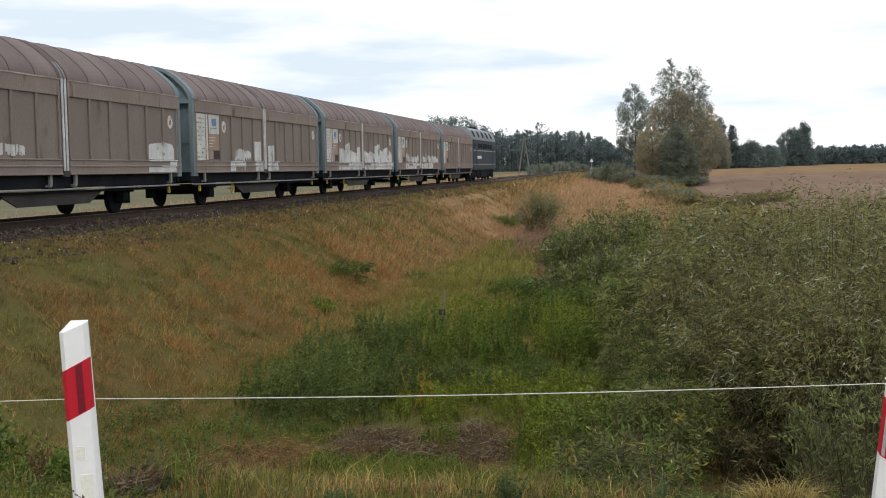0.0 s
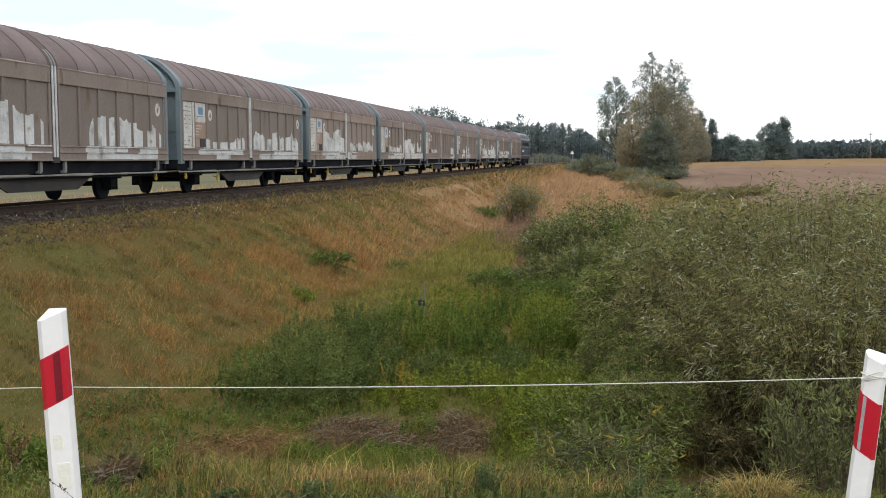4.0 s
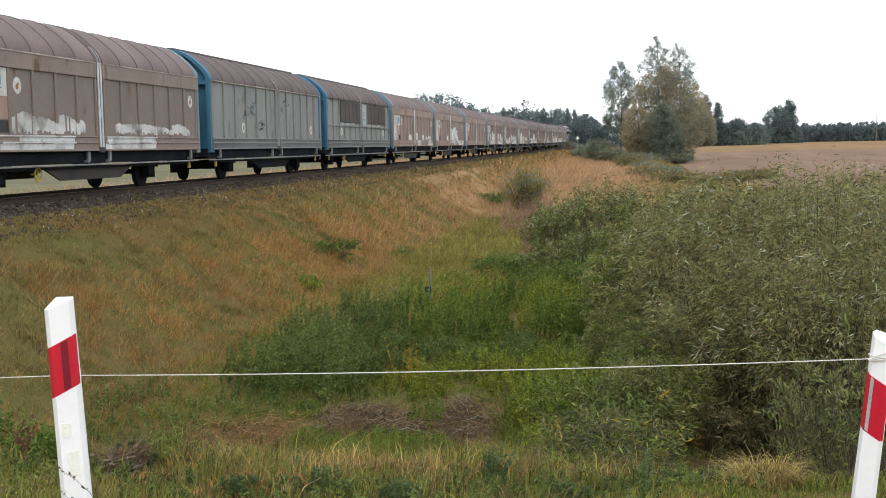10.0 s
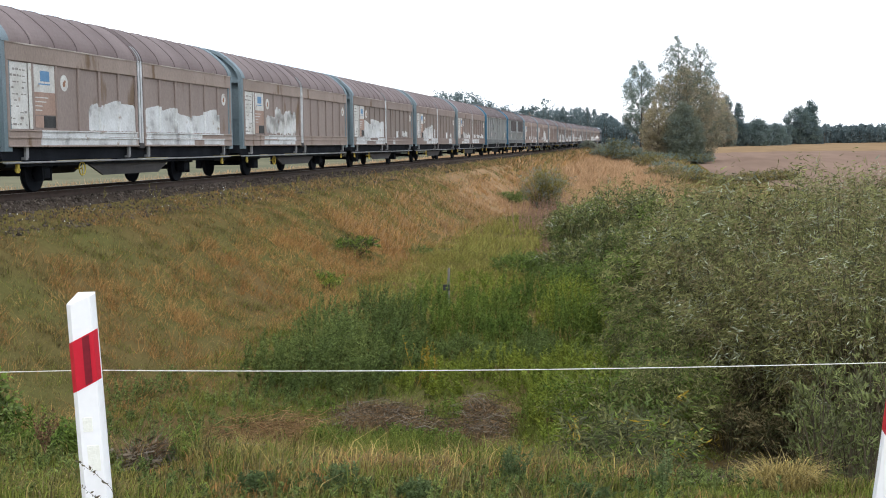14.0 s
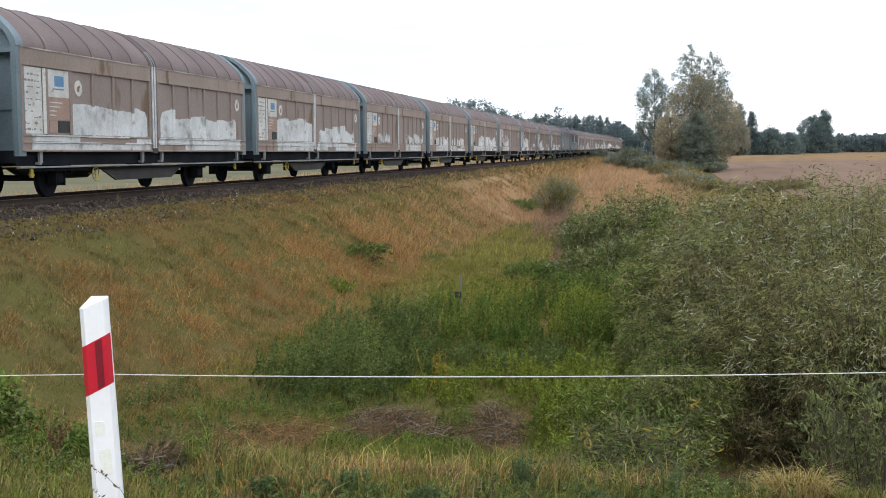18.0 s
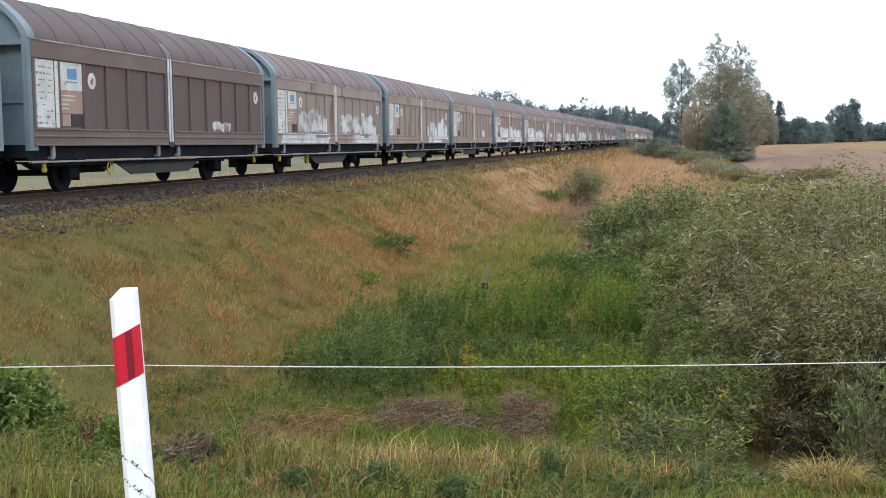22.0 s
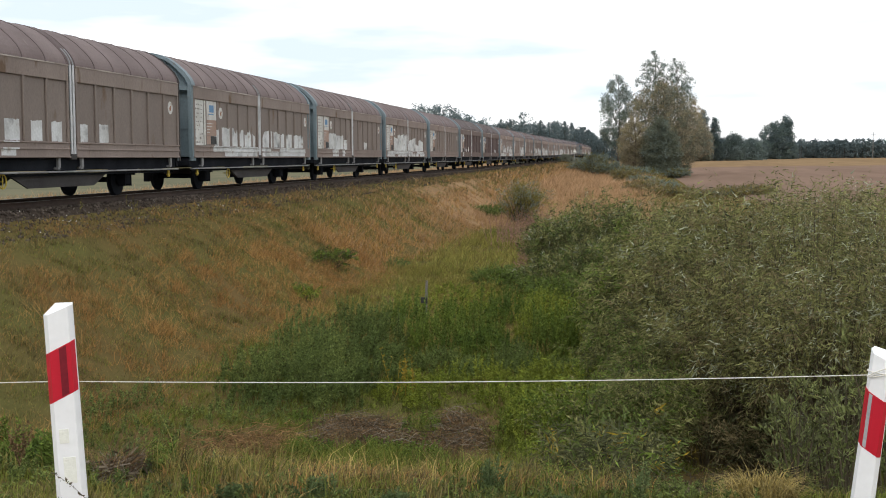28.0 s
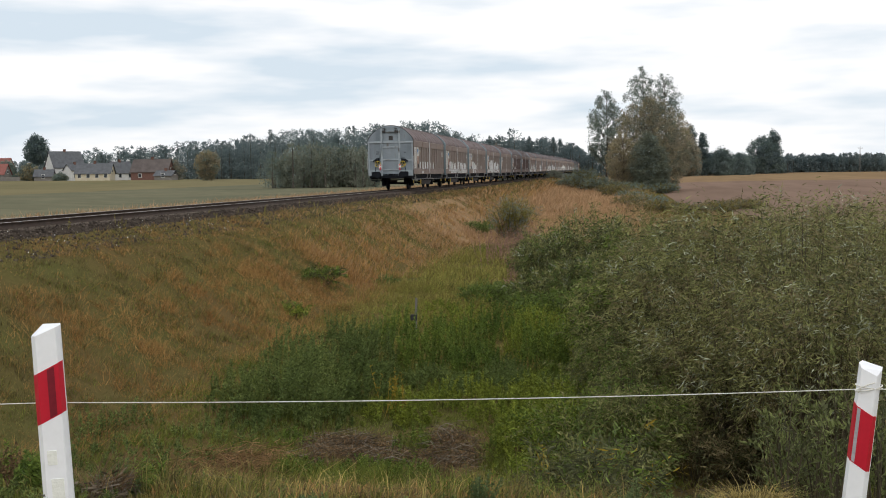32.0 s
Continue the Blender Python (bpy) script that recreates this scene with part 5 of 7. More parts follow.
def turf():
    rng = np.random.default_rng(11)
    sets = {k: [] for k in ("grass_dry", "grass_olive", "grass_green", "grass_straw", "grass_tan", "grass_yellow", "grass_dull")}
    fine = {k: [] for k in sets}

    def sow(n, y0, y1, x_of, tall, thick, power=1.0, per=1, radius=0.0, near=False):
        ty = y0 + (y1 - y0) * rng.random(n // per) ** power
        tx = x_of(ty, rng.random(n // per))
        lift = np.repeat(0.35 + 1.5 * rng.random(n // per) ** 1.5, per)
        mood = np.repeat(rng.normal(0, 0.44, n // per), per)
        same = np.repeat(rng.random(n // per), per)
        a, d = rng.uniform(0, 2 * np.pi, len(lift)), np.sqrt(rng.random(len(lift)))
        wide = radius * np.repeat(rng.uniform(0.5, 1.5, n // per), per)
        x, y = np.repeat(tx, per) + wide * d * np.cos(a), np.repeat(ty, per) + wide * d * np.sin(a)
        lift = lift * (1.15 - 0.5 * d)
        u = x - track_x(y)
        keep = (u > 1.5 + 1.5 * rng.random(len(x)) ** 1.6 + 0.45 * patchy(2 * x, 1.3 * y)) & ~is_field(x, y) & ~((x > 0.8) & (y > 15.5) & (y < 36))
        x, y, u, lift, mood, same = x[keep], y[keep], u[keep], lift[keep], mood[keep], same[keep]
        p = patchy(x, y)
        slope = (u + 0.9 * patchy(x * 1.3, y) + rng.normal(0, 0.45, len(x)) < 8.2 + np.interp(y, [15, 30, 40, 62, 75], [0, -0.1, -0.5, -0.5, 0.6])) & (y > 9.5)
        h = tall * rng.uniform(0.7, 1.2, len(x)) * lift
        kind = np.full(len(x), 2)
        r = np.where(rng.random(len(x)) < 0.7, same, rng.random(len(x)))
        warm = mood + 1.35 * p + np.interp(y, [8, 18, 34, 60], [-0.35, -0.08, 0.15, 0.4]) - 0.3 * (u < 4.6) + 0.12 - np.interp(u, [5.5, 8.0], [0, 0.3]) * (y < 34) - np.interp(y, [14, 20], [0.22, 0])
        kind[slope & (warm + 0.5 * (r - 0.5) > 0.0)] = 0
        kind[slope & (warm + 0.5 * (r - 0.5) <= 0.0)] = 1
        kind[slope & (warm < -0.05) & (r < 0.35)] = 2
        kind[slope & (rng.random(len(x)) < np.interp(u, [1.5, 3.2, 5.2], [0.75, 0.55, 0.0]))] = 6
        kind[slope & (p < -0.1) & (r > 0.75)] = 6
        kind[slope & (rng.random(len(x)) < np.interp(y, [13, 22, 36], [0.3, 0.2, 0.0]))] = 6
        h = np.where(slope & (kind > 0), h * 0.72, h * np.where(slope, 1.12, 1.0))
        flat = ~slope & (y > 24)
        kind[flat & (p + r * 0.5 > 0.45)] = 1
        kind[flat & (y < 60) & (r < 0.6)] = 5
        verge = y < 15
        kind[verge & (r < 0.45)] = 1
        kind[verge & (r > 0.86)] = 5
        kind[verge & (r < 0.22)] = 6
        kind[verge & (x + rng.normal(0, 0.35, len(x)) > -0.3) & (r > 0.12)] = 2
        kind[verge & (r > 0.965)] = 3
        kind[verge & (p > 0.3) & (r > 0.5)] = 0
        tan = (y > 66) & (p + rng.random(len(x)) * 0.6 + (y - 66) / 60 > 0.35) & (u > 6)
        kind[tan] = 4
        scrub = (y > 60) & (x + rng.normal(0, 1.2, len(x)) > 2.0)
        kind[scrub] = np.where(r[scrub] < 0.45, 1, np.where(r[scrub] < 0.8, 6, 4))
        h = np.where((kind == 2) & (y > 14), h * 0.7, h)
        bare = np.zeros(len(x), bool)
        for bx, by, rx, ry in BARE:
            bare |= ((x - bx) / rx) ** 2 + ((y - by) / ry) ** 2 < 1
        h = np.where(bare, h * 0.3, h)
        h = np.where(verge, h * np.clip(0.8 + 1.0 * patchy(x * 3, y * 3), 0.25, 1.5) * np.interp(x, [-1.0, 0.3], [0.72, 0.42]), h)
        h = np.where((u < 4.2) & (y > 9), h * 0.55, h)
        h = h * np.interp(y, [9.4, 9.6, 18, 24], [1, 0.7, 0.75, 1])
        kind[(kind == 0) & (y > 32) & (rng.random(len(x)) < np.interp(y, [32, 60], [0, 0.6]))] = 4
        base = np.stack([x, y, land(x, y)], -1)
        w = thick(y) * rng.uniform(0.6, 1.3, len(x))
        for i, key in enumerate(sets):
            s = kind == i
            (fine if near else sets)[key].append((base[s], h[s], w[s]))

    view = lambda y, r: -0.60 * y - 1.0 + r * (0.92 * y + 2.0)
    sow(90000, 5.2, 9.5, view, 0.17, lambda y: 0.0068 + 0 * y, 1.0, 34, 0.15, True)
    sow(40000, 9.5, 13.5, view, 0.2, lambda y: 0.007 + 0 * y, 1.0, 30, 0.16, True)
    sow(390000, 13, 42, lambda y, r: -13.9 + r * (17 + 0.12 * y), 0.2, lambda y: 0.005 + 0.00027 * y, 1.25, 40, 0.24)
    sow(190000, 40, 110, lambda y, r: -13.9 + r * (17.5 + 0.14 * y), 0.3, lambda y: 0.011 + 0.00034 * y, 1.2, 36, 0.42)
    sow(50000, 105, 260, lambda y, r: -13.5 + r * (15 + 0.02 * y), 0.6, lambda y: 0.05 + 0.0006 * y, 1.2, 20, 0.8)
    b = np.concatenate([g[0] for g in sets["grass_dry"] + sets["grass_olive"]])
    h = np.concatenate([g[1] for g in sets["grass_dry"] + sets["grass_olive"]])
    pick = np.flatnonzero((b[:, 1] < 70) & (rng.random(len(b)) < 0.22))
    pos = b[pick] + np.stack([rng.normal(0, 0.05, len(pick)), rng.normal(0, 0.05, len(pick)), h[pick] * rng.uniform(0.75, 1.25, len(pick))], -1)
    L = (0.022 + 0.0005 * pos[:, 1]) * rng.uniform(0.6, 1.5, len(pick))
    linked("seed_heads", leaf_mesh("seed_heads", rng, pos, rng.normal(0, 1, pos.shape) + [0.5, 0, 0.2], L, L * 0.35, 0.0, True), M["seed_brown"], None,
           "feathery rust-brown seed heads over the slope", "grass", "stuff")
    words = {"grass_dry": "rust-brown dry grass on the railway embankment", "grass_olive": "olive green uncut grass", "grass_green": "fresh green grass",
             "grass_straw": "scattered pale straw stalks", "grass_tan": "tan dry grass beyond the valley", "grass_yellow": "yellow-green verge grass", "grass_dull": "dull olive brown grass beside the ballast"}
    for key in sets:
        for got, make, lean in ((sets[key], spike_mesh, 1.4), (fine[key], blade_mesh, 1.35)):
            b, h, w = (np.concatenate([g[i] for g in got]) for i in range(3))
            if len(b):
                linked(key, make(key, rng, b, h, w, lean, (0.35, 0.02)), M[key], None, words[key], "grass", "stuff")
    # the strip of rank grass on the far side of the rails
    n = 30000
    y = 10 + 260 * rng.random(n) ** 1.5
    x = track_x(y) - 2.9 - 13 * rng.random(n) ** 1.6
    base = np.stack([x, y, land(x, y)], -1)
    linked("far_grass", spike_mesh("far_grass", rng, base, rng.uniform(0.12, 0.5, n) * rng.uniform(0.5, 1.1, n), 0.012 + 0.0005 * y, 1.1, (0.3, 0)), M["grass_tan"], None,
           "pale dry grass behind the rails", "grass", "stuff")


turf()


def herb_mesh(rng, x, y, height, leaves, leaf, mat, name, label, bare=0.22):
    """Upright herbs: a stalk each, with leaves in whorls."""
    n = len(x)
    z = land(x, y)
    top = np.stack([x + rng.normal(0.05, 0.2, n) * height, y + rng.normal(0, 0.2, n) * height, z + height], -1)
    low = np.stack([x, y, z], -1)
    f = bare + (1 - bare) * rng.random((n, leaves)) ** 0.75
    pos = low[:, None] + (top - low)[:, None] * f[..., None]
    a = rng.uniform(0, 2 * np.pi, (n, leaves))
    way = np.stack([np.cos(a), np.sin(a), 0.6 + 0 * a], -1)
    size = leaf * rng.uniform(0.6, 1.3, (n, leaves)) * (1.15 - 0.5 * f)
    ob = linked(name, leaf_mesh(name, rng, pos.reshape(-1, 3), way.reshape(-1, 3), size.ravel(), size.ravel() * 0.32, 0.0, float(np.mean(y)) > 17), M[mat], None, label, "herbs", "stuff")
    paths = np.stack([low, 0.5 * (low + top) + rng.normal(0, 0.02, (n, 3)), top], 1)
    stalks = part(name + "_stalks", stems_mesh(name + "_stalks", paths, 0.006, 0.002), None, ob)
    stalks.data.materials.append(M[mat])
    tagged(stalks, kind="stuff")
    return ob


def in_blob(rng, n, blobs):
    """Points on the ground inside a set of ellipses (x, y, rx, ry)."""
    w = np.array([b[2] * b[3] for b in blobs])
    pick = rng.choice(len(blobs), n, p=w / w.sum())
    a, r = rng.uniform(0, 2 * np.pi, n), np.sqrt(rng.random(n)) * rng.uniform(0.55, 1.35, n)
    b = np.array(blobs)[pick]
    return b[:, 0] + b[:, 2] * r * np.cos(a), b[:, 1] + b[:, 3] * r * np.sin(a)


def herbs():
    rng = np.random.default_rng(23)
    def clumps(spots, n, low, high, mat, name, label, leaf, per, seed, bare=0.22):
        """Domed clumps of herbs, tallest in their middle."""
        g = np.random.default_rng(seed)
        w = np.array([q[2] for q in spots]) ** 2
        pick = g.choice(len(spots), n, p=w / w.sum())
        q = np.array(spots)[pick]
        a, r = g.uniform(0, 2 * np.pi, n), np.sqrt(g.random(n))
        tall = g.uniform(0.5, 1.15, len(spots))[pick]
        h = (low + (high * tall - low) * np.clip(1 - r ** 2, 0, 1) ** 0.8) * g.uniform(0.75, 1.2, n)
        herb_mesh(g, q[:, 0] + q[:, 2] * r * np.cos(a), q[:, 1] + 1.2 * q[:, 2] * r * np.sin(a), h, per, leaf, mat, name, label, bare)

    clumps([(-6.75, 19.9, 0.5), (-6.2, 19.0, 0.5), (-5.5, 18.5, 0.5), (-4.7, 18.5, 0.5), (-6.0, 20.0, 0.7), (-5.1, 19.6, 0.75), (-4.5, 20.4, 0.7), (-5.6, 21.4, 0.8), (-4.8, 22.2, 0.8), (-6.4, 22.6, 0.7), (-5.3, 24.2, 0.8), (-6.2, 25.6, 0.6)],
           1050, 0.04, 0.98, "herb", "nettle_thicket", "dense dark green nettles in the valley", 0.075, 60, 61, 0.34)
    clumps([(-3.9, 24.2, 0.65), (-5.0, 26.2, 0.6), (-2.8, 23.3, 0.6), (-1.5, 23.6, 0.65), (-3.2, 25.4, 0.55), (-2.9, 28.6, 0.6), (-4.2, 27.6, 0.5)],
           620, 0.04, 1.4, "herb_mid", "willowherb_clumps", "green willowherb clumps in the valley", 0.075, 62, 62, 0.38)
    # plants added here stand in for the shade in the hollow
    clumps([(-3.6, 22.3, 0.55), (-2.9, 21.5, 0.5), (-2.0, 21.6, 0.55), (-1.1, 21.4, 0.55), (-2.2, 22.6, 0.5)], 420, 0.12, 0.5, "herb", "low_nettles", "low nettles added to darken the hollow between the taller clumps", 0.07, 40, 65)
    clumps([(-1.35, 16.6, 0.35), (-0.95, 15.6, 0.35), (-0.6, 17.4, 0.5), (-1.3, 17.7, 0.4), (-0.2, 16.2, 0.4), (-0.8, 19.0, 0.5), (-3.3, 18.6, 0.3), (-1.4, 15.5, 0.35), (-1.15, 14.8, 0.4), (-1.55, 17.2, 0.3)],
           400, 0.1, 0.9, "herb_bright", "bright_herbs", "bright green herbs beside the brushwood", 0.065, 64, 63)
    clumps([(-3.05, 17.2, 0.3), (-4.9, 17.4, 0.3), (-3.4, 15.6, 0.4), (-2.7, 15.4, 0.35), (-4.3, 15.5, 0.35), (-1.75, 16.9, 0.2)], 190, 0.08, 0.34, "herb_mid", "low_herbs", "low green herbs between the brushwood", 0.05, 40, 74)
    clumps([(-3.0, 19.7, 0.42), (-2.1, 19.2, 0.45), (-1.4, 19.0, 0.45), (-3.7, 20.2, 0.42), (-2.4, 20.2, 0.45), (-1.5, 20.3, 0.5), (-3.9, 19.2, 0.35), (-0.7, 20.4, 0.5)],
           470, 0.06, 0.55, "herb_bright", "bright_herbs", "bright green herbs before the willowherb", 0.065, 50, 67)
    clumps([(-1.0, 24.4, 0.6), (-1.9, 26.0, 0.6), (-0.6, 26.0, 0.55), (-1.2, 27.6, 0.6)], 330, 0.04, 1.35, "herb_bright", "willowherb_clumps", "yellow-green willowherb clumps in the valley", 0.075, 62, 68, 0.3)
    clumps([(-1.1, 28.4, 0.8), (-3.8, 29.6, 0.8), (-2.2, 30.2, 0.8), (-0.6, 30.2, 0.7)], 300, 0.08, 0.7, "herb_bright", "low_herbs", "low green herbs behind the willowherb", 0.08, 44, 66)
    clumps([(-3.8, 31.5, 1.0), (-5.2, 30.0, 0.9), (-5.0, 33.5, 0.9), (-2.4, 32.6, 0.9)], 160, 0.1, 0.6, "herb_bright", "low_herbs", "low yellow-green herbs behind the nettles", 0.09, 34, 64)
    x, y = in_blob(rng, 420, [(-3.4, 34, 2.2, 4.0), (-1.6, 34.5, 1.5, 2.0)])
    herb_mesh(rng, x, y, rng.uniform(0.2, 0.55, len(x)), 40, 0.07, "grass_yellow", "far_herbs", "green herbs at the far end of the valley")
    x, y = in_blob(rng, 60, [(-3.95, 19.2, 0.5, 0.4), (-0.9, 28, 0.9, 0.8)])
    herb_mesh(rng, x, y, rng.uniform(0.5, 0.8, len(x)), 14, 0.08, "herb_yellow", "yellowing_herbs", "herbs with yellowing leaves")
    x, y = in_blob(rng, 190, [(-4.6, 56, 1.5, 6.0), (-3.5, 44, 0.5, 3.0), (-3.25, 37.5, 0.3, 1.4)])
    herb_mesh(rng, x, y, rng.uniform(0.8, 1.6, len(x)), 44, 0.11, "pink_seed", "seeding_herbs", "pinkish seeding willowherb")
    # low leafy growth along the verge and on the bank
    x, y = in_blob(rng, 420, [(-4.9, 7.6, 0.5, 0.5), (-3.5, 8.3, 0.4, 0.4), (-6.9, 15.5, 1.2, 1.6), (-0.6, 16.0, 0.7, 1.0), (-6.0, 17.6, 1.0, 1.0), (-8.2, 18.0, 0.6, 1.2)])
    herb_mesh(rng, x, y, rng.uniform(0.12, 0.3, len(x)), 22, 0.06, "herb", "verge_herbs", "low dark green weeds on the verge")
    x, y = rng.uniform(-4.4, 0.9, 1500), rng.uniform(5.6, 9.2, 1500)
    keep = patchy(x * 2.2, y * 2.2) > 0.02
    x, y = x[keep], y[keep]
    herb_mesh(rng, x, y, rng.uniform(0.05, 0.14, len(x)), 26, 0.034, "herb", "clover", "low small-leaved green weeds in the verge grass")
    clumps([(-2.1, 5.98, 0.1), (-1.62, 6.08, 0.13), (-1.2, 5.95, 0.1), (-0.3, 6.2, 0.1), (-3.15, 7.0, 0.12)], 110, 0.07, 0.19, "herb_blue", "mugwort", "blue-green mugwort mounds on the verge", 0.032, 80, 69, 0.1)
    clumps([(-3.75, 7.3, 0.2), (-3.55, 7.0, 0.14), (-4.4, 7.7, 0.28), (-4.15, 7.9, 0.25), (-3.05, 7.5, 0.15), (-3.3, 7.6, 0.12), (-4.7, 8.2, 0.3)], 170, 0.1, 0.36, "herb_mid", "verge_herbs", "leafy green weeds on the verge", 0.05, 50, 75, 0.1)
    clumps([(-0.78, 6.7, 0.05), (0.06, 6.8, 0.06)], 22, 0.14, 0.32, "herb_blue", "mugwort", "tall blue-green mugwort on the verge", 0.032, 80, 70, 0.05)
    y = 12 + 60 * rng.random(900) ** 1.5
    x = track_x(y) + rng.uniform(1.7, 3.6, 900)
    keep = patchy(x * 1.4, y * 0.9) > 0.12
    herb_mesh(rng, x[keep], y[keep], rng.uniform(0.1, 0.35, keep.sum()), 22, 0.06, "grass_olive", "ballast_weeds", "low olive weeds growing out of the ballast")
    # white flowers by the ballast
    n = 230
    y = 16 + 24 * rng.random(n) ** 1.3
    x = track_x(y) + np.clip(rng.normal(2.9, 0.4, n), 2.3, 4.2)
    keep = patchy(x * 1.7, y * 1.3) > 0.1
    x, y = x[keep], y[keep]
    pos = np.stack([x, y, land(x, y) + rng.uniform(0.15, 0.4, len(x))], -1)
    linked("white_flowers", leaf_mesh("white_flowers", rng, pos, rng.normal(0, 1, pos.shape), rng.uniform(0.02, 0.05, len(x)), np.full(len(x), 0.03)), M["white_paint"], None,
           "small white flowers beside the ballast", "flowers", "stuff")


herbs()


def bush(name, x, y, height, spread, shoots, per, leaf, mats, label, seed, droop=0.25, up=0.15, aspect=0.17, category="bush", group="", bare=0.26, small=False):
    """A bush of arching shoots with leaves along them, from the bare part upwards."""
    rng = np.random.default_rng(seed)
    z = float(land(x, y))
    thing = tagged(new(name), label, category, group)
    thing.location = (x, y, z)
    a = rng.uniform(0, 2 * np.pi, shoots)
    r = spread * np.sqrt(rng.random(shoots))
    root = np.stack([0.28 * r * np.cos(a), 0.28 * r * np.sin(a), np.full(shoots, -0.12)], -1)
    h = height * rng.uniform(0.6, 0.98, shoots) * np.sqrt(np.clip(1.12 - (r / spread) ** 2 * 0.75, 0.05, 1))
    tip = np.stack([r * np.cos(a), r * np.sin(a), h], -1) + rng.normal(0, 0.1, (shoots, 3)) * [1, 1, 0.3]
    ctrl = root * 0.4 + tip * 0.6 + np.array([0, 0, 1.0]) * (up * h)[:, None]
    s = np.linspace(0, 1, 4)[None, :, None]
    paths = (1 - s) ** 2 * root[:, None] + 2 * s * (1 - s) * ctrl[:, None] + s ** 2 * tip[:, None]
    ob = part("branchwork", stems_mesh("branchwork", paths, 0.006 + 0.0025 * height, 0.0012), None, thing)
    tagged(ob, kind="stuff")
    ob.data.materials.append(M["twig_dark"])
    on = 8
    tw = max(per // on, 2)
    f = (bare + (1.02 - bare) * rng.random((shoots, tw)) ** (0.62 if bare > 0.1 else 1.0))[..., None]
    start = (1 - f) ** 2 * root[:, None] + 2 * f * (1 - f) * ctrl[:, None] + f ** 2 * tip[:, None]
    along = unit(tip - root)[:, None] + 0 * start
    outward = unit(tip * [1, 1, 0] + 1e-6)[:, None] + 0 * start
    way = unit(0.55 * along + 0.45 * outward + rng.normal(0, 0.55, start.shape) + [0.15, 0, 0.1])
    reach = np.maximum(0.11 * height, 2.6 * leaf) * rng.uniform(0.5, 1.3, (shoots, tw))
    k = ((np.arange(on) + 0.6) / on)[None, None, :, None]
    pos = start[:, :, None] + way[:, :, None] * reach[:, :, None, None] * k + rng.normal(0, 0.012 * height, (shoots, tw, on, 3))
    pos[..., 2] -= max(droop, 0) * 0.5 * reach[:, :, None] * k[..., 0] ** 2
    turn = unit(np.cross(way, rng.normal(0, 1, way.shape)))
    flip = np.where(np.arange(on) % 2, 1.0, -1.0)[None, None, :, None]
    lw = unit(way[:, :, None] * 0.8 + turn[:, :, None] * flip * 0.65)
    pos, lw = pos.reshape(-1, 3), lw.reshape(-1, 3)
    pos[:, 2] = np.maximum(pos[:, 2], 0.03)
    size = leaf * rng.uniform(0.65, 1.25, len(pos))
    cut = np.repeat(rng.random(shoots * tw), on)
    share, last = 0.0, 0.0
    for mat, part_of in mats:
        share += part_of
        pick = (cut >= last) & (cut < share)
        last = share
        me = leaf_mesh("foliage", rng, pos[pick], lw[pick], size[pick], size[pick] * aspect, droop, small)
        me.materials.append(M[mat])
        part("foliage", me, None, thing)
    return thing


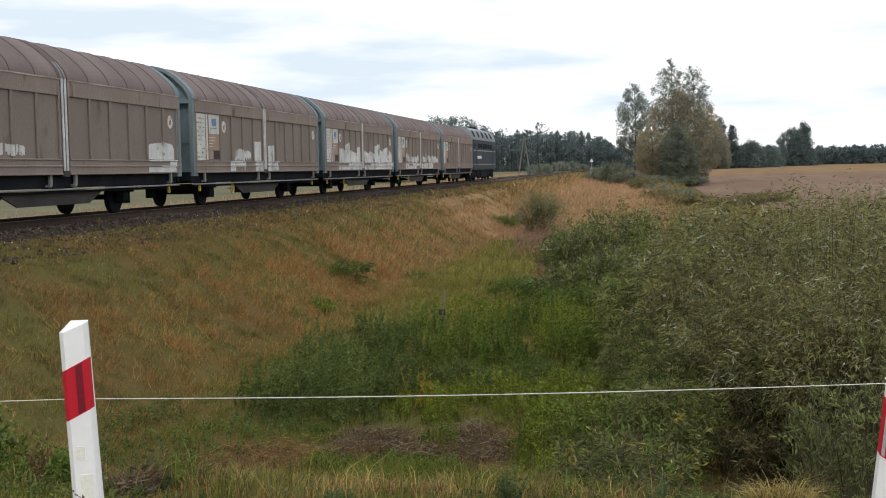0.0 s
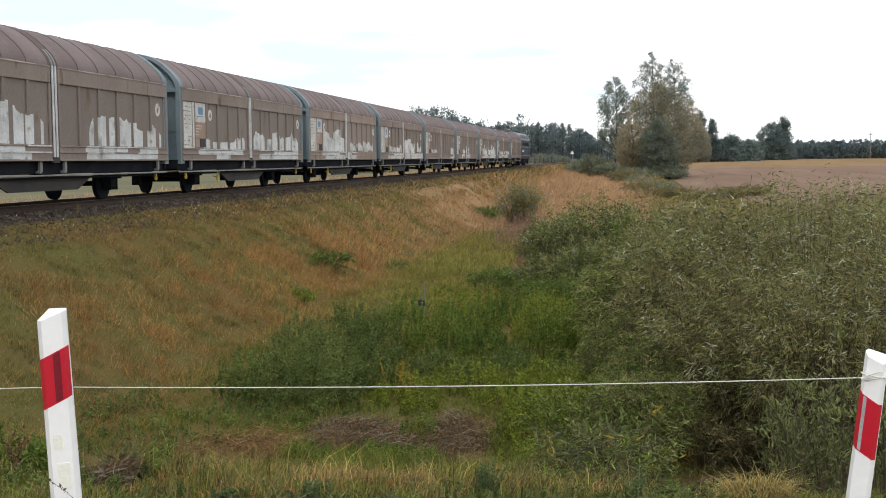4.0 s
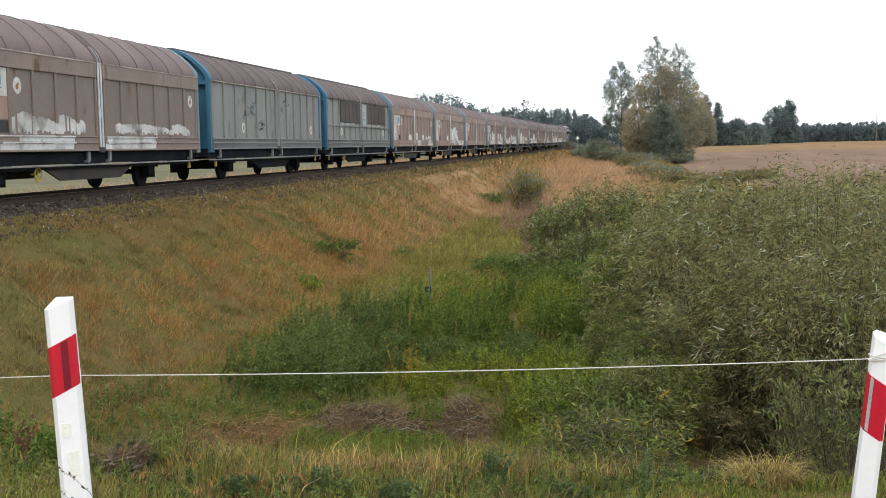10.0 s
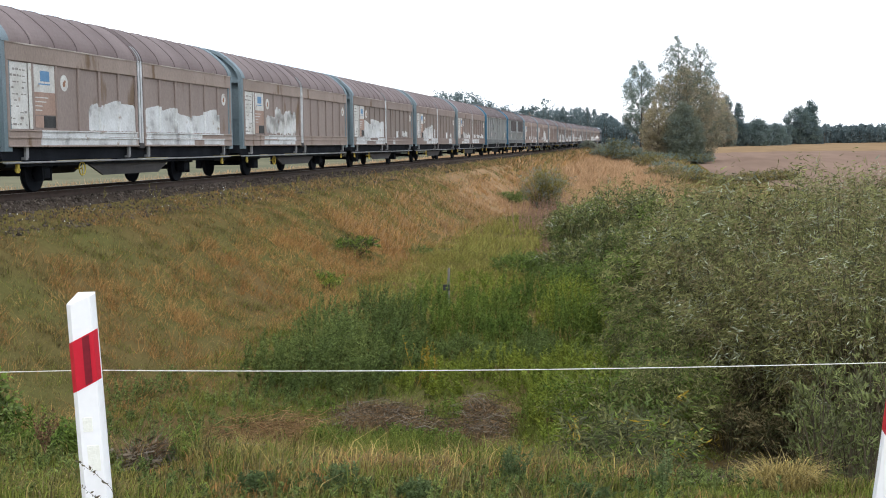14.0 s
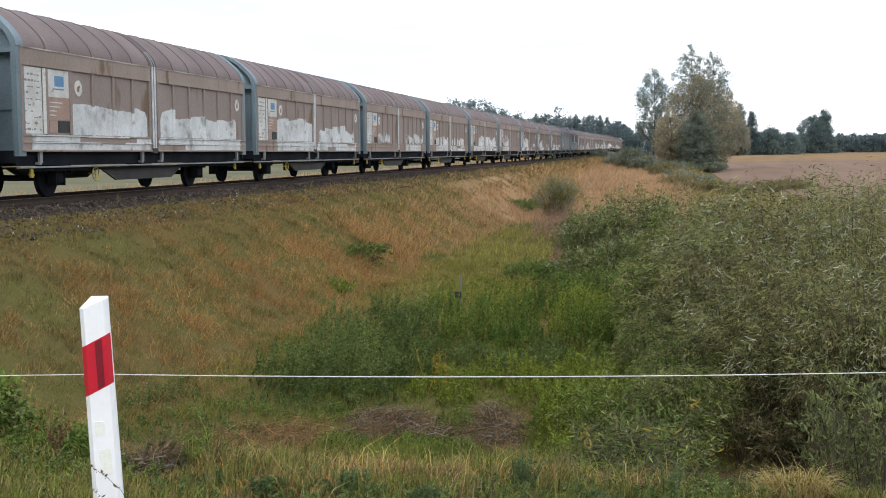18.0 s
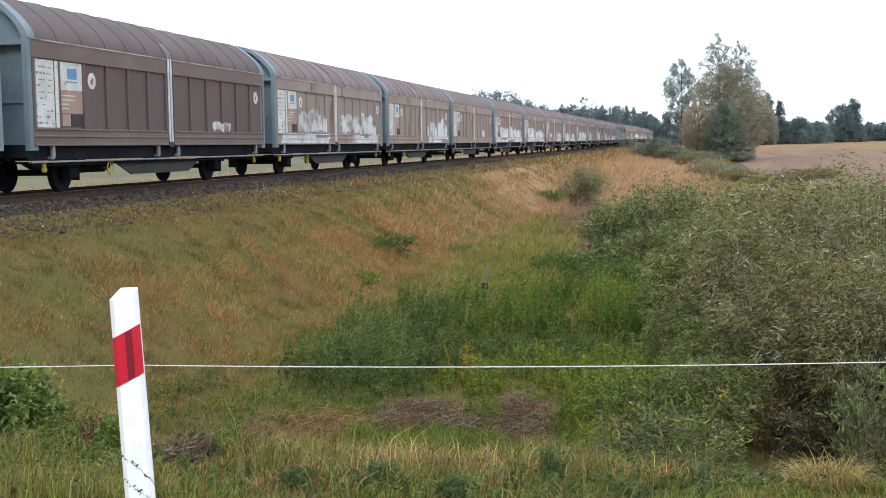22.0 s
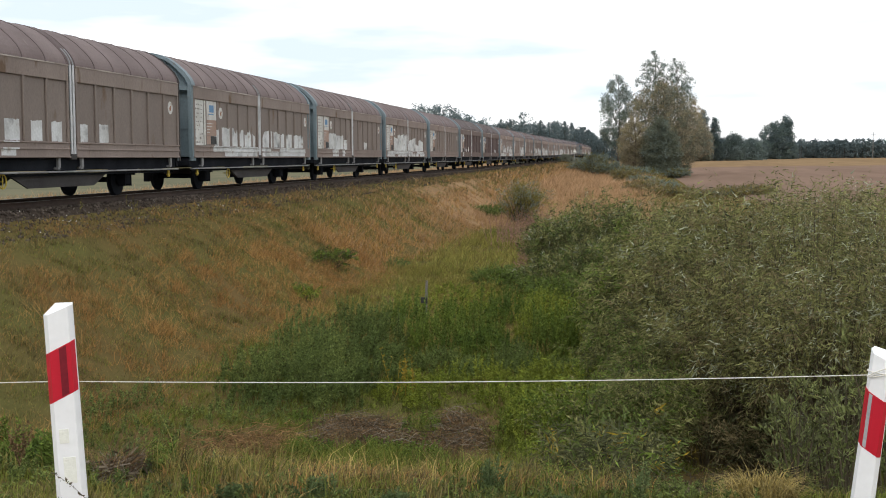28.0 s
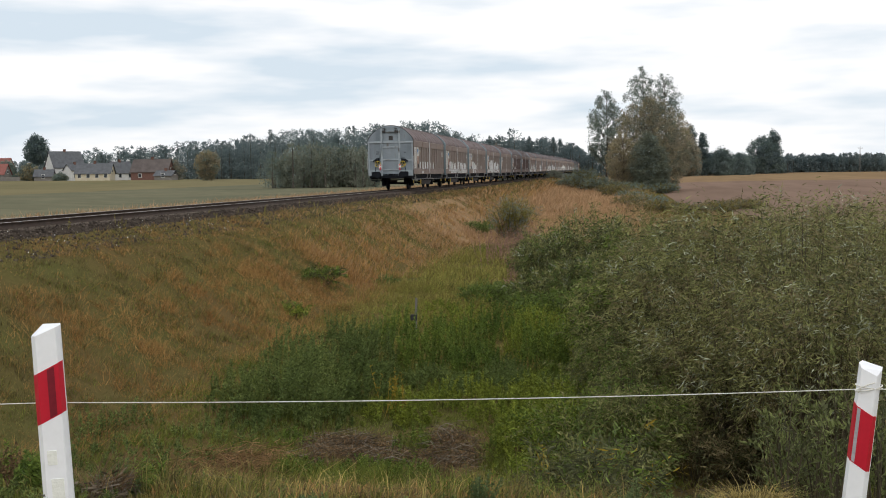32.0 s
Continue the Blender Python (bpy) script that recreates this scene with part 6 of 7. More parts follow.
def bushes():
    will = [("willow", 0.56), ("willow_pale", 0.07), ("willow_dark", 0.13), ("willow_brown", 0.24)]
    soft = [("herb_mid", 0.3), ("willow", 0.52), ("willow_dark", 0.18)]
    spots = [(0.25, 15.4, 1.4, 0.6), (1.75, 15.9, 2.6, 1.0), (2.5, 14.8, 3.0, 1.1), (3.5, 15.5, 3.5, 1.2), (0.3, 16.9, 1.6, 0.75), (1.3, 17.0, 2.9, 1.05), (2.6, 17.4, 3.7, 1.4),
             (4.2, 17.8, 3.8, 1.5), (0.0, 19.0, 1.7, 0.75), (0.9, 19.6, 2.8, 1.1), (2.0, 20.2, 3.7, 1.5), (4.0, 21.0, 3.7, 1.7), (5.8, 21.5, 3.7, 1.8), (0.1, 22.6, 2.2, 1.0),
             (1.2, 23.0, 3.3, 1.5), (3.6, 25.0, 3.6, 2.0), (7.2, 26.0, 3.75, 2.1), (0.6, 26.6, 2.9, 1.6), (5.2, 31.0, 3.6, 2.4), (9.5, 31.0, 3.5, 2.4), (1.9, 32.0, 2.8, 2.0),
             (12.5, 40.0, 3.3, 2.8), (7.5, 40.0, 3.1, 2.8)]
    for i, (x, y, h, r) in enumerate(spots):
        near = y < 19.5
        bush("willow_bush", x, y, h, r, 160 if near else 190, 96 if near else (88 if y < 24 else 56), (0.08 if x < 0.9 else 0.1) if near else 0.122, (soft if x < 0.9 else will),
             "grey-green willow bush with silvery leaf undersides" if near else "tall grey-green willow bush", 100 + i, group="willow thicket",
             aspect=0.15 if near else 0.19, droop=0.55, bare=0.4 if near and 1.0 < x < 3.0 else 0.3 if h > 2.4 else 0.2, small=y > 16.6)
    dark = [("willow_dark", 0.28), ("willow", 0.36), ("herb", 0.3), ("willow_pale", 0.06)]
    for i, (x, y, h, r) in enumerate([(-1.8, 36.0, 2.5, 1.3), (-0.8, 37.5, 2.9, 1.5), (-2.3, 39.0, 2.2, 1.1), (0.6, 36.5, 2.7, 1.6), (-2.0, 33.8, 1.2, 0.9), (-1.0, 33.2, 1.7, 1.0)]):
        bush("willow_bush", x, y, h, r, 130, 80, 0.12, dark, "dark green willow bush at the valley edge", 140 + i, group="willow thicket", aspect=0.26, small=True)
    for i, (x, y, h, r) in enumerate([(-1.9, 31.8, 0.95, 0.8), (-0.9, 31.0, 1.2, 0.9), (-2.6, 33.0, 0.7, 0.6), (-3.9, 36.0, 0.8, 0.9), (-3.1, 34.6, 0.85, 0.8)]):
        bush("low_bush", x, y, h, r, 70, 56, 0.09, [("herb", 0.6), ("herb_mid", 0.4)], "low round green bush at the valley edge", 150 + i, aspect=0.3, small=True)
    # pale sallow shoots by the verge
    for i, (x, y, h) in enumerate([(1.08, 7.6, 0.85), (1.28, 7.8, 1.0), (1.52, 8.0, 1.1), (1.22, 8.5, 0.95), (1.45, 8.6, 1.1), (1.75, 8.4, 1.2), (1.1, 8.1, 0.75), (1.34, 7.3, 0.85), (1.62, 7.6, 1.1), (1.95, 8.9, 1.3), (1.6, 9.1, 1.15)]):
        bush("sallow_shoots", x, y, h, 0.12, 7, 64, 0.055, [("sallow", 0.7), ("willow_dark", 0.3)], "pale green upright sallow shoots on the verge", 160 + i, -0.35, 0.3,
             0.26, group="sallow shoots", bare=0.04)
    bush("bramble_bush", -5.15, 8.1, 0.66, 0.32, 60, 72, 0.05, [("herb", 0.6), ("herb_mid", 0.4)], "dark green bramble bush on the verge", 172, aspect=0.55)
    bush("leafy_bush", -0.1, 14.9, 1.0, 0.7, 60, 44, 0.11, [("herb", 0.5), ("willow", 0.46), ("herb_yellow", 0.04)], "low leafy willow bush with some yellow leaves", 170, aspect=0.22)
    # made-up brown growth that fills and lightens the hollow under the willows
    for i, (x, y, h) in enumerate([(1.05, 15.5, 0.8), (1.7, 15.2, 0.7), (2.3, 15.3, 0.9), (1.4, 16.3, 1.1)]):
        bush("leafy_bush", x, y, h, 0.6, 40, 48, 0.09, [("willow_brown", 0.55), ("willow_dark", 0.45)], "low brown growth added to lighten the hollow under the willows", 230 + i, aspect=0.18)
    bush("leafy_bush", -0.6, 16.2, 1.1, 0.8, 60, 64, 0.08, [("herb_mid", 0.6), ("herb_bright", 0.15), ("willow", 0.25)], "low bright leafy bush", 171, aspect=0.22)
    # mostly the shaded leaf copy, to make these low bushes dark
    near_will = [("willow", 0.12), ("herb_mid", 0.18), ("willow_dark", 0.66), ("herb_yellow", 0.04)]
    for i, (x, y, h, r) in enumerate([(-0.5, 9.3, 0.6, 0.42), (0.0, 9.6, 0.72, 0.4), (-0.15, 8.7, 0.42, 0.34)]):
        bush("leafy_bush", x, y, h, r, 32, 48, 0.085, near_will, "low willow bush with narrow yellowing leaves", 220 + i, aspect=0.16, droop=0.5, bare=0.4)
    pale = [("grass_olive", 0.4), ("grass_yellow", 0.25), ("tree_green", 0.35)]
    bush("far_bush", -6.4, 72.0, 2.9, 1.65, 230, 80, 0.1, pale, "pale green bush on the dry slope", 180, droop=0.2, up=0.2, aspect=0.3, bare=0.02, small=True)
    bush("far_bush", -8.8, 76.0, 0.9, 1.0, 60, 50, 0.13, [("herb", 1.0)], "low dark green bush on the embankment", 181, aspect=0.4)
    bush("bank_bush", -9.6, 37.4, 0.55, 0.8, 60, 40, 0.08, [("herb_mid", 0.6), ("willow_dark", 0.4)], "low dark green bush on the embankment", 182, aspect=0.4)
    bush("bank_bush", -8.9, 31.6, 0.35, 0.45, 34, 40, 0.07, [("herb_mid", 0.6), ("herb_bright", 0.4)], "small bright green bush on the embankment", 183, aspect=0.4)
    bush("bank_bush", -8.3, 42.0, 0.3, 0.4, 30, 30, 0.08, [("herb", 1.0)], "small bush at the foot of the embankment", 184, aspect=0.4)
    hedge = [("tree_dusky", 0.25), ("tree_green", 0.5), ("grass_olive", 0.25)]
    for i, (x, y, h, r) in enumerate([(-4.6, 176, 3.6, 2.4), (-2.6, 170, 2.6, 2.0), (0.4, 166, 1.5, 2.2), (2.4, 168, 1.3, 2.0), (6.6, 170, 1.3, 2.2), (-7.5, 196, 2.4, 2.4), (1.6, 142, 0.9, 1.9), (3.4, 124, 0.8, 1.7)]):
        bush("hedge_bush", x, y, h, r, 110, 72, 0.18, hedge, "olive green bush beside the trees", 190 + i, aspect=0.5, group="bushes by the trees")
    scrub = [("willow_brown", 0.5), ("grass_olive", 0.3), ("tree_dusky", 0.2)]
    for i, (x, y, h, r) in enumerate([(1.4, 116, 1.2, 2.0), (4.0, 108, 1.0, 2.1), (6.6, 104, 0.9, 2.0), (9.0, 106, 0.9, 1.9), (-0.4, 146, 2.0, 2.0), (11.4, 110, 0.8, 1.7)]):
        bush("scrub_bush", x, y, h, r, 110, 64, 0.16, scrub, "low brownish scrub between field and valley", 240 + i, aspect=0.4, group="scrub by the field", bare=0.05, small=True)


bushes()


def tussock():
    """A straw-coloured grass tussock and loose straw stalks on the verge."""
    rng = np.random.default_rng(31)
    for key, n, reach in (("grass_straw", 900, 0.2), ("grass_gold", 700, 0.19)):
        a, r = rng.uniform(0, 2 * np.pi, n), reach * np.sqrt(rng.random(n))
        x, y = 0.77 + r * np.cos(a), 6.95 + r * np.sin(a)
        base = np.stack([x, y, land(x, y)], -1)
        ob = linked("straw_tussock" if key == "grass_straw" else "green_blades", blade_mesh("straw_tussock", rng, base, (0.09 + 0.15 * (1 - (r / reach) ** 2)) * rng.uniform(0.6, 1.2, n), np.full(n, 0.006), 1.9, (0.1, 0), 0.95), M[key])
        if key == "grass_straw":
            tuft_ob = tagged(ob, "matted straw-coloured grass tussock on the verge", "grass tussock", kind="stuff")
        else:
            ob.parent = tuft_ob
            tagged(ob, kind="stuff")
    n = 110
    y = rng.uniform(6.2, 8.6, n)
    x = rng.uniform(-3.6, 0.9, n)
    base = np.stack([x, y, land(x, y)], -1)
    linked("straw_stalks", blade_mesh("straw_stalks", rng, base, rng.uniform(0.16, 0.36, n), np.full(n, 0.0045), 1.8), M["grass_straw"], None,
           "bent pale grass stalks", "grass", kind="stuff")
    for key, n, tall in (("grass_gold", 700, 0.22), ("grass_dry", 900, 0.16), ("twig_red", 2600, 0.13)):
        x, y = in_blob(rng, n, [(-1.3, 7.6, 0.8, 0.9), (-0.75, 8.4, 0.3, 0.4), (-1.7, 7.0, 0.3, 0.4), (-2.6, 7.8, 0.4, 0.7), (-0.2, 7.2, 0.3, 0.4)])
        base = np.stack([x, y, land(x, y)], -1)
        linked("withered_grass", blade_mesh("withered_grass", rng, base, tall * rng.uniform(0.4, 1.2, n), np.full(n, 0.006), 1.8), M[key], None,
               "golden and brown withered grass on the verge", "grass", "stuff")
    # tall tufts on the shoulder of the verge
    for key, n in (("grass_dull", 26), ("grass_green", 46), ("grass_olive", 26), ("grass_gold", 8)):
        per = 46
        x, y, r = (np.repeat(v, per) for v in (rng.uniform(-4.4, 0.2, n), rng.uniform(7.2, 9.6, n), rng.uniform(0.05, 0.13, n)))
        tall = np.repeat(rng.uniform(0.14, 0.36, n), per)
        x, y = x + rng.normal(0, 1, n * per) * r, y + rng.normal(0, 1, n * per) * r
        base = np.stack([x, y, land(x, y)], -1)
        linked("grass_tufts", blade_mesh("grass_tufts", rng, base, tall * rng.uniform(0.5, 1.15, n * per), np.full(n * per, 0.0065), 1.3), M[key], None,
               "uneven tall grass tufts on the verge", "grass", "stuff")


tussock()


def brushwood(name, spots, n, length, seed, label, mat="twig", high=0.1):
    """Cut twigs lying about."""
    rng = np.random.default_rng(seed)
    x, y = in_blob(rng, n, spots)
    z = land(x, y) + 0.02 + high * rng.random(n) ** 1.5
    a = rng.uniform(0, np.pi, n)
    L = length * rng.uniform(0.4, 1.4, n)
    d = np.stack([np.cos(a), np.sin(a), rng.normal(0.05, 0.25, n)], -1) * L[:, None]
    p = np.stack([x, y, z], -1)
    paths = np.stack([p - d / 2, p + rng.normal(0, 0.03, (n, 3)), p + d / 2], 1)
    return linked(name, stems_mesh(name, paths, 0.0046, 0.0016), M[mat], None, label, "brushwood", "stuff")


HEAPS = [(-4.25, 17.4, 0.5, 0.6), (-3.75, 17.0, 0.45, 0.7), (-2.6, 17.5, 0.4, 0.6), (-2.2, 16.5, 0.4, 0.6), (-3.1, 16.5, 0.8, 0.3), (-4.3, 16.2, 0.3, 0.4)]
brushwood("cut_brushwood", HEAPS, 330, 0.4, 41, "brown cut brushwood in the valley", "twig", 0.2)
brushwood("cut_brushwood", HEAPS, 110, 0.42, 44, "grey cut branches in the valley", "bare_wood", 0.2)
brushwood("dead_stalks", [(-5.5, 15.4, 0.6, 0.8), (-5.0, 15.8, 0.6, 0.8)], 420, 0.36, 42, "thin pale brown dead stalks in the valley", "seed_brown", 0.22)


def dead_stems():
    """Dead herb stems that stand in a spray, and bent ones that lean out of it."""
    rng = np.random.default_rng(43)
    n = 120
    a, r = rng.uniform(0, 2 * np.pi, n), 0.12 * np.sqrt(rng.random(n))
    x, y = -3.17 + r * np.cos(a), 6.85 + r * np.sin(a)
    low = np.stack([x, y, land(x, y)], -1)
    h = rng.uniform(0.12, 0.4, n)
    b = rng.uniform(0, 2 * np.pi, n)
    out = np.stack([np.cos(b) * h * 0.6 + 0.3 * h * rng.random(n), np.sin(b) * h * 0.6, h * rng.uniform(0.35, 1.0, n)], -1)
    mid = low + out * 0.55 + np.array([0, 0, 1.0]) * (0.12 * h)[:, None]
    linked("twig_heap", stems_mesh("twig_heap", np.stack([low, mid, low + out], 1), 0.003, 0.0014), M["twig_red"], None,
           "small spray of brown dead stems on the verge", "brushwood", "stuff")


dead_stems()
brushwood("twig_heap", [(-3.15, 6.85, 0.1, 0.12)], 60, 0.18, 43, "small heap of pale twigs on the verge", "bare_wood")


def fallen_branch(points, radius, label):
    """One bare bent branch that lies on the ground. points: (x, y, height over the ground)."""
    bm = bmesh.new()
    path = [(x, y, float(land(x, y)) + h) for x, y, h in points]
    tube(bm, path, [radius * (1 - 0.7 * i / (len(path) - 1)) for i in range(len(path))], 6)
    me = mesh_of("fallen_branch", bm, M["bare_wood"], True)
    tagged(new("fallen_branch", me), label, "branch")


fallen_branch([(-5.52, 14.85, 0.03), (-5.38, 14.84, 0.07), (-5.2, 14.8, 0.06), (-5.02, 14.79, 0.07), (-4.82, 14.72, 0.02)], 0.012, "thin grey branch lying in the grass")
fallen_branch([(-3.42, 16.2, 0.03), (-3.3, 16.3, 0.09), (-3.16, 16.3, 0.12), (-2.98, 16.22, 0.09), (-2.78, 16.24, 0.07), (-2.55, 16.2, 0.03)], 0.011, "bent bare branch lying before the brushwood")
fallen_branch([(-2.6, 17.2, 0.1), (-2.66, 17.2, 0.22), (-2.62, 17.2, 0.3), (-2.52, 17.2, 0.34), (-2.42, 17.2, 0.31), (-2.34, 17.2, 0.2)], 0.01, "pale branch bent into a loop on the brushwood")


def dry_herb(name, stems, seed, label, mat, r0=0.003, leaf=0.018, per=16):
    """A withered herb: bent stems with seed scales along their upper halves. stems: lists of points."""
    rng = np.random.default_rng(seed)
    paths = np.array(stems, float)
    ob = linked(name, stems_mesh(name, paths, r0, r0 * 0.4, 4), M[mat], None, label, "herb")
    f = 0.45 + 0.55 * rng.random((len(paths), per))
    k = paths.shape[1] - 1
    i = np.minimum((f * k).astype(int), k - 1)
    g = (f * k - i)[..., None]
    row = np.arange(len(paths))[:, None]
    pos = (paths[row, i] * (1 - g) + paths[row, i + 1] * g).reshape(-1, 3)
    L = leaf * rng.uniform(0.6, 1.4, len(pos))
    me = leaf_mesh("seed_head", rng, pos, rng.normal(0, 1, pos.shape) + [0, 0, 0.5], L, L * 0.5)
    me.materials.append(M[mat])
    tagged(part("seed_head", me, None, ob), kind="stuff")


dry_herb("dry_herb", [[(-2.06, 4.42, -0.74), (-2.1, 4.42, -0.56), (-2.15, 4.42, -0.488), (-2.22, 4.41, -0.44), (-2.292, 4.4, -0.388)],
                      [(-2.07, 4.43, -0.74), (-2.11, 4.42, -0.5), (-2.174, 4.42, -0.39), (-2.242, 4.42, -0.331), (-2.308, 4.41, -0.287)]],
         71, "thin dark withered herb leaning before the post", "twig_dark", 0.0016, 0.016, 26)
DOCK = random.Random(72)
dry_herb("dry_herb", [[(-3.93 + DOCK.uniform(-0.03, 0.03), 7.05, -1.12), (-3.92, 7.05, -1.0), (-3.92 + DOCK.uniform(-0.06, 0.06), 7.05, -0.86),
                       (-3.9 + DOCK.uniform(-0.1, 0.1), 7.05 + DOCK.uniform(-0.08, 0.08), DOCK.uniform(-0.82, -0.7))] for i in range(9)],
         73, "upright withered brown dock on the verge", "twig_red", 0.0026, 0.022, 40)


def litter(name, spots, n, high, mat, label, seed):
    """Withered leaves and bits heaped on the ground."""
    rng = np.random.default_rng(seed)
    x, y = in_blob(rng, n, spots)
    pos = np.stack([x, y, land(x, y) + high * rng.random(n) ** 1.5 * (0.6 + 0.4 * ripple(x, y, 6.0))], -1)
    L = rng.uniform(0.03, 0.13, n)
    linked(name, leaf_mesh(name, rng, pos, unit(rng.normal(0, 1, (n, 3)) * [1, 1, 0.35]), L, L * 0.13), M[mat], None, label, "leaf litter", "stuff")


litter("leaf_litter", HEAPS, 6500, 0.2, "twig_red", "withered reddish brown litter on the brushwood", 48)
litter("leaf_litter", HEAPS, 3500, 0.16, "twig_dark", "dark litter under the brushwood", 49)
litter("leaf_litter", [(-5.5, 15.4, 0.6, 0.8), (-5.0, 15.7, 0.6, 0.8)], 2600, 0.12, "seed_brown", "withered brown litter in the grass", 50)
litter("leaf_litter", [(-3.13, 6.85, 0.15, 0.17)], 520, 0.22, "twig", "brown litter in the twig heap", 53)


# dark leaves put where the hollow under the bushes lies in shade
litter("leaf_litter", [(0.2, 8.7, 0.8, 0.8), (0.4, 7.7, 0.5, 0.3), (1.5, 14.6, 0.7, 0.9)], 7000, 0.08, "twig_dark", "dead leaves coloured with the shade under the verge bushes", 54)


def overgrowth():
    rng = np.random.default_rng(55)
    x, y = in_blob(rng, 3000, [(-3.2, 15.2, 1.0, 0.5), (-1.8, 14.8, 0.5, 0.4), (-4.5, 15.4, 0.2, 0.4), (-3.0, 17.2, 0.15, 0.5), (-1.7, 16.4, 0.2, 0.6)])
    base = np.stack([x, y, land(x, y)], -1)
    linked("long_grass", spike_mesh("long_grass", rng, base, rng.uniform(0.1, 0.3, len(x)), np.full(len(x), 0.011), 1.2, (0.1, 0)), M["grass_green"], None,
           "long green grass before the brushwood", "grass", "stuff")


overgrowth()


def dead_growth():
    """Brown withered blades among the brushwood."""
    rng = np.random.default_rng(47)
    x, y = in_blob(rng, 3600, [(-4.0, 17.0, 0.7, 1.1), (-2.4, 16.6, 0.45, 1.1), (-5.4, 15.5, 0.7, 0.8), (-2.2, 15.2, 0.4, 0.5)])
    base = np.stack([x, y, land(x, y)], -1)
    linked("withered_grass", blade_mesh("withered_grass", rng, base, rng.uniform(0.06, 0.22, len(x)), np.full(len(x), 0.008), 2.0), M["twig_red"], None,
           "withered brown growth among the brushwood", "grass", "stuff")


dead_growth()


# ---- trees and the far edge of the land ----
def tufts(rng, centres, spread, per):
    """Leaf places in small tufts round the given centres."""
    n = len(centres)
    d = unit(rng.normal(0, 1, (n, per, 3))) * (rng.random((n, per, 1)) ** 0.4)
    pos = centres[:, None] + d * spread[:, None, None]
    return pos.reshape(-1, 3), unit(d + rng.normal(0, 0.6, d.shape)).reshape(-1, 3)


def tree(name, x, y, profile, mats, label, seed, count=520, per=16, size=0.24, group="", lobed=0.35, tuft=0.5, trunk_r=0.16):
    """A tapered trunk with limbs and a crown of small tufts of leaves with gaps. profile: (height, crown radius) upwards."""
    rng = np.random.default_rng(seed)
    thing = tagged(new(name), label, "tree", group)
    thing.location = (x, y, float(land(x, y)))
    hs, rs = [p[0] for p in profile], [p[1] for p in profile]
    top = hs[-1]
    bm = bmesh.new()
    tube(bm, [(0, 0, -0.3), (0.1, 0.05, top * 0.25), (0.25, 0, top * 0.55), (0.05, 0, top * 0.93)], [trunk_r, trunk_r * 0.8, trunk_r * 0.5, 0.03], 8)
    part("trunk", bm, M["bark"], thing)
    # the crown's limbs: a few main ones, each with its own swell
    limbs = 26
    lh = hs[0] + (top - hs[0]) * (np.arange(limbs) + rng.random(limbs)) / limbs
    la = 2.4 * np.arange(limbs) + rng.uniform(-0.5, 0.5, limbs)
    lr = np.interp(lh, hs, rs) * rng.uniform(0.6, 1.12, limbs)
    tip = np.stack([lr * np.cos(la), lr * np.sin(la), lh], -1)
    foot = np.stack([0.08 * lr * np.cos(la), 0 * lr, np.maximum(lh - 0.9 * lr - 0.4, 0.1)], -1)
    wood_me = stems_mesh("branchwork", np.stack([foot, 0.5 * (foot + tip) + [0, 0, 0.15], tip], 1), trunk_r * 0.4, 0.02, 4)
    wood_me.materials.append(M["bark"])
    tagged(part("branchwork", wood_me, None, thing), kind="stuff")
    pick = rng.choice(limbs, count, p=lr / lr.sum())
    f = 0.35 + 0.7 * rng.random(count) ** 0.6
    c = foot[pick] + (tip[pick] - foot[pick]) * f[:, None]
    c = c + rng.normal(0, 1, (count, 3)) * (lobed * np.interp(c[:, 2], hs, rs) * 0.75 + 0.08)[:, None] * [1, 1, 0.8]
    c = c[(c[:, 2] > 0.1) & (c[:, 2] < top + 0.2)]
    count = len(c)
    rad = np.maximum(np.hypot(c[:, 0], c[:, 1]), 1e-3)
    k = np.minimum(1, 1.12 * np.interp(c[:, 2], hs, rs) / rad)
    c[:, 0] *= k
    c[:, 1] *= k
    cut, share, last = rng.random(count), 0.0, 0.0
    for mat, portion in mats:
        share += portion
        mine = c[(cut >= last) & (cut < share)]
        last = share
        pos, way = tufts(rng, mine, tuft * rng.uniform(0.6, 1.4, len(mine)), int(1.5 * per))
        L = 0.8 * size * rng.uniform(0.6, 1.35, len(pos))
        me = leaf_mesh("crown", rng, pos, way, L, L * 0.75, 0.0, True)
        me.materials.append(M[mat])
        part("crown", me, None, thing)
    return thing


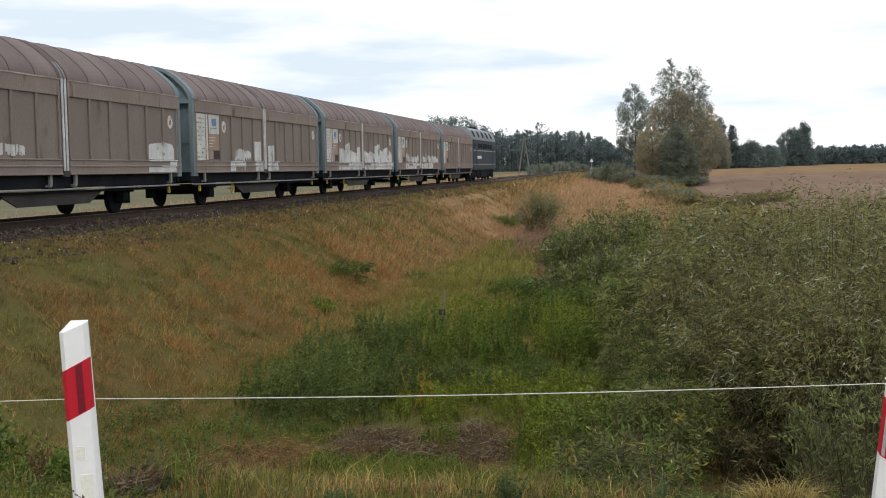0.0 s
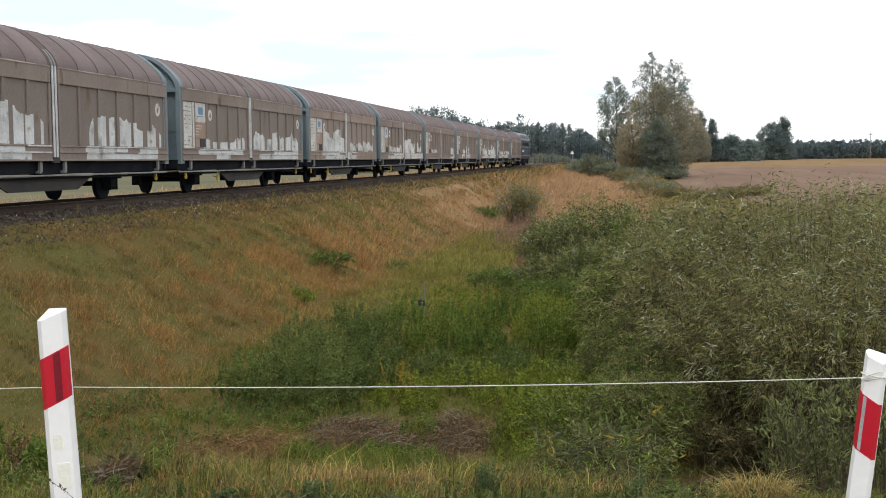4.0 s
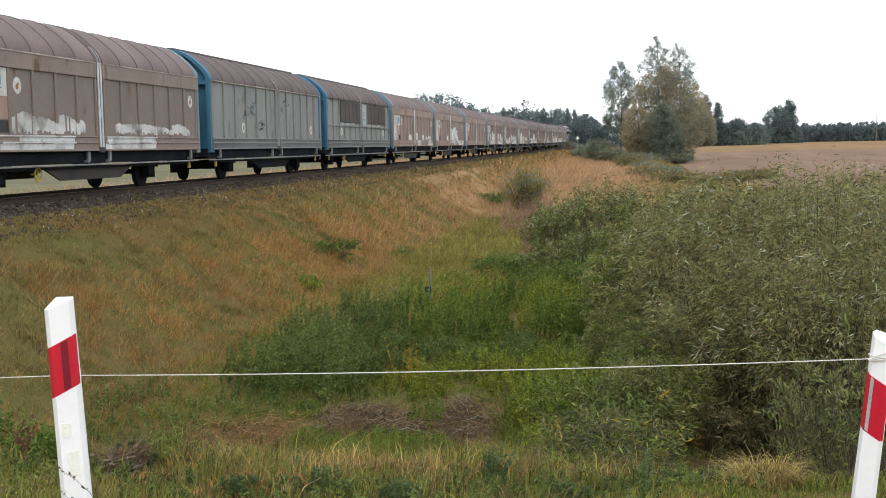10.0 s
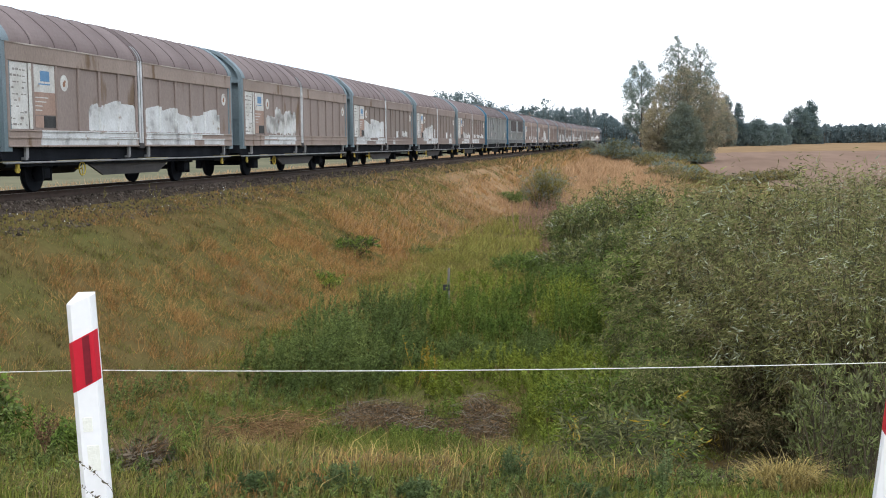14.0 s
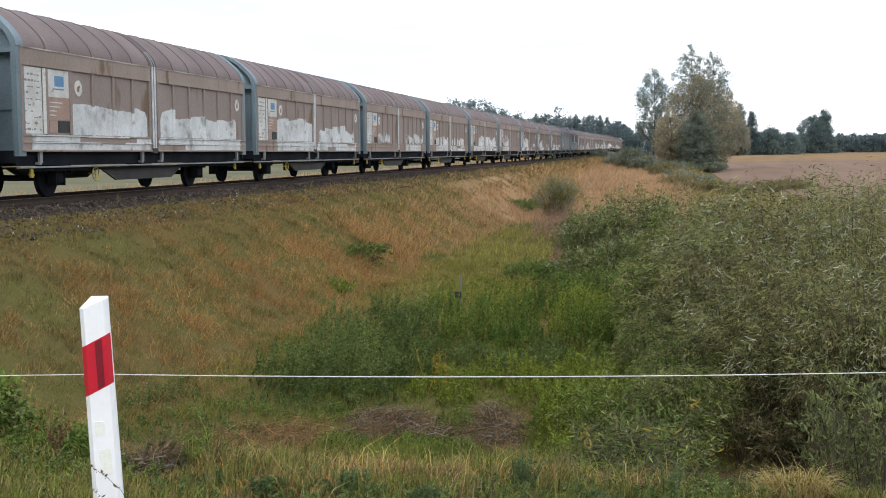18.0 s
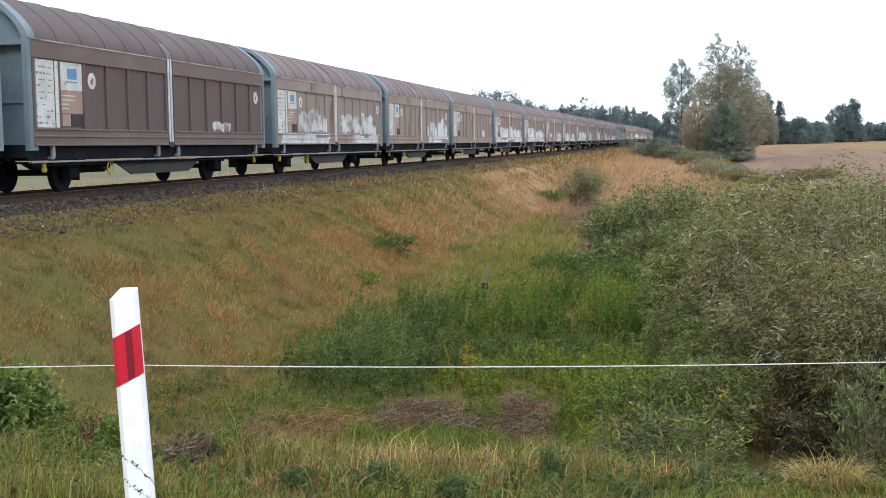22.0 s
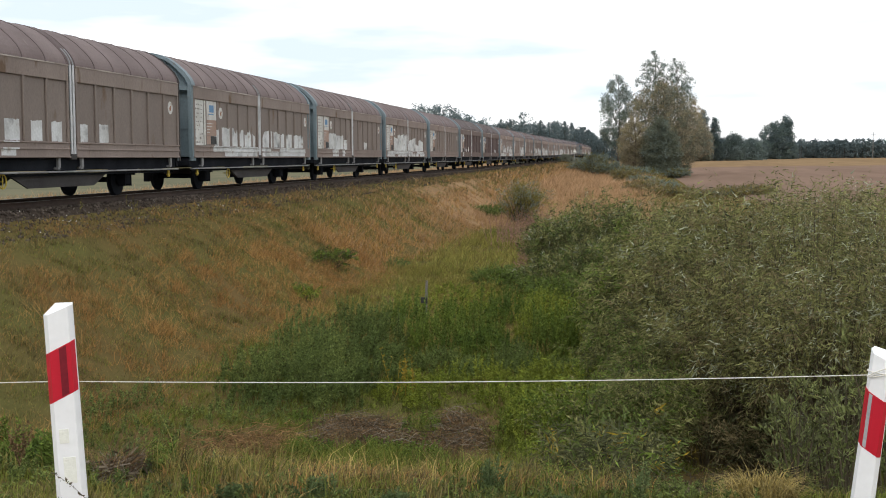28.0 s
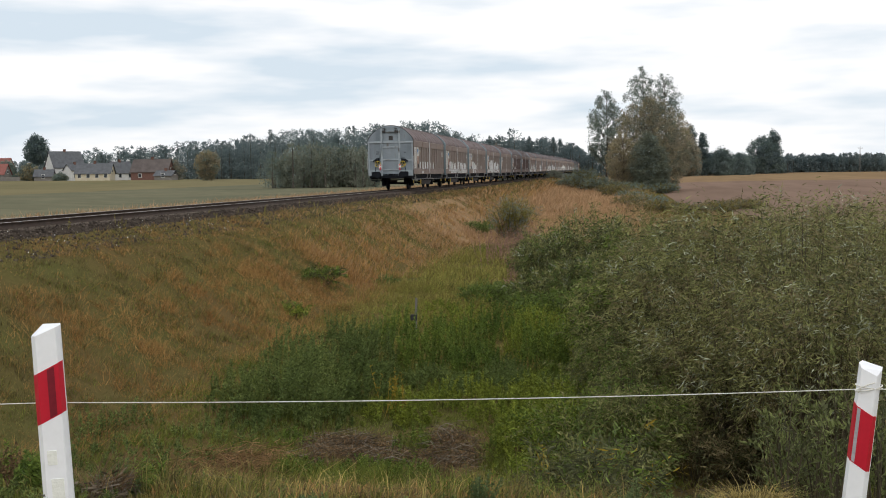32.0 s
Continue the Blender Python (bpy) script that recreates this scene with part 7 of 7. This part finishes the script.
def trees():
    g = "trees at the edge of the field"
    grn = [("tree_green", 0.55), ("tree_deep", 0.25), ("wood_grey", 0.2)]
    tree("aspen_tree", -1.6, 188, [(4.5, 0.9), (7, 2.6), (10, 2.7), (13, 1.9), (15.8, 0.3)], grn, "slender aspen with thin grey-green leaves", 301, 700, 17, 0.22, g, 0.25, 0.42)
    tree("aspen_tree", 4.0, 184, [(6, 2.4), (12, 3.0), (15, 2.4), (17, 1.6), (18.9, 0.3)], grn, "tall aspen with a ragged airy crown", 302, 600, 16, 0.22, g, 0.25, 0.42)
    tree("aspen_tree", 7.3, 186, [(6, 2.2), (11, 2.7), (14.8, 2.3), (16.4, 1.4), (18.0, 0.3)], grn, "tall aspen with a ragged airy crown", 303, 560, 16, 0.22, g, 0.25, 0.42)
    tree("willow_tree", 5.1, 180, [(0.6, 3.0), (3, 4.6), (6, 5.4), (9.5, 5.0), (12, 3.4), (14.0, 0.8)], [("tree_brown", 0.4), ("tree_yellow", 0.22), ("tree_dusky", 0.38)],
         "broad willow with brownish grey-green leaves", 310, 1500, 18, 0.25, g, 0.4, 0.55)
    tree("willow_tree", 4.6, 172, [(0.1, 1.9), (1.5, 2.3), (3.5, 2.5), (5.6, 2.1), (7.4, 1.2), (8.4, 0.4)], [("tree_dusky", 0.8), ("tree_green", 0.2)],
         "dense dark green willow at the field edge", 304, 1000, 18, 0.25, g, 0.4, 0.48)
    tree("willow_tree", 0.9, 174, [(1.2, 1.2), (4, 2.2), (6.5, 1.9), (8.3, 0.4)], [("tree_yellow", 0.7), ("tree_brown", 0.3)], "small tree with yellowing leaves", 305, 460, 17, 0.23, g, 0.4, 0.42)
    brown = [("tree_brown", 0.75), ("tree_green", 0.25)]
    tree("birch_tree", 19.4, 392, [(0.6, 4.0), (4, 6.4), (9, 6.8), (13.5, 4.6), (16.2, 0.8)], brown, "round birch with brownish autumn leaves", 306, 800, 15, 0.5, g, 0.4, 1.0, 0.3)
    tree("birch_tree", 23.2, 388, [(0.6, 2.4), (4, 3.4), (8, 2.8), (11.4, 0.6)], brown, "small birch with brownish autumn leaves", 307, 480, 15, 0.5, g, 0.4, 0.95, 0.25)
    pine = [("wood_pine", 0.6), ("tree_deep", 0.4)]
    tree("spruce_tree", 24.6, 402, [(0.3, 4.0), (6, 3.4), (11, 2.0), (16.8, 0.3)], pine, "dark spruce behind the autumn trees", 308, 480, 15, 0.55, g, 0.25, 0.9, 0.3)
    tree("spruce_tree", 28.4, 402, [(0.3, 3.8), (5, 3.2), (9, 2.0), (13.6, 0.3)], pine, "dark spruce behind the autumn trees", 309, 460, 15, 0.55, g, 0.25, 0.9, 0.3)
    tree("willow_tree", 34.6, 404, [(0.1, 4.0), (3.5, 4.8), (6.5, 3.2), (8.6, 0.6)], [("tree_deep", 0.5), ("wood_haze", 0.5)], "dark broad willow beyond the field", 313, 560, 15, 0.55, g, 0.4, 1.0, 0.3)
    tree("willow_tree", 41.0, 408, [(0.1, 3.6), (3, 4.2), (5, 2.8), (6.8, 0.6)], [("tree_deep", 0.5), ("wood_haze", 0.5)], "dark low willow beyond the field", 314, 480, 15, 0.55, g, 0.4, 1.0, 0.3)
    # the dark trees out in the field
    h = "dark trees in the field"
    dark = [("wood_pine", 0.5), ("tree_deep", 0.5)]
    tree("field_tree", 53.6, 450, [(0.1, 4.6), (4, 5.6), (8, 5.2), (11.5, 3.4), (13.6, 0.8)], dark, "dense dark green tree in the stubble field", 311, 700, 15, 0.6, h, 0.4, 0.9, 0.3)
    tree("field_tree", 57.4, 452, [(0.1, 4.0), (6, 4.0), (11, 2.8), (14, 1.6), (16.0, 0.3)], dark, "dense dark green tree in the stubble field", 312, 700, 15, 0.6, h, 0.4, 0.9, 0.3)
    # by the village
    tree("village_tree", -206.5, 400, [(6.5, 1.2), (9, 3.4), (12, 3.8), (14.5, 2.6), (16.2, 0.5)], dark, "round dark tree over the village roofs", 321, 520, 15, 0.6, "", 0.4, 0.9, 0.35)
    tree("garden_tree", -116, 325, [(1.4, 1.4), (3, 2.9), (5.5, 3.1), (7.4, 2.0), (8.3, 0.4)], [("tree_yellow", 0.45), ("tree_brown", 0.3), ("tree_green", 0.25)], "round tree with ochre leaves on the meadow", 322, 620, 15, 0.45, "", 0.4, 0.7, 0.25)
    tree("garden_tree", -199, 380, [(0.3, 2.0), (2, 3.4), (4, 3.0), (5.6, 0.5)], [("tree_yellow", 0.6), ("tree_deep", 0.4)], "small yellow-green garden tree", 323, 360, 15, 0.45, "", 0.4, 0.6, 0.2)
    tree("garden_tree", -144, 372, [(0.3, 2.0), (2, 3.4), (5, 2.8), (7.2, 0.5)], [("tree_brown", 0.7), ("tree_deep", 0.3)], "brownish bare garden tree before the barn", 324, 260, 13, 0.4, "", 0.4, 0.6, 0.2)
    tree("garden_tree", -133, 372, [(0.3, 2.0), (3, 3.2), (6, 2.6), (8.0, 0.5)], dark, "dark green garden tree beside the barn", 325, 360, 15, 0.5, "", 0.4, 0.7, 0.2)
    tree("garden_tree", -214, 392, [(0.3, 2.0), (2, 3.2), (5, 2.6), (7.0, 0.5)], [("tree_green", 0.7), ("tree_deep", 0.3)], "grey-green garden tree beside the houses", 326, 360, 15, 0.5, "", 0.4, 0.7, 0.2)
    tree("garden_tree", -181, 366, [(0.1, 1.8), (1.0, 2.2), (1.8, 1.4), (2.3, 0.4)], [("tree_deep", 0.7), ("wood_grey", 0.3)], "low dark shrub before the white house", 327, 260, 15, 0.4, "", 0.4, 0.5, 0.1)


trees()


def wood(name, rng, line, tops, depth, mats, label, size, per, pines=0.45, each=44, girth=0.24):
    """A belt of wood drawn as one mass: trunks, and crowns of many leaf tufts, some conical and some round. line: (x, y) ends; tops: heights along it."""
    n = int(per)
    f = (np.arange(n) + rng.uniform(0, 1, n)) / n
    (xa, ya), (xb, yb) = line
    back = rng.random(n) * depth
    x, y = xa + f * (xb - xa), ya + f * (yb - ya) + back
    h = np.interp(f, np.linspace(0, 1, len(tops)), tops) * rng.uniform(0.78, 1.06, n)
    z = land(x, y)
    pine = rng.random(n) < pines
    g = rng.random((n, each))
    a = rng.uniform(0, 2 * np.pi, (n, each))
    round_r = h[:, None] * girth * np.sqrt(np.clip(1 - (2 * np.clip(g, 0.0, 1) - 0.9) ** 2 * 0.8, 0.03, 1))
    cone_r = h[:, None] * (0.03 + 0.2 * (1 - g))
    r = np.where(pine[:, None], cone_r, round_r) * np.sqrt(rng.random((n, each))) * (1 + 0.25 * np.sin(3 * a + x[:, None]))
    c = np.stack([x[:, None] + r * np.cos(a), y[:, None] + r * np.sin(a), z[:, None] + h[:, None] * (0.03 + 0.95 * g)], -1)
    spread = np.where(pine[:, None], 0.05, 0.08) * h[:, None] * np.ones((1, each)) * np.where(g > 0.9, 0.5, 1.0)
    who = (rng.random(n) * len(mats)).astype(int)
    base = None
    for i, mat in enumerate(mats):
        mine = np.repeat(who[:, None] == i, each, 1) & (rng.random((n, each)) < 0.85) | (rng.random((n, each)) < 0.1)
        pos, way = tufts(rng, c[mine], spread[mine], 10)
        L = 0.74 * size * rng.uniform(0.6, 1.35, len(pos))
        me = leaf_mesh(name, rng, pos, way, L, L * 0.75, 0.0, True)
        if base is None:
            base = linked(name, me, M[mat], None, label, "wood", "stuff")
        else:
            me.materials.append(M[mat])
            tagged(part("crown_leaves", me, None, base), kind="stuff")
    paths = np.stack([np.stack([x, y, z - 0.3], -1), np.stack([x, y, z + 0.5 * h], -1), np.stack([x, y, z + 0.92 * h], -1)], 1)
    tr = part("trunks", stems_mesh("trunks", paths, 0.2, 0.04, 4), None, base)
    tr.data.materials.append(M["bark"])
    tagged(tr, kind="stuff")


def woods():
    rng = np.random.default_rng(51)
    far = ["wood_haze", "wood_pine", "wood_haze"]
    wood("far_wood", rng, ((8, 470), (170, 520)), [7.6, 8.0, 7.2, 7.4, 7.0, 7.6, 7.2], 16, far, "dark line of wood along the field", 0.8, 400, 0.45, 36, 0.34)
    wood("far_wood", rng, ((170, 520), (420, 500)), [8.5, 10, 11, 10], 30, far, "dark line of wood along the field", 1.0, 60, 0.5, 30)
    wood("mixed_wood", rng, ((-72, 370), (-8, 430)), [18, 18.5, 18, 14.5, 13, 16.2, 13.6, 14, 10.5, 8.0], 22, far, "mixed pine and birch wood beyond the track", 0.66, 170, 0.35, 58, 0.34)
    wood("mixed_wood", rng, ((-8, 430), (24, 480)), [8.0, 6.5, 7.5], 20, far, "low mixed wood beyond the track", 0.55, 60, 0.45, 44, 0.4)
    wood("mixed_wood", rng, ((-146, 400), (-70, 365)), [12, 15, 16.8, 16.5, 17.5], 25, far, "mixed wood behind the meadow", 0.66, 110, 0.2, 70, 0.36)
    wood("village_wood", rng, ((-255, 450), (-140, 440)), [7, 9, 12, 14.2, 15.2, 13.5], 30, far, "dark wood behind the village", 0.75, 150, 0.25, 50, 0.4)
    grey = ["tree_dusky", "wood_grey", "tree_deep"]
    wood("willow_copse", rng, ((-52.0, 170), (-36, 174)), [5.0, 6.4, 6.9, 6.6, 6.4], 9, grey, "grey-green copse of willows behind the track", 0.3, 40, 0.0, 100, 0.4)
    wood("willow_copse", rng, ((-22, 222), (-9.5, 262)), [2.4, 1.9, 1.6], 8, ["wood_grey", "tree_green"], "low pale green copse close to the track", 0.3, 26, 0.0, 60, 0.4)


woods()


# ---- the village ----
M["plaster_white"] = material("white_plaster", (0.55, 0.54, 0.52), (0.66, 0.65, 0.62), 0.5, 0.85)
M["plaster_cream"] = material("cream_plaster", (0.50, 0.44, 0.32), (0.60, 0.53, 0.40), 0.5, 0.85)
M["brick_red"] = material("red_brick", (0.13, 0.07, 0.056), (0.18, 0.095, 0.075), 2.0, 0.9)
M["tile_red"] = material("red_roof_tile", (0.22, 0.08, 0.065), (0.27, 0.105, 0.085), 1.0, 0.8)
M["tile_worn"] = material("worn_roof_tile", (0.085, 0.07, 0.064), (0.135, 0.11, 0.1), 0.6, 0.85)
M["slate"] = material("grey_roofing", (0.085, 0.088, 0.094), (0.13, 0.133, 0.14), 1.0, 0.8)
M["planks"] = material("old_planks", (0.16, 0.145, 0.13), (0.23, 0.21, 0.185), 1.0, 0.9)


def house(x, y, wide, deep, wall_h, roof_h, turn, wall, roof, label, windows=3):
    thing = tagged(new("village_house"), label, "house", "houses of the village")
    thing.matrix_world = pose(x, y, float(land(x, y)) - 0.1, 0, 0, turn)
    w, d = wide / 2, deep / 2
    boxed("wall_body", M[wall], thing, -w, w, -d, d, 0, wall_h)
    bm = bmesh.new()
    over = 0.35
    for s in (-1, 1):
        a = [(-w - over, s * (d + over), wall_h - 0.25), (w + over, s * (d + over), wall_h - 0.25), (w + over, 0, wall_h + roof_h), (-w - over, 0, wall_h + roof_h)]
        v = [bm.verts.new(p) for p in a] + [bm.verts.new((p[0], p[1], p[2] + 0.16)) for p in a]
        for q in ((0, 1, 2, 3), (4, 7, 6, 5), (0, 4, 5, 1), (1, 5, 6, 2), (3, 2, 6, 7), (0, 3, 7, 4)):
            bm.faces.new([v[i] for i in q])
    part("roof", bm, M[roof], thing)
    bm = bmesh.new()
    for s in (-1, 1):
        p = [bm.verts.new((s * w, -d, wall_h)), bm.verts.new((s * w, d, wall_h)), bm.verts.new((s * w, 0, wall_h + roof_h))]
        q = [bm.verts.new((s * (w - 0.2), v.co.y, v.co.z)) for v in p]
        bm.faces.new(p)
        bm.faces.new(q[::-1])
        for i in range(3):
            bm.faces.new((p[i], p[(i + 1) % 3], q[(i + 1) % 3], q[i]))
    part("gable", bm, M[wall], thing)
    for i in range(windows):
        cx = -w + (i + 0.5) * wide / windows
        win = boxed("window", M["white_paint"], thing, cx - 0.6, cx + 0.6, -d - 0.06, -d, 0.9, 2.3)
        boxed("pane", M["glass"], win, cx - 0.5, cx + 0.5, -d - 0.08, -d - 0.06, 1.0, 2.2)
    win = boxed("window", M["white_paint"], thing, w, w + 0.06, -0.6, 0.6, wall_h + 0.2, wall_h + 1.3)
    boxed("pane", M["glass"], win, w + 0.06, w + 0.08, -0.5, 0.5, wall_h + 0.3, wall_h + 1.2)
    boxed("chimney", M["brick_red"], thing, -0.4, 0.4, -0.3, 0.3, wall_h + roof_h - 0.5, wall_h + roof_h + 0.9)
    return thing


house(-191.5, 391, 11.0, 8.5, 4.6, 5.6, 48, "plaster_white", "slate", "white two-storey house with a grey gable roof", 3)
house(-184.5, 384, 6, 4.6, 3.6, 2.0, 62, "plaster_white", "slate", "white house wing with a small gable", 2)
house(-192, 377, 6, 5, 1.6, 2.2, 14, "planks", "slate", "low grey shed with a sloping roof", 1)
house(-166, 360, 11, 8, 2.4, 3.1, 12, "plaster_cream", "slate", "long cream farm building with a grey roof", 4)
house(-170, 388, 8, 6, 2.6, 3.8, 60, "plaster_white", "slate", "white house end behind the farm building", 2)
house(-149.4, 367, 12, 8, 2.8, 4.0, 4, "brick_red", "tile_worn", "old red brick barn with a worn roof", 2)
house(-139, 352, 6, 4, 1.6, 1.4, -8, "planks", "slate", "low plank shed beside the barn", 1)
house(-207.5, 372, 9, 7, 2.4, 3.4, 8, "planks", "tile_red", "plank barn with a red tiled roof", 1)
house(-230, 415, 10, 8, 4.5, 4.0, 4, "plaster_cream", "tile_red", "cream house with a red tiled roof", 3)


def farm_fence():
    f = tagged(new("garden_fence"), "short weathered plank fence beside the barn", "fence")
    bm = bmesh.new()
    box(bm, -1.08, 1.08, -0.03, 0.03, 0.05, 1.4)
    me = mesh_of("fence_panel", bm, M["planks"])
    for i in range(4):
        x = -203 + i * 2.2
        ob = part("fence_panel", me, None, f)
        y = 368 - 0.16 * (x + 206)
        ob.location = (x, y, float(land(x, y)))


farm_fence()


def power_pole(x, y, h, label, twin=False):
    p = tagged(new("power_pole"), label, "power pole")
    p.location = (x, y, float(land(x, y)))
    bm = bmesh.new()
    for s in ((-1, 1) if twin else (0,)):
        tube(bm, [(s * 0.16 * h, 0, -0.5), (s * 0.03, 0, h)], [0.14, 0.10], 8)
    part("pole", bm, M["planks"], p)
    bm = bmesh.new()
    box(bm, -0.9, 0.9, -0.06, 0.06, h - 0.7, h - 0.55)
    part("crossarm", bm, M["planks"], p)


power_pole(-24.2, 240, 8.0, "wooden A-frame power pole beyond the track", True)
power_pole(88.2, 450, 9.5, "wooden power pole at the far field edge")
power_pole(106.0, 452, 9.0, "wooden power pole at the far field edge")


def track_sign(x, y):
    sign = tagged(new("track_sign"), "small white triangular track sign on a thin post", "sign")
    sign.location = (x, y, float(land(x, y)))
    bm = bmesh.new()
    tube(bm, [(0, 0, -0.3), (0, 0, 3.1)], 0.04, 8)
    part("post", bm, M["bare"], sign)
    bm = bmesh.new()
    tri = [(-0.45, 2.6), (0.45, 2.6), (0, 3.4)]
    a = [bm.verts.new((p, -0.07, q)) for p, q in tri]
    b = [bm.verts.new((p, -0.045, q)) for p, q in tri]
    bm.faces.new(a)
    bm.faces.new(b[::-1])
    for i in range(3):
        bm.faces.new((a[i], b[i], b[(i + 1) % 3], a[(i + 1) % 3]))
    part("board", bm, M["white_paint"], sign)


track_sign(-11.6, 262)


# ---- the verge posts and their string ----
def post_body(bm, w, d, z0, z1, slant):
    """A hollow-backed plastic post with rounded corners and a slanting top; slant lowers one side."""
    ring = [(-w, -d * 0.1), (-w * 0.6, -d), (w * 0.8, -d), (w, -d * 0.2), (w * 0.9, d), (-w * 0.9, d)]
    rows = []
    rows.append([bm.verts.new((x * 1.08, y * 1.08, z0)) for x, y in ring])
    rows.append([bm.verts.new((x + (0.6 * w if i == 5 and slant[5] > 0.01 else 0), y, z1 + slant[i])) for i, (x, y) in enumerate(ring)])
    for i in range(6):
        j = (i + 1) % 6
        bm.faces.new((rows[0][i], rows[0][j], rows[1][j], rows[1][i]))
    bm.faces.new(rows[0][::-1])
    bm.faces.new(rows[1])


def sleeve(bm, w, d, za, zb, slope, grow=0.0015, x0=-1.0, x1=1.0):
    """A slanting band round the post's front, from x0 to x1 of its width; k follows the post's taper."""
    pts = [(-w, -d * 0.1), (-w * 0.6, -d), (w * 0.8, -d), (w, -d * 0.2)]
    if (x0, x1) != (-1.0, 1.0):
        pts = [(x0 * w, -d), (x1 * w, -d)]
    lo, hi = [], []
    for x, y in pts:
        kx, ky = (x + math.copysign(grow, x)), y - grow
        lo.append(bm.verts.new((kx, ky, za + slope * (x / w))))
        hi.append(bm.verts.new((kx, ky, zb + slope * (x / w))))
    lo2 = [bm.verts.new((v.co.x * 0.97, v.co.y + 0.004, v.co.z)) for v in lo]
    hi2 = [bm.verts.new((v.co.x * 0.97, v.co.y + 0.004, v.co.z)) for v in hi]
    for i in range(len(pts) - 1):
        bm.faces.new((lo[i], lo[i + 1], hi[i + 1], hi[i]))
        bm.faces.new((lo[i], lo2[i], lo2[i + 1], lo[i + 1]))
        bm.faces.new((hi[i], hi[i + 1], hi2[i + 1], hi2[i]))


def verge_post(m, slope, label, stripe_mat, stripe, w, low, high):
    post = tagged(new("verge_post"), label, "road post", "verge posts")
    post.matrix_world = m
    bm = bmesh.new()
    post_body(bm, w, 0.038, -1.25, 0.0, (-0.020, -0.018, 0.014, 0.018, 0.022, 0.024) if slope > 0 else (0.004, -0.012, -0.036, -0.014, -0.006, 0.008))
    part("shaft", bm, M["post_white"], post)
    bm = bmesh.new()
    sleeve(bm, w + 0.0002, 0.0385, low, high, slope)
    band = part("red_band", bm, M["red"], post, "slanting red band")
    bm = bmesh.new()
    sleeve(bm, w + 0.0002, 0.0405, low + 0.005, high - 0.005, slope, 0.001, *stripe)
    part("reflector_strip", bm, M[stripe_mat], band)
    if slope > 0:
        for x0, x1, z0, z1 in ((-0.4, 0.25, -0.56, -0.50), (-0.25, 0.6, -0.73, -0.62)):
            boxed("sticker_trace", M["sticker_trace"], post, x0 * w, x1 * w, -0.0425, -0.0392, z0, z1, label="faint yellowish sticker trace")
    return post


TOP_L, TOP_R = (-2.354, 4.58, 0.364), (1.048, 5.06, 0.179)
verge_post(pose(*TOP_L, 0, -2.6, 14), 0.029, "white plastic roadside post with a slanting red band", "red_dark", (0.0, 0.5), 0.060, -0.369, -0.157)
verge_post(pose(*TOP_R, 0, 6.2, -22), -0.024, "white plastic roadside post with a red band and grey reflector", "reflector", (-0.5, -0.2), 0.0465, -0.421, -0.185)


def string_line():
    """A pale string from post to post, on past both, with a knot on the second."""
    thing = tagged(new("fence_string"), "thin pale string tied between the verge posts", "string")
    a, b = Vector((-2.36, 4.63, 0.05)), Vector((1.003, 5.03, 0.083))
    far = a + (a - b) * 0.9
    far.z += 0.03
    pts = []
    for p, q, sag in ((far, a, 0.02), (a, b, 0.016)):
        for i in range(12):
            f = i / 12
            w = p.lerp(q, f)
            w.z -= sag * 4 * f * (1 - f)
            pts.append(w)
    pts.append(b)
    bm = bmesh.new()
    tube(bm, pts, 0.0021, 5)
    part("line", bm, M["string"], thing)
    bm = bmesh.new()
    for dz, tilt in ((0.0, 0.012), (0.006, -0.008)):
        loop = [Vector((1.041 + 0.054 * math.cos(t), 5.06 + 0.045 * math.sin(t), 0.083 + dz + tilt * math.cos(t))) for t in np.linspace(0, 2 * math.pi, 15)]
        tube(bm, loop, 0.0026, 5)
    tube(bm, [(0.983, 5.02, 0.08), (1.003, 5.01, 0.095), (1.033, 5.0, 0.11), (1.053, 5.0, 0.115)], 0.003, 5)
    tube(bm, [b, b + Vector((0.9, 0.2, -0.03))], 0.0025, 5)
    part("knot", bm, M["string"], thing)


string_line()


def stake():
    s = tagged(new("wooden_stake"), "weathered grey wooden stake in the nettles", "stake")
    s.location = (-4.69, 27.2, float(land(-4.69, 27.2)))
    bm = bmesh.new()
    tube(bm, [(0, 0, -0.2), (0.01, 0, 0.6), (0.03, 0, 1.15)], [0.035, 0.032, 0.028], 7)
    part("shaft", bm, M["planks"], s)
    bm = bmesh.new()
    box(bm, -0.11, 0.05, -0.05, -0.02, 0.62, 0.76, bevel=0.008)
    part("insulator", bm, M["ink"], s, "dark fitting")


stake()


# ---- what moves ----
def motions():
    for k, w in enumerate(WAGONS):
        walk(w, [(t, train_pose(FIRST_S - k * WAGON + run)) for t, run in RUN])
    walk(LOCO, [(t, train_pose(FIRST_S + WAGON + run, 17.6)) for t, run in RUN])


motions()
